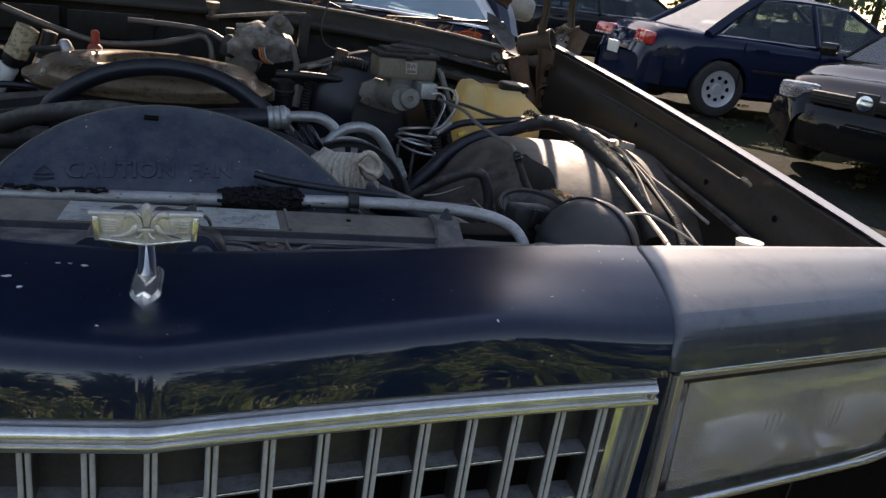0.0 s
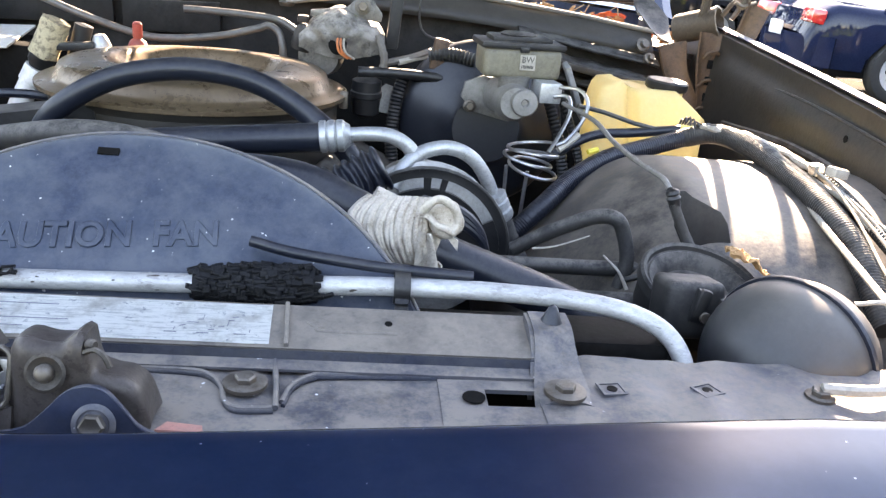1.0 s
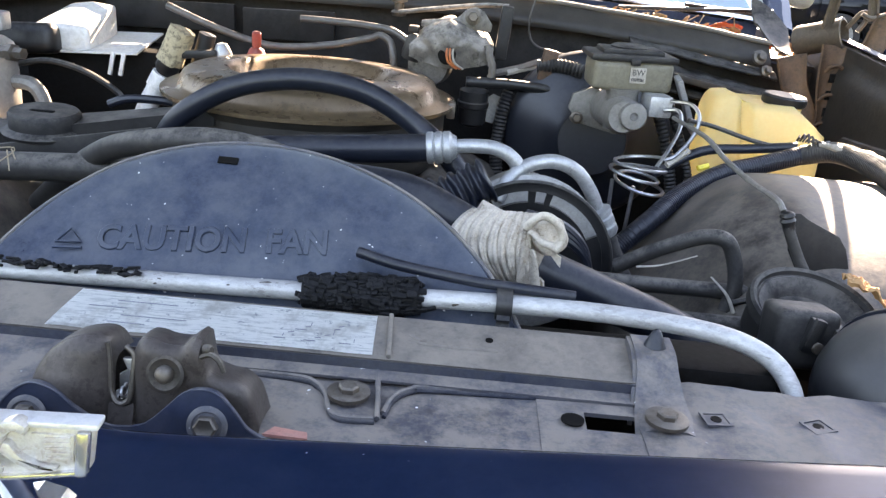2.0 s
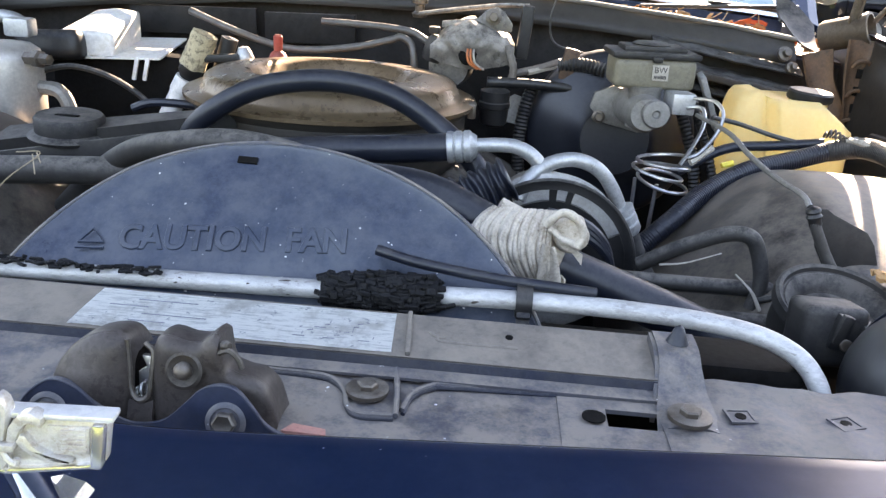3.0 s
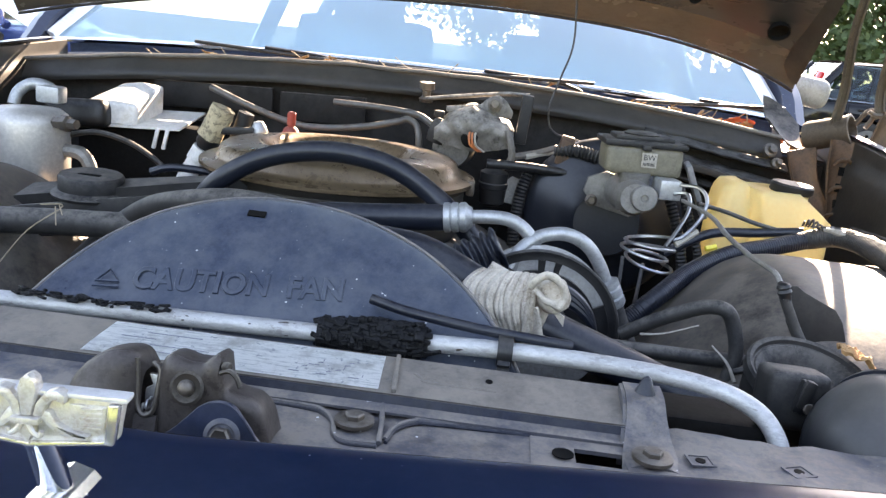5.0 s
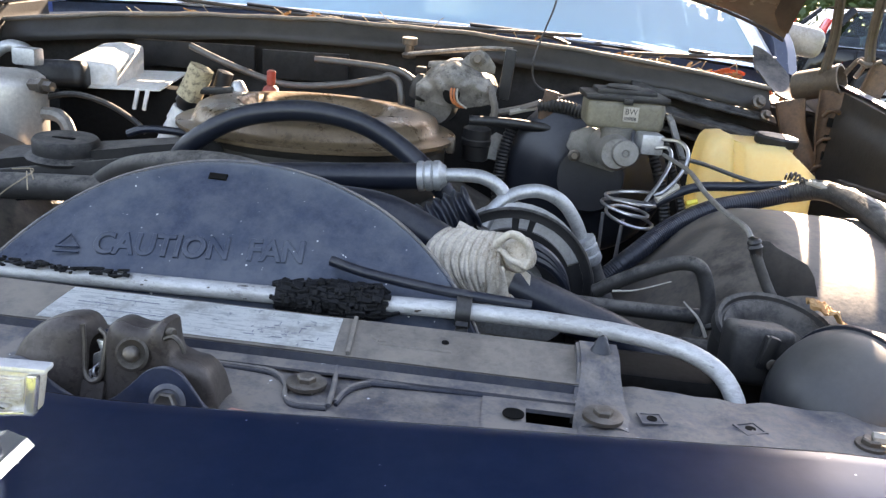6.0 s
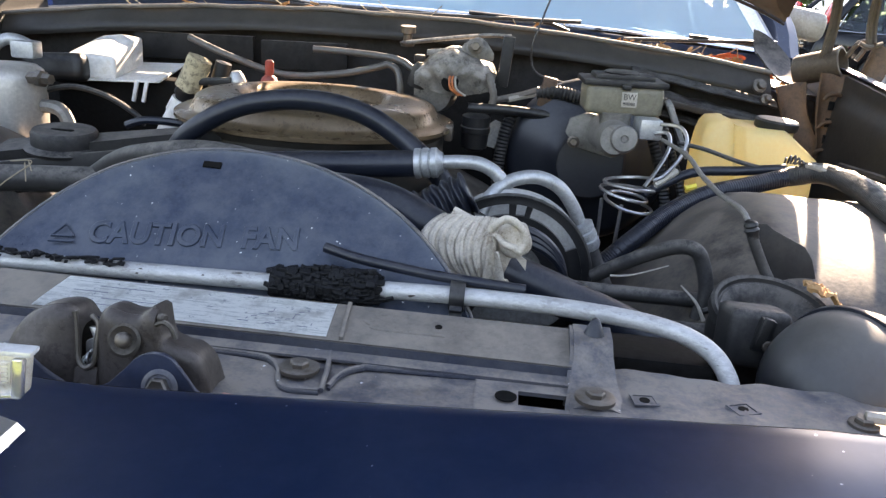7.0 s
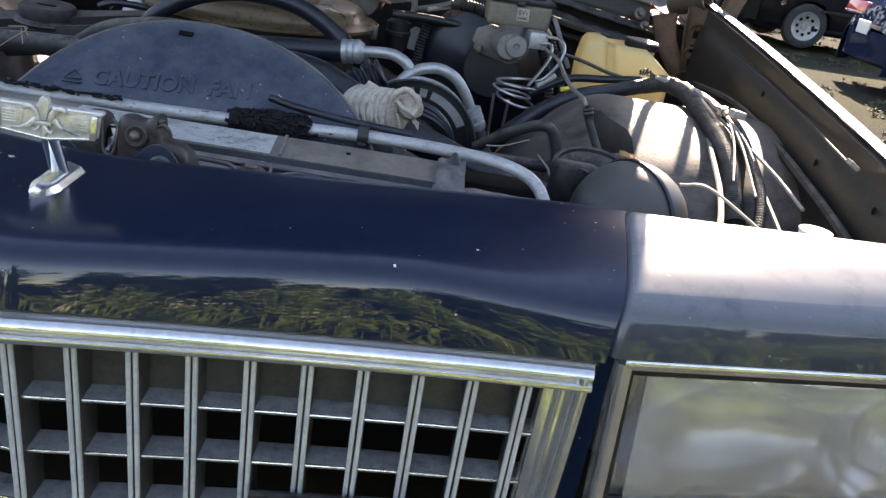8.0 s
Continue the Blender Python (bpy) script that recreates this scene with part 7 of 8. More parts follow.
prof = [(0.0, 0.0), (0.0, 0.045), (0.03, 0.062), (0.07, 0.068), (0.12, 0.064), (0.12, 0.0)]
lo = [b.verts.new((-0.560 + p[0] * 0.95, 1.865, 0.900 + p[1] * 0.62)) for p in prof]
hi = [b.verts.new((-0.545 + p[0] * 0.86, 1.975, 0.908 + p[1] * 0.98)) for p in prof]
b.faces.new(lo), b.faces.new(hi)
for i in range(6):
    b.faces.new((lo[i], lo[(i + 1) % 6], hi[(i + 1) % 6], hi[i]))
bmesh.ops.recalc_face_normals(b, faces=b.faces)
bmesh.ops.bevel(b, geom=list(b.edges), offset=0.008, segments=3, profile=0.6, affect="EDGES")
part("cover", b, M["white_paint"], hb, "white plastic cover")
part("tray", box((-0.432, 1.925, 0.912), (0.135, 0.13, 0.004), 0.0015, (9, -3, 0)), M["white_paint"], hb)
part("front_duct", box((-0.545, 1.852, 0.917), (0.108, 0.05, 0.050), 0.018, (-10, -3, 6), seg=4), M["black"], hb, "black duct")
part("body", box((-0.44, 1.945, 0.80), (0.26, 0.12, 0.22), 0.02), M["dark"], hb)
for x in (-0.408, -0.390):
    part("leg", box((x, 1.862, 0.887), (0.007, 0.006, 0.040), 0.002, (0, 12, 0)), M["white_paint"], hb)
acc = thing("accumulator", (-0.555, 1.72, 0.80), "bare aluminium air conditioning accumulator can", "accumulator")
part("can", lathe([(0, 0.74), (0.05, 0.742), (0.058, 0.75), (0.0595, 0.822), (0.0585, 0.824), (0.0585, 0.827), (0.0600, 0.829), (0.0600, 0.915), (0.056, 0.928), (0.045, 0.936), (0, 0.938)], (-0.545, 1.70, 0), seg=44), M["alu_can"], acc)
part("port", lathe([(0, 0), (0.010, 0), (0.010, 0.016), (0.0135, 0.017), (0.0135, 0.026), (0.009, 0.028), (0.008, 0.042), (0, 0.042)], (-0.492, 1.68, 0.920), (1, -0.25, 0.05), 6), M["bolt"], acc)
part("line", tube([(-0.610, 1.76, 0.93), (-0.606, 1.77, 0.952), (-0.588, 1.78, 0.966), (-0.562, 1.785, 0.962), (-0.545, 1.79, 0.945)], 0.010, 12, 6), M["alu"], acc)
part("port_block", box((-0.540, 1.755, 0.955), (0.04, 0.03, 0.028), 0.005), M["alu"], acc)
fill = thing("oil_filler", (-0.34, 1.50, 0.85), "dusty black cap on a broad plastic duct", "filler cap")
part("cap", lathe([(0, 0.0), (0.050, 0.0), (0.052, 0.004), (0.046, 0.008), (0.043, 0.010), (0.043, 0.026), (0.040, 0.030), (0, 0.029)], (-0.342, 1.505, 0.852), (0.03, -0.05, 1), 30), M["black_dusty"], fill)
part("cap_slot", box((-0.342, 1.50, 0.8815), (0.030, 0.007, 0.002), 0.0008), M["dark"], fill)
part("duct", sheet(lambda u, v: (-0.43 + 0.30 * u, 1.47 + 0.05 * v + 0.05 * u, 0.838 + 0.050 * u + 0.010 * v * (1 - u)), 16, 4, 0.02), M["black_dusty"], fill, "dusty duct")
part("duct_front", box((-0.31, 1.468, 0.835), (0.24, 0.006, 0.045), 0.003, (0, -9.5, 9)), M["black_dusty"], fill)
valves = thing("heater_valve", (-0.27, 1.80, 0.90), "dusty valve with braided hose and silver collar", "valve")
part("body", jitter(tube([(-0.286, 1.795, 0.908), (-0.272, 1.795, 0.938), (-0.262, 1.795, 0.960)], 0.0205, 28, 8), 0.002, 120), M["crust"], valves, "tan crusted fitting")
part("neck", lathe([(0.013, 0), (0.019, 0.004), (0.019, 0.02), (0.013, 0.03)], (-0.283, 1.80, 0.915), (-0.45, 0, -0.89), 16), M["black"], valves)
part("collar", tube([(-0.297, 1.80, 0.888), (-0.309, 1.80, 0.866)], 0.018, 16, 2), M["white_paint"], valves, "pale taped hose collar")
part("hose", tube([(-0.309, 1.80, 0.866), (-0.33, 1.80, 0.825), (-0.345, 1.80, 0.78)], 0.0155, 14, 4), M["white_paint"], valves, "pale hose")
part("second_body", tube([(-0.243, 1.81, 0.905), (-0.228, 1.81, 0.955)], 0.0135, 14, 3), M["black"], valves)
part("second_collar", tube([(-0.262, 1.80, 0.86), (-0.243, 1.81, 0.91)], 0.011, 14, 3), M["alu"], valves)
part("bridge", box((-0.235, 1.79, 0.926), (0.055, 0.016, 0.012), 0.003, (0, -6, 0)), M["black"], valves)
part("tap", lathe([(0, 0), (0.012, 0), (0.015, 0.008), (0.012, 0.018), (0.008, 0.026), (0, 0.028)], (-0.200, 1.80, 0.918), (-0.15, 0, 1), 14), M["alu"], valves)
rc = thing("red_cap_switch", (-0.153, 1.82, 0.93), "small red vacuum switch with a bright stem", "switch")
part("base", lathe([(0, 0), (0.015, 0), (0.017, 0.006), (0.012, 0.018), (0.007, 0.022), (0, 0.022)], (-0.153, 1.82, 0.918), seg=16), M["red"], rc)
part("stem", lathe([(0, 0), (0.0065, 0), (0.0075, 0.004), (0.0075, 0.022), (0.005, 0.025), (0, 0.024)], (-0.153, 1.82, 0.940), seg=12), M["red"], rc)
for pts in ([(-0.50, 1.72, 0.895), (-0.45, 1.73, 0.905), (-0.40, 1.74, 0.893), (-0.36, 1.75, 0.868), (-0.34, 1.75, 0.85)], [(-0.49, 1.70, 0.875), (-0.46, 1.70, 0.872), (-0.445, 1.70, 0.85), (-0.44, 1.70, 0.81)]):
    hose("bare_hose", pts, 0.0048 if pts[0][0] < -0.495 else 0.011, "rubber_dusty" if pts[0][0] < -0.495 else "cast", "thin dusty hose beside the accumulator", seg=9)
hose("black_hose", [(-0.30, 1.60, 0.876), (-0.27, 1.60, 0.886), (-0.22, 1.61, 0.884), (-0.16, 1.62, 0.872)], 0.006, "rubber", "thin black hose behind the filler cap", seg=9)
straw = None
for pts in ([(-0.33, 1.36, 0.868), (-0.30, 1.355, 0.87), (-0.335, 1.34, 0.84), (-0.36, 1.32, 0.80)], [(-0.31, 1.357, 0.868), (-0.30, 1.34, 0.85)], [(-0.305, 1.357, 0.87), (-0.295, 1.345, 0.862)]):
    straw = tube(pts, 0.0008, 5, 5, straw)
tagged(part("dry_grass", straw, M["twig"]), "wisps of dry grass caught on the hose", "dry grass", kind="stuff")
hose("bracket_hose", [(-0.70, 1.20, 0.86), (-0.60, 1.20, 0.865), (-0.52, 1.19, 0.84), (-0.48, 1.18, 0.78)], 0.014, "wire", "pale hose beside the radiator", seg=10)

# engine below: valve covers, intake, fan blades, belt pulleys seen in the gaps
eng = thing("engine", (-0.02, 1.6, 0.6), "grimy engine under hoses, its block near-black", "engine")
# block shares the near-black cavity tone
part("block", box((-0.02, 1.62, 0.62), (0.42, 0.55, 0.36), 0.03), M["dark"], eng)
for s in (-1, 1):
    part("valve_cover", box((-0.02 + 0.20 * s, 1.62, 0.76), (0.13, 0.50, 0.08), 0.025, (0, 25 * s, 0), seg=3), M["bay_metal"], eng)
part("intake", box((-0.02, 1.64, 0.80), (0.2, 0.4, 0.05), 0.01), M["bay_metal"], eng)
part("alternator", lathe([(0, 0), (0.06, 0), (0.065, 0.01), (0.065, 0.10), (0.05, 0.12), (0, 0.12)], (0.27, 1.43, 0.79), (0, 1, 0), 30), M["cast"], eng)
part("thermostat_housing", lathe([(0, 0), (0.03, 0), (0.035, 0.02), (0.025, 0.05), (0, 0.055)], (-0.03, 1.44, 0.80), seg=20), M["cast"], eng)

# other cars in the yard
def lerp_table(table, x):
    for (x0, v0), (x1, v1) in zip(table, table[1:]):
        if x <= x1:
            f = (x - x0) / (x1 - x0)
            f = f * f * (3 - 2 * f)
            return v0 + (v1 - v0) * f
    return table[-1][1]


def yard_car(m, paint, label, length=4.7, width=0.88, hatch=False, rim="alu", belt=0.90, roof=1.40):
    """A parked car, built with its rear at x = 0 and its nose at x = length, then set by m."""
    root = thing("parked_car", m.translation, label, "car", "cars in the yard")

    def put(name, bm, mat, parent=None, lab=""):
        bmesh.ops.transform(bm, matrix=m, verts=bm.verts)
        return part(name, bm, M[mat], parent or root, lab, 30)

    top = [(0, 0.60), (0.06, 0.82), (0.25, belt + 0.03), (1.0, belt + 0.02), (2.0, belt), (length - 1.35, belt - 0.01), (length - 0.9, 0.86), (length - 0.35, 0.76), (length - 0.08, 0.66), (length, 0.50)]
    wid = [(0, 0.74), (0.12, 0.84), (0.5, 0.97), (1.2, 1.0), (length - 1.0, 1.0), (length - 0.45, 0.95), (length - 0.12, 0.80), (length, 0.62)]
    wheels = (0.95, length - 0.93)

    def body(u, v):
        x = length * u
        zt, w = lerp_table(top, x), width * lerp_table(wid, x)
        a = abs(2 * v - 1)
        s = 1 if v > 0.5 else -1
        prof = [(0.0, 0.025), (0.62, 0.012), (0.90, -0.02), (0.975, -0.08), (1.0, -0.20), (1.0, -0.34), (0.985, -0.48), (0.94, -0.64)]
        k = a * (len(prof) - 1)
        i = min(int(k), len(prof) - 2)
        f = k - i
        yy = prof[i][0] + (prof[i + 1][0] - prof[i][0]) * f
        dz = prof[i][1] + (prof[i + 1][1] - prof[i][1]) * f
        z = max(0.20, zt + dz)
        for wx in wheels:
            q = 0.365 ** 2 - (x - wx) ** 2
            if q > 0 and yy > 0.9:
                z = max(z, min(zt - 0.10, 0.31 + math.sqrt(q)))
        return (x, s * yy * w, z)

    put("body", sheet(body, 74, 44, 0.01), paint)
    put("underbody", box((length / 2, 0, 0.30), (length - 0.5, width * 1.7, 0.18), 0.05), "dark")
    x0, x1, x2, x3 = ((0.10, 0.55, length - 2.0, length - 1.2) if hatch else (0.72, 1.38, length - 2.1, length - 1.3))
    rw = width * 0.66
    put("roof", sheet(lambda u, v: (x1 + (x2 - x1) * u, rw * (2 * v - 1), roof - 0.05 * (2 * v - 1) ** 4 + 0.03 * math.sin(math.pi * u) - 0.0), 14, 14, 0.02), paint)
    for s in (-1, 1):
        bw = width * 0.90

        def rail(x, f, s=s):
            return (x, s * (bw + (rw - bw) * f), belt + (roof - 0.045 - belt) * f)
        xm = (x1 + x2) / 2 + 0.15
        for xa, xb, r in ((x0, x1, 0.06), (xm, xm - 0.05, 0.035), (x3, x2, 0.03)):
            put("pillar", tube([rail(xa, 0), rail((xa + xb) / 2, 0.52), rail(xb, 1)], r, 8, 3), paint)
        for xa, xb, xc, xd in ((x0 + 0.18, xm, x1 + 0.08, xm - 0.05), (xm, x3 - 0.05, xm - 0.05, x2)):
            pane = put("side_window", sheet(lambda u, v: [p + q for p, q in zip(rail(xa + (xb - xa) * u + ((xc + (xd - xc) * u) - (xa + (xb - xa) * u)) * v, v), (0, s * 0.006, 0))], 6, 4, 0.004), "glass")
            pane.visible_shadow = False
        put("window_trim", tube([rail(x0 + 0.1, 0.02), rail(xm, 0.01), rail(x3, 0.02)], 0.009, 6, 4), "chrome_dusty")
        put("window_trim", tube([rail(x0 + 0.15, 0.05), rail(x1, 0.90), rail(x1 + 0.4, 0.985), rail(x2 - 0.2, 0.985), rail(x2 + 0.1, 0.93), rail(x3, 0.03)], 0.008, 6, 4), "chrome_dusty")
        put("door_strip", box((length / 2, s * width * 1.003, 0.56), (2.1, 0.012, 0.035), 0.004), "black")
        put("sill_strip", box((length / 2, s * width * 0.965, 0.285), (2.2, 0.02, 0.05), 0.006), paint)
        for xd in (xm, xm - 0.98):
            put("door_gap", box((xd, s * width * 0.998, 0.62), (0.007, 0.012, 0.50), 0), "dark")
        for xd in (xm - 0.80, xm + 0.14):
            put("door_handle", box((xd + 0.05, s * width * 1.005, 0.80), (0.16, 0.022, 0.03), 0.008), paint)
        for wx in wheels:
            wh = put("wheel", lathe([(0.205, 0.16), (0.205, 0.02), (0.27, 0.0), (0.305, 0.02), (0.318, 0.05), (0.318, 0.16), (0.305, 0.19), (0.25, 0.20), (0.212, 0.19), (0.205, 0.16)], (wx, s * (width - 0.205), 0.318), (0, s, 0), 36), "tyre")
            put("rim", lathe([(0, 0.165), (0.05, 0.165), (0.06, 0.15), (0.15, 0.165), (0.185, 0.175), (0.205, 0.188), (0.212, 0.18), (0.212, 0.03), (0, 0.02)], (wx, s * (width - 0.205), 0.318), (0, s, 0), 36), rim, wh)
            for k in range(8):
                a = 2 * math.pi * k / 8
                put("rim_slot", lathe([(0, 0), (0.026, 0), (0.026, 0.004), (0, 0.004)], (wx + 0.125 * math.cos(a), s * (width - 0.205 + 0.160), 0.318 + 0.125 * math.sin(a)), (0, s, 0), 10), "dark", wh)
        put("mirror", box((x3 - 0.02, s * (width + 0.08), belt + 0.06), (0.10, 0.17, 0.12), 0.04), paint)
        if hatch:
            put("tail_light", box((0.12, s * width * 0.80, 1.10), (0.09, 0.14, 0.36), 0.03, (0, 20, 0)), "red_lens", None, "red tail light")
        else:
            put("tail_light", box((0.075, s * width * 0.62, 0.79), (0.15, 0.40, 0.15), 0.035, (0, 8, s * 10)), "red_lens", None, "red tail light")
            put("lamp_band", box((0.055, s * width * 0.62, 0.735), (0.14, 0.38, 0.03), 0.012, (0, 8, s * 10)), "lens")
        put("head_lamp", box((length - 0.12, s * width * 0.66, 0.65), (0.16, 0.30, 0.13), 0.04, (0, 0, -s * 22)), "lens", None, "clear headlamp")
    rear = put("rear_window", sheet(lambda u, v: (x0 - 0.02 + (x1 - x0) * v, (bw + (rw - bw) * v - 0.06) * (2 * u - 1), belt + 0.02 + (roof - 0.05 - belt) * v), 8, 5, 0.004), "glass")
    front = put("windscreen", sheet(lambda u, v: (x3 + 0.12 + (x2 - x3 - 0.08) * v, (bw + (rw - bw) * v - 0.05) * (2 * u - 1), belt + 0.0 + (roof - 0.05 - belt) * v), 8, 5, 0.004), "glass")
    rear.visible_shadow = front.visible_shadow = False
    for s in (-0.4, 0.4):
        put("seat", box((length * 0.52, s * width, 0.86), (0.16, 0.45, 0.62), 0.06, (0, -12, 0)), "interior")
    put("rear_seat", box((x1 + 0.1, 0, 0.82), (0.2, width * 1.5, 0.45), 0.06, (0, -14, 0)), "interior")
    put("rear_bumper", sheet(lambda u, v: (-0.05 + 0.26 * abs(2 * u - 1) ** 3, width * 0.97 * (2 * u - 1), 0.60 - 0.30 * v), 20, 5, 0.03), paint)
    put("front_bumper", sheet(lambda u, v: (length + 0.06 - 0.34 * abs(2 * u - 1) ** 2.6 - 0.03 * (2 * v - 1) ** 2, width * 0.97 * (2 * u - 1), 0.56 - 0.32 * v), 24, 6, 0.03), paint)
    put("grille", box((length + 0.0, 0, 0.63), (0.05, 0.85, 0.10), 0.02), "black")
    for k in range(4):
        put("grille_bar", box((length + 0.03, 0, 0.595 + 0.025 * k), (0.012, 0.82, 0.006), 0.002), "black")
    put("badge", lathe([(0.03, 0), (0.055, 0), (0.058, 0.008), (0.03, 0.010)], (length + 0.04, 0, 0.645), (1, 0, 0.1), 24), "chrome")
    put("badge_plate", box((length + 0.02, 0, 0.635), (0.03, 0.17, 0.17), 0.01), "black")
    put("plate_bar", box((-0.06, 0, 0.62), (0.02, 0.32, 0.14), 0.01), "white_paint")
    return root


yard_car(pose(4.72, 9.50, 0, 0, 0, -3), "navy_car", "dark blue sedan parked on gravel beside the wagon", rim="hubcap")
yard_car(pose(8.9, 7.4, 0, 0, 0, 207), "black_car", "black sedan parked nose towards the wagon")
yard_car(pose(4.35, 13.55, 0, 0, 0, 2), "black_car", "dark hatchback with high red tail lights, farther off", 4.3, hatch=True, rim="alu", roof=1.45)
yard_car(pose(7.2, 19.5, 0, 0, 0, 4), "silver_car", "silver sedan parked in the back row")
yard_car(pose(-6.8, 6.4, 0, 0, 0, 8), "blue_car", "blue sedan parked on the far side of the wagon")
yard_car(pose(0.2, 15.5, 0, 0, 0, 6), "black_car", "black sedan in the back row")

# weeds in front of the car
def weed_patch(n, x0, x1, y0, y1, seed, tall=(0.35, 1.0), stems=(3, 6), leaf=(0.018, 0.045)):
    """Leafy plants: thin upright stems with small leaves all along and now and then a pale flower head."""
    rnd = random.Random(seed)
    leaves, heads = [], []
    lf, hf = [], []
    for _ in range(n):
        cx, cy = rnd.uniform(x0, x1), rnd.uniform(y0, y1)
        grow = 0.30 + 1.25 * max(0.0, noise.noise(Vector((cx * 2.6, cy * 0.8, 5))) + 0.12)
        for _ in range(rnd.randint(*stems)):
            a, h = rnd.uniform(0, 6.28), rnd.uniform(*tall) * grow
            lean = rnd.uniform(0.02, 0.20) * h
            bx, by = cx + rnd.gauss(0, 0.05), cy + rnd.gauss(0, 0.05)
            def at(f):
                return Vector((bx + math.cos(a) * lean * f * f, by + math.sin(a) * lean * f * f, h * f - 0.03))
            for k in range(3):
                p, q = at(k / 3), at((k + 1) / 3)
                i = len(leaves)
                leaves += [p - Vector((0.003, 0, 0)), p + Vector((0.003, 0, 0)), q + Vector((0.002, 0, 0)), q - Vector((0.002, 0, 0))]
                lf.append((i, i + 1, i + 2, i + 3))
            for k in range(int(8 + 26 * h)):
                f = rnd.uniform(0.05, 0.98)
                p = at(f)
                b = rnd.uniform(0, 6.28)
                size = rnd.uniform(*leaf) * (1.35 - 0.8 * f)
                d = Vector((math.cos(b), math.sin(b), rnd.uniform(-0.2, 0.9))).normalized()
                w = d.cross(Vector((rnd.gauss(0, 0.5), rnd.gauss(0, 0.5), 1))).normalized() * size * 0.42
                i = len(leaves)
                leaves += [p, p + d * size + w, p + d * size * 2.2, p + d * size - w]
                lf.append((i, i + 1, i + 2, i + 3))
            if rnd.random() < 0.22:
                tip = at(1.0)
                for _ in range(7):
                    o = tip + Vector((rnd.uniform(-0.03, 0.03), rnd.uniform(-0.03, 0.03), rnd.uniform(-0.01, 0.025)))
                    z = rnd.uniform(0.006, 0.012)
                    i = len(heads)
                    heads += [o + Vector(d) * z for d in ((1, 0, 0), (-0.5, 0.87, 0), (-0.5, -0.87, 0), (0, 0, 1.2))]
                    hf += [(i, i + 1, i + 2), (i, i + 1, i + 3), (i + 1, i + 2, i + 3), (i + 2, i, i + 3)]
    return (leaves, lf), (heads, hf)


def stuff(name, data, mat, label, category):
    me = bpy.data.meshes.new(name)
    me.from_pydata([tuple(v) for v in data[0]], [], data[1])
    me.materials.append(mat)
    return tagged(new(name, me), label, category, kind="stuff")


let_light_through(M["weed"], (0.34, 0.44, 0.12), 0.3)
lv, hd = weed_patch(640, -5.0, 8.0, -4.9, -2.9, 3, (0.72, 1.12), (6, 10), (0.034, 0.070))
stuff("weeds", lv, M["weed"], "tall green weeds on the verge before the car", "weeds")
stuff("weed_flowers", hd, M["flower"], "pale flower heads on the weeds", "flowers")
# hedge out of view, added to darken what the nose mirrors above the weeds
lv, hd = weed_patch(420, -26, 28, -17, -13.5, 5, (3.2, 5.2), (4, 7), (0.13, 0.26))
stuff("reflection_hedge", lv, M["foliage"], "unseen dark hedge added for the nose panel's reflection", "hedge")
lv, hd = weed_patch(240, 0.75, 6.0, -1.6, -0.2, 6, (0.12, 0.42))
stuff("low_weeds", lv, M["weed"], "low green weeds beside the front wheel", "weeds")
lv, hd = weed_patch(420, 2.5, 12, 5, 19, 8, (0.04, 0.10), (5, 9), (0.012, 0.025))
stuff("yard_grass", lv, M["dry_grass"], "short dry tufts of grass on the gravel", "grass")

# trees round the yard
def tree(at, h, seed, low=0.28, clumps=26, leaves=75):
    rnd = random.Random(seed)
    root = thing("tree", at, "leafy green tree at the edge of the yard, some added unseen", "tree", "trees round the yard")
    x, y, z = at
    trunk = tube([(x, y, -0.1), (x + 0.1, y, h * 0.25), (x - 0.1, y + 0.1, h * 0.55), (x, y, h * 0.85)], (0.05 * h * 0.5, 0.02), 10, 4)
    for k in range(9):
        a, f = rnd.uniform(0, 6.28), rnd.uniform(0.3, 0.75)
        r = h * rnd.uniform(0.2, 0.36)
        trunk = tube([(x, y, h * f), (x + math.cos(a) * r * 0.5, y + math.sin(a) * r * 0.5, h * f + r * 0.35), (x + math.cos(a) * r, y + math.sin(a) * r, h * f + r * 0.6)], (0.012 * h, 0.01), 6, 3, trunk)
    part("trunk", trunk, M["bark"], root)
    crown = bmesh.new()
    for k in range(clumps):
        a, f = rnd.uniform(0, 6.28), rnd.uniform(low, 1.0)
        rr = h * 0.36 * math.sin(min(1, (1.08 - f) * 1.9) * 1.5) * rnd.uniform(0.3, 1)
        c = Vector((x + math.cos(a) * rr, y + math.sin(a) * rr, h * f))
        s = h * rnd.uniform(0.06, 0.12)
        for _ in range(leaves):
            d = Vector((rnd.gauss(0, 1), rnd.gauss(0, 1), rnd.gauss(0, 0.7)))
            o = c + d * s * 0.6
            n1 = Vector((rnd.gauss(0, 1), rnd.gauss(0, 1), rnd.gauss(0, 1))).normalized()
            n2 = n1.orthogonal().normalized()
            q = h * rnd.uniform(0.010, 0.020)
            vs = [crown.verts.new(o + p) for p in (n1 * q, n2 * q * 0.6, -n1 * q, -n2 * q * 0.6)]
            crown.faces.new(vs)
    part("crown", crown, M["foliage"], root)
    return root


t1, t2 = tree((14.0, 31.0, 0), 8.5, 1), tree((22.0, 27.0, 0), 10.0, 2)
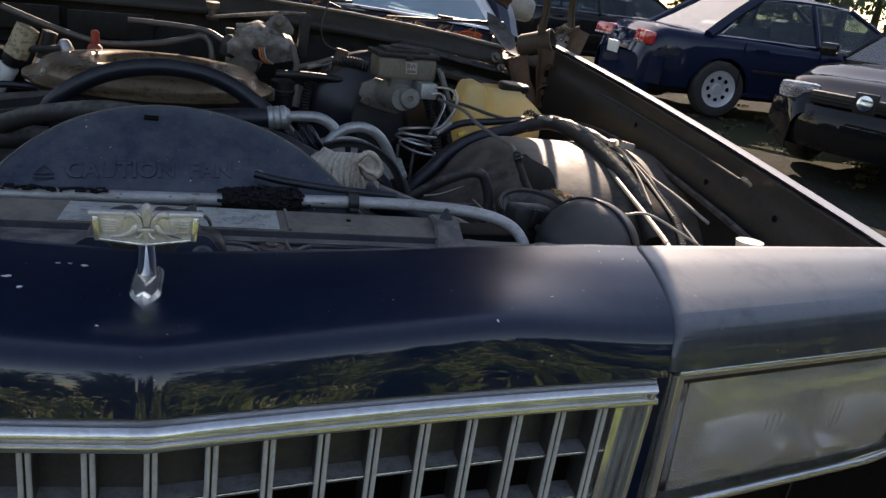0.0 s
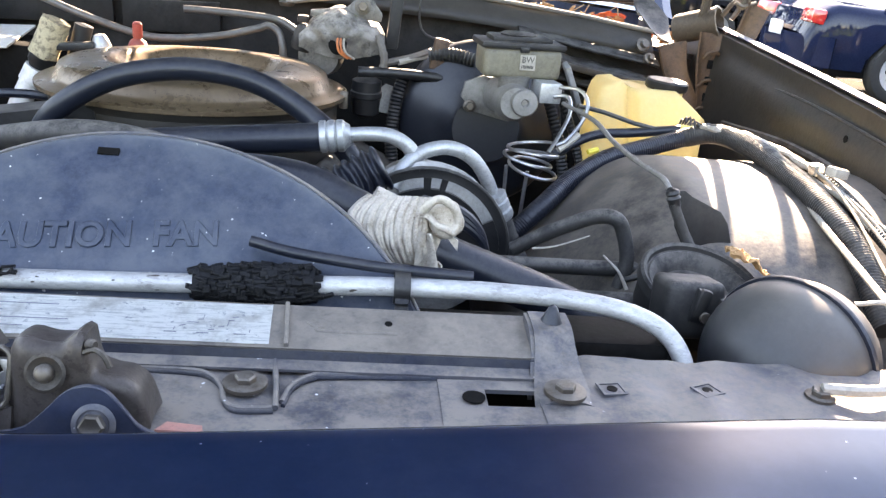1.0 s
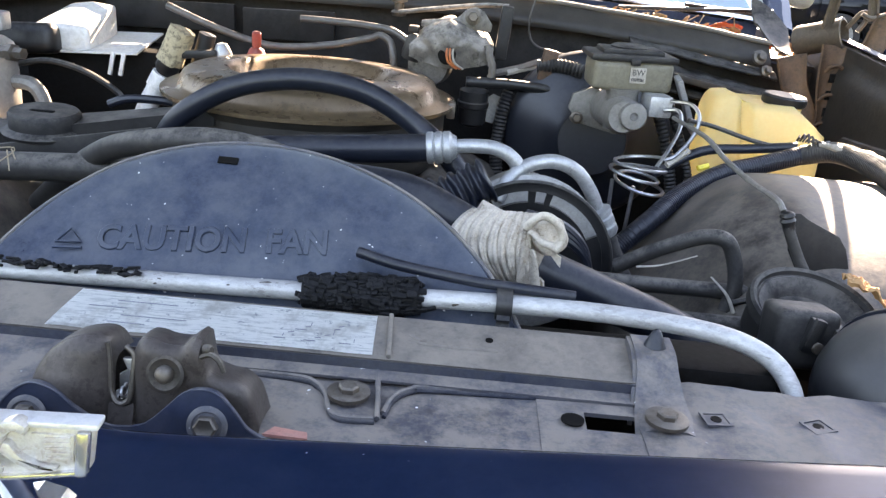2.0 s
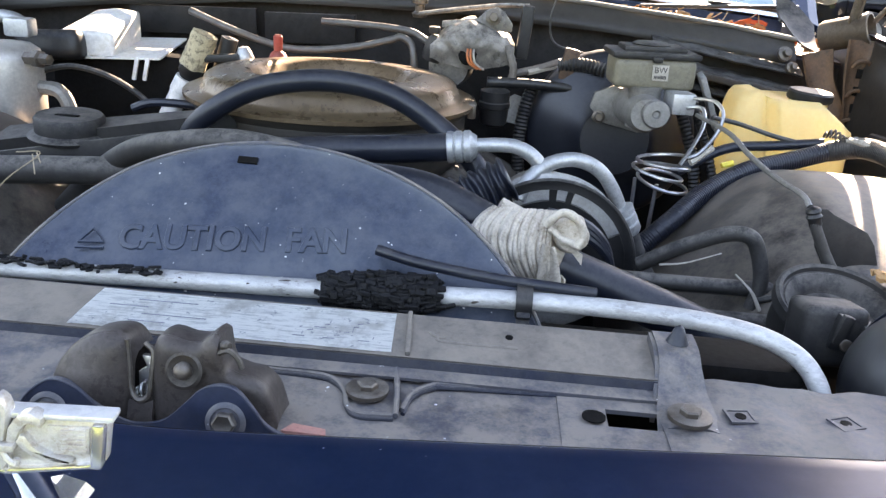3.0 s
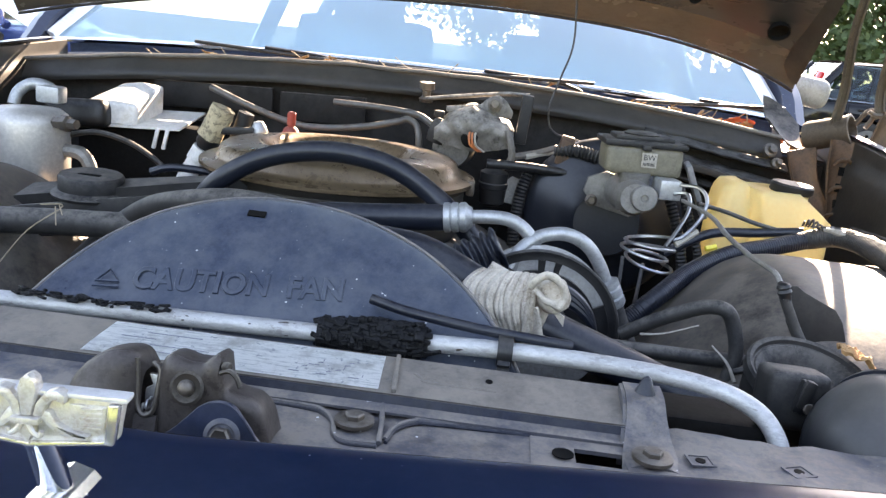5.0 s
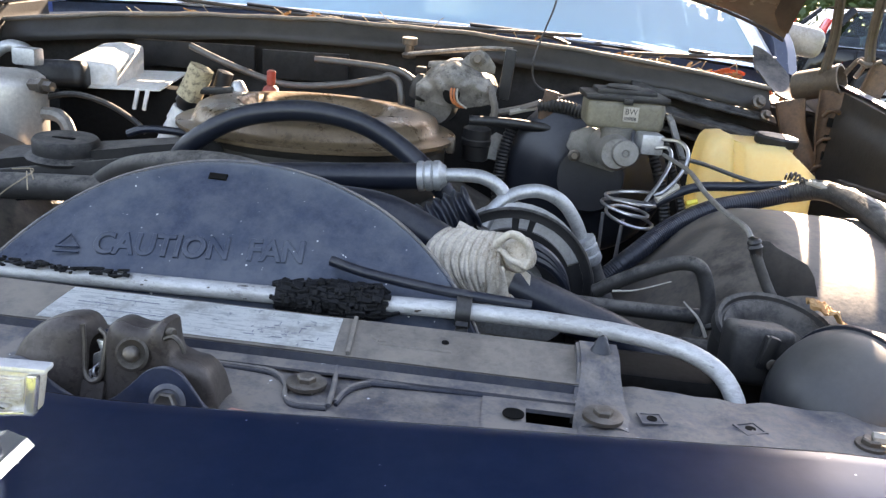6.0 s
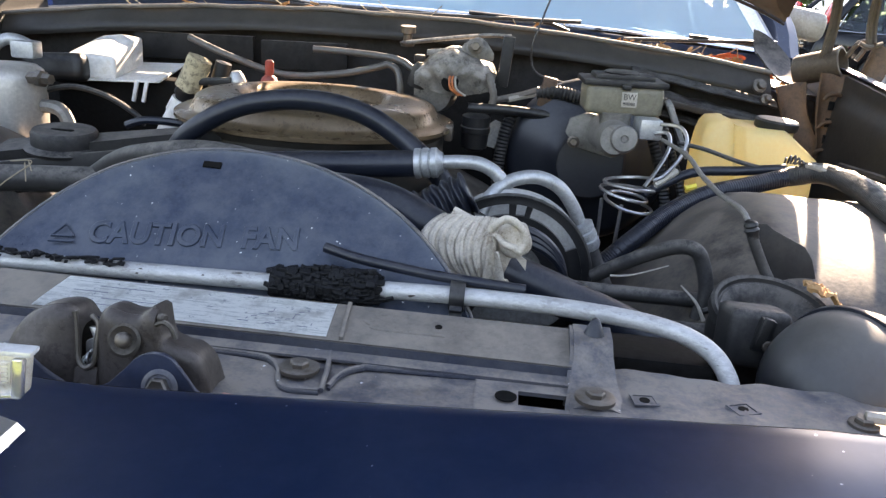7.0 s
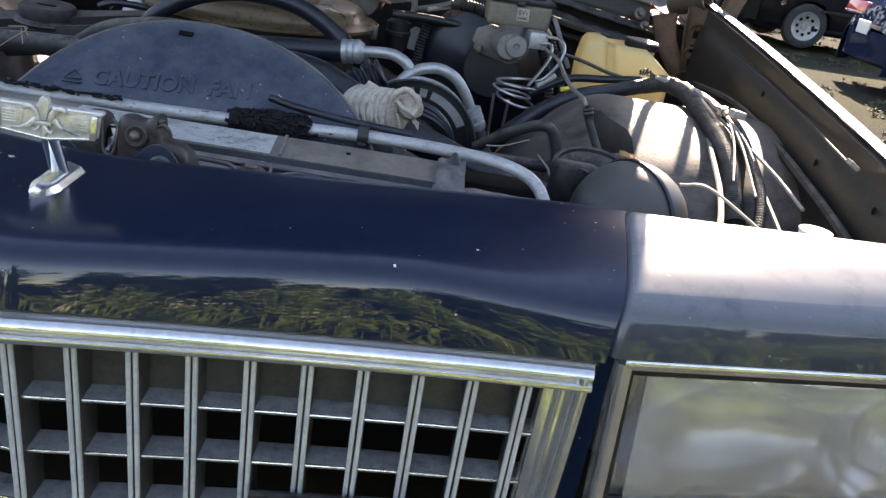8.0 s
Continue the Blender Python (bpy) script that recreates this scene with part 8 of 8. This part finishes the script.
for k, (x, y, s) in enumerate(((30, 22, 1), (34, 12, 0), (5, 36, 1), (-6, 38, 0), (-16, 32, 1), (-24, 22, 0), (-46, -38, 1), (52, -30, 0), (46, -44, 1), (60, -14, 0), (-54, -22, 0), (9, 40, 0), (18, 36, 1))):
    copy_thing(t1 if s else t2, pose(x, y, 0, 0, 0, 47 * k))
# dense trees behind the camera, never in view, added for reflections
t3 = tree((-40.0, -52.0, 0), 9.0, 4, 0.03, 60, 150)
for k in range(1, 5):
    copy_thing(t3, pose(-40.0 - 4.8 * k, -46.0 + 9.0 * k, 0, 0, 0, 67 * k))
# unseen trees at the right, added to cover a bright streak in reflections
for k, (x, y) in enumerate(((35.5, 2.5), (36.5, 5.5), (37.5, 8.5), (38, 11.5), (38, 14.5))):
    copy_thing(t3, pose(x - 17, y - 12, 0, 0, 0, 40 * k))

for k in range(7):
    copy_thing(t3, pose(1.0 + 4.4 * k, 31.5 + 2.6 * (k % 2), 0, 0, 0, 53 * k))

# dead leaves and twigs in the cowl
rnd = random.Random(11)


def dry_leaf(at, size, mat, label, turn):
    n = 5
    def f(u, v):
        w = math.sin(math.pi * (0.08 + 0.84 * u)) * (0.42 + 0.12 * math.sin(u * 14))
        x, y = (u - 0.5) * size, (v - 0.5) * size * w
        return (x, y, 0.22 * size * (v - 0.5) ** 2 * 2 + 0.10 * size * math.sin(3 * u + turn))
    b = sheet(f, 8, 4, 0.0006)
    bmesh.ops.transform(b, matrix=pose(*at, rnd.uniform(-40, 40), rnd.uniform(-30, 30), turn * 57), verts=b.verts)
    return single("dry_leaf", b, M[mat], label, "leaf", "leaves in the cowl")


for k in range(46):
    x = rnd.choice((rnd.uniform(-0.45, -0.12), rnd.uniform(0.25, 0.80), rnd.uniform(0.45, 0.82)))
    y = rnd.uniform(2.085, 2.22)
    z = 1.022 - 0.06 * ((x + 0.84) / 0.86 - 1) ** 2 + 0.13 * (y - 2.07) + rnd.uniform(0.0, 0.012)
    red = x > 0.62 and rnd.random() < 0.6
    dry_leaf((x, y, z), rnd.uniform(0.022, 0.05), "red_leaf" if red else ("leaf" if rnd.random() < 0.6 else "twig"), "small red dry leaf in the cowl" if red else "curled brown dry leaf in the cowl", rnd.uniform(0, 6))
litter = bmesh.new()
for k in range(420):                      # packed leaf litter along the seal
    x, y = rnd.uniform(0.16, 0.80), rnd.uniform(2.068, 2.13)
    c = Vector((x, y, 1.032 - 0.095 * (x - 0.02) ** 2 + rnd.uniform(-0.004, 0.012)))
    n1 = Vector((rnd.gauss(0, 1), rnd.gauss(0, 1), rnd.gauss(0, 0.4))).normalized()
    n2 = n1.cross(Vector((rnd.gauss(0, 0.4), rnd.gauss(0, 0.4), 1))).normalized()
    s = rnd.uniform(0.005, 0.014)
    q = [litter.verts.new(c + p) for p in (n1 * s, n2 * s * 0.4 + Vector((0, 0, 0.002)), -n1 * s, -n2 * s * 0.4)]
    litter.faces.new(q)
tagged(part("leaf_litter", litter, M["litter"]), "packed orange-brown leaf litter along the cowl seal", "leaf litter", kind="stuff")
tw = None
for k in range(46):
    x, y = rnd.uniform(-0.66, 0.74), rnd.uniform(2.08, 2.2)
    z = 1.026 - 0.06 * ((x + 0.84) / 0.86 - 1) ** 2 + 0.13 * (y - 2.07)
    a, l = rnd.uniform(0, 6.28), rnd.uniform(0.02, 0.07)
    tw = tube([(x, y, z), (x + math.cos(a) * l * 0.5, y + math.sin(a) * l * 0.3, z + 0.006), (x + math.cos(a) * l, y + math.sin(a) * l * 0.5, z + rnd.uniform(0, 0.03))], 0.0011, 5, 3, tw)
tagged(part("twigs", tw, M["twig"]), "dry twigs and stalks lying in the cowl", "twigs", kind="stuff")
for x, l, r in ((-0.30, 0.34, 3), (0.17, 0.42, -3), (0.62, 0.30, -6)):
    wiper = thing("windshield_wiper", (x, 2.20, 1.04), "black windshield wiper at rest on the cowl", "wiper", "wipers")
    part("blade", box((x, 2.20, 1.050 - 0.03 * x * x), (l, 0.010, 0.008), 0.003, (0, r * 0.6, r)), M["black"], wiper)
    part("arm", tube([(x - 0.02, 2.202, 1.058 - 0.03 * x * x), (x + l * 0.3, 2.21, 1.052 - 0.03 * x * x), (x + l * 0.45, 2.23, 1.035)], 0.004, 8, 4), M["black"], wiper)
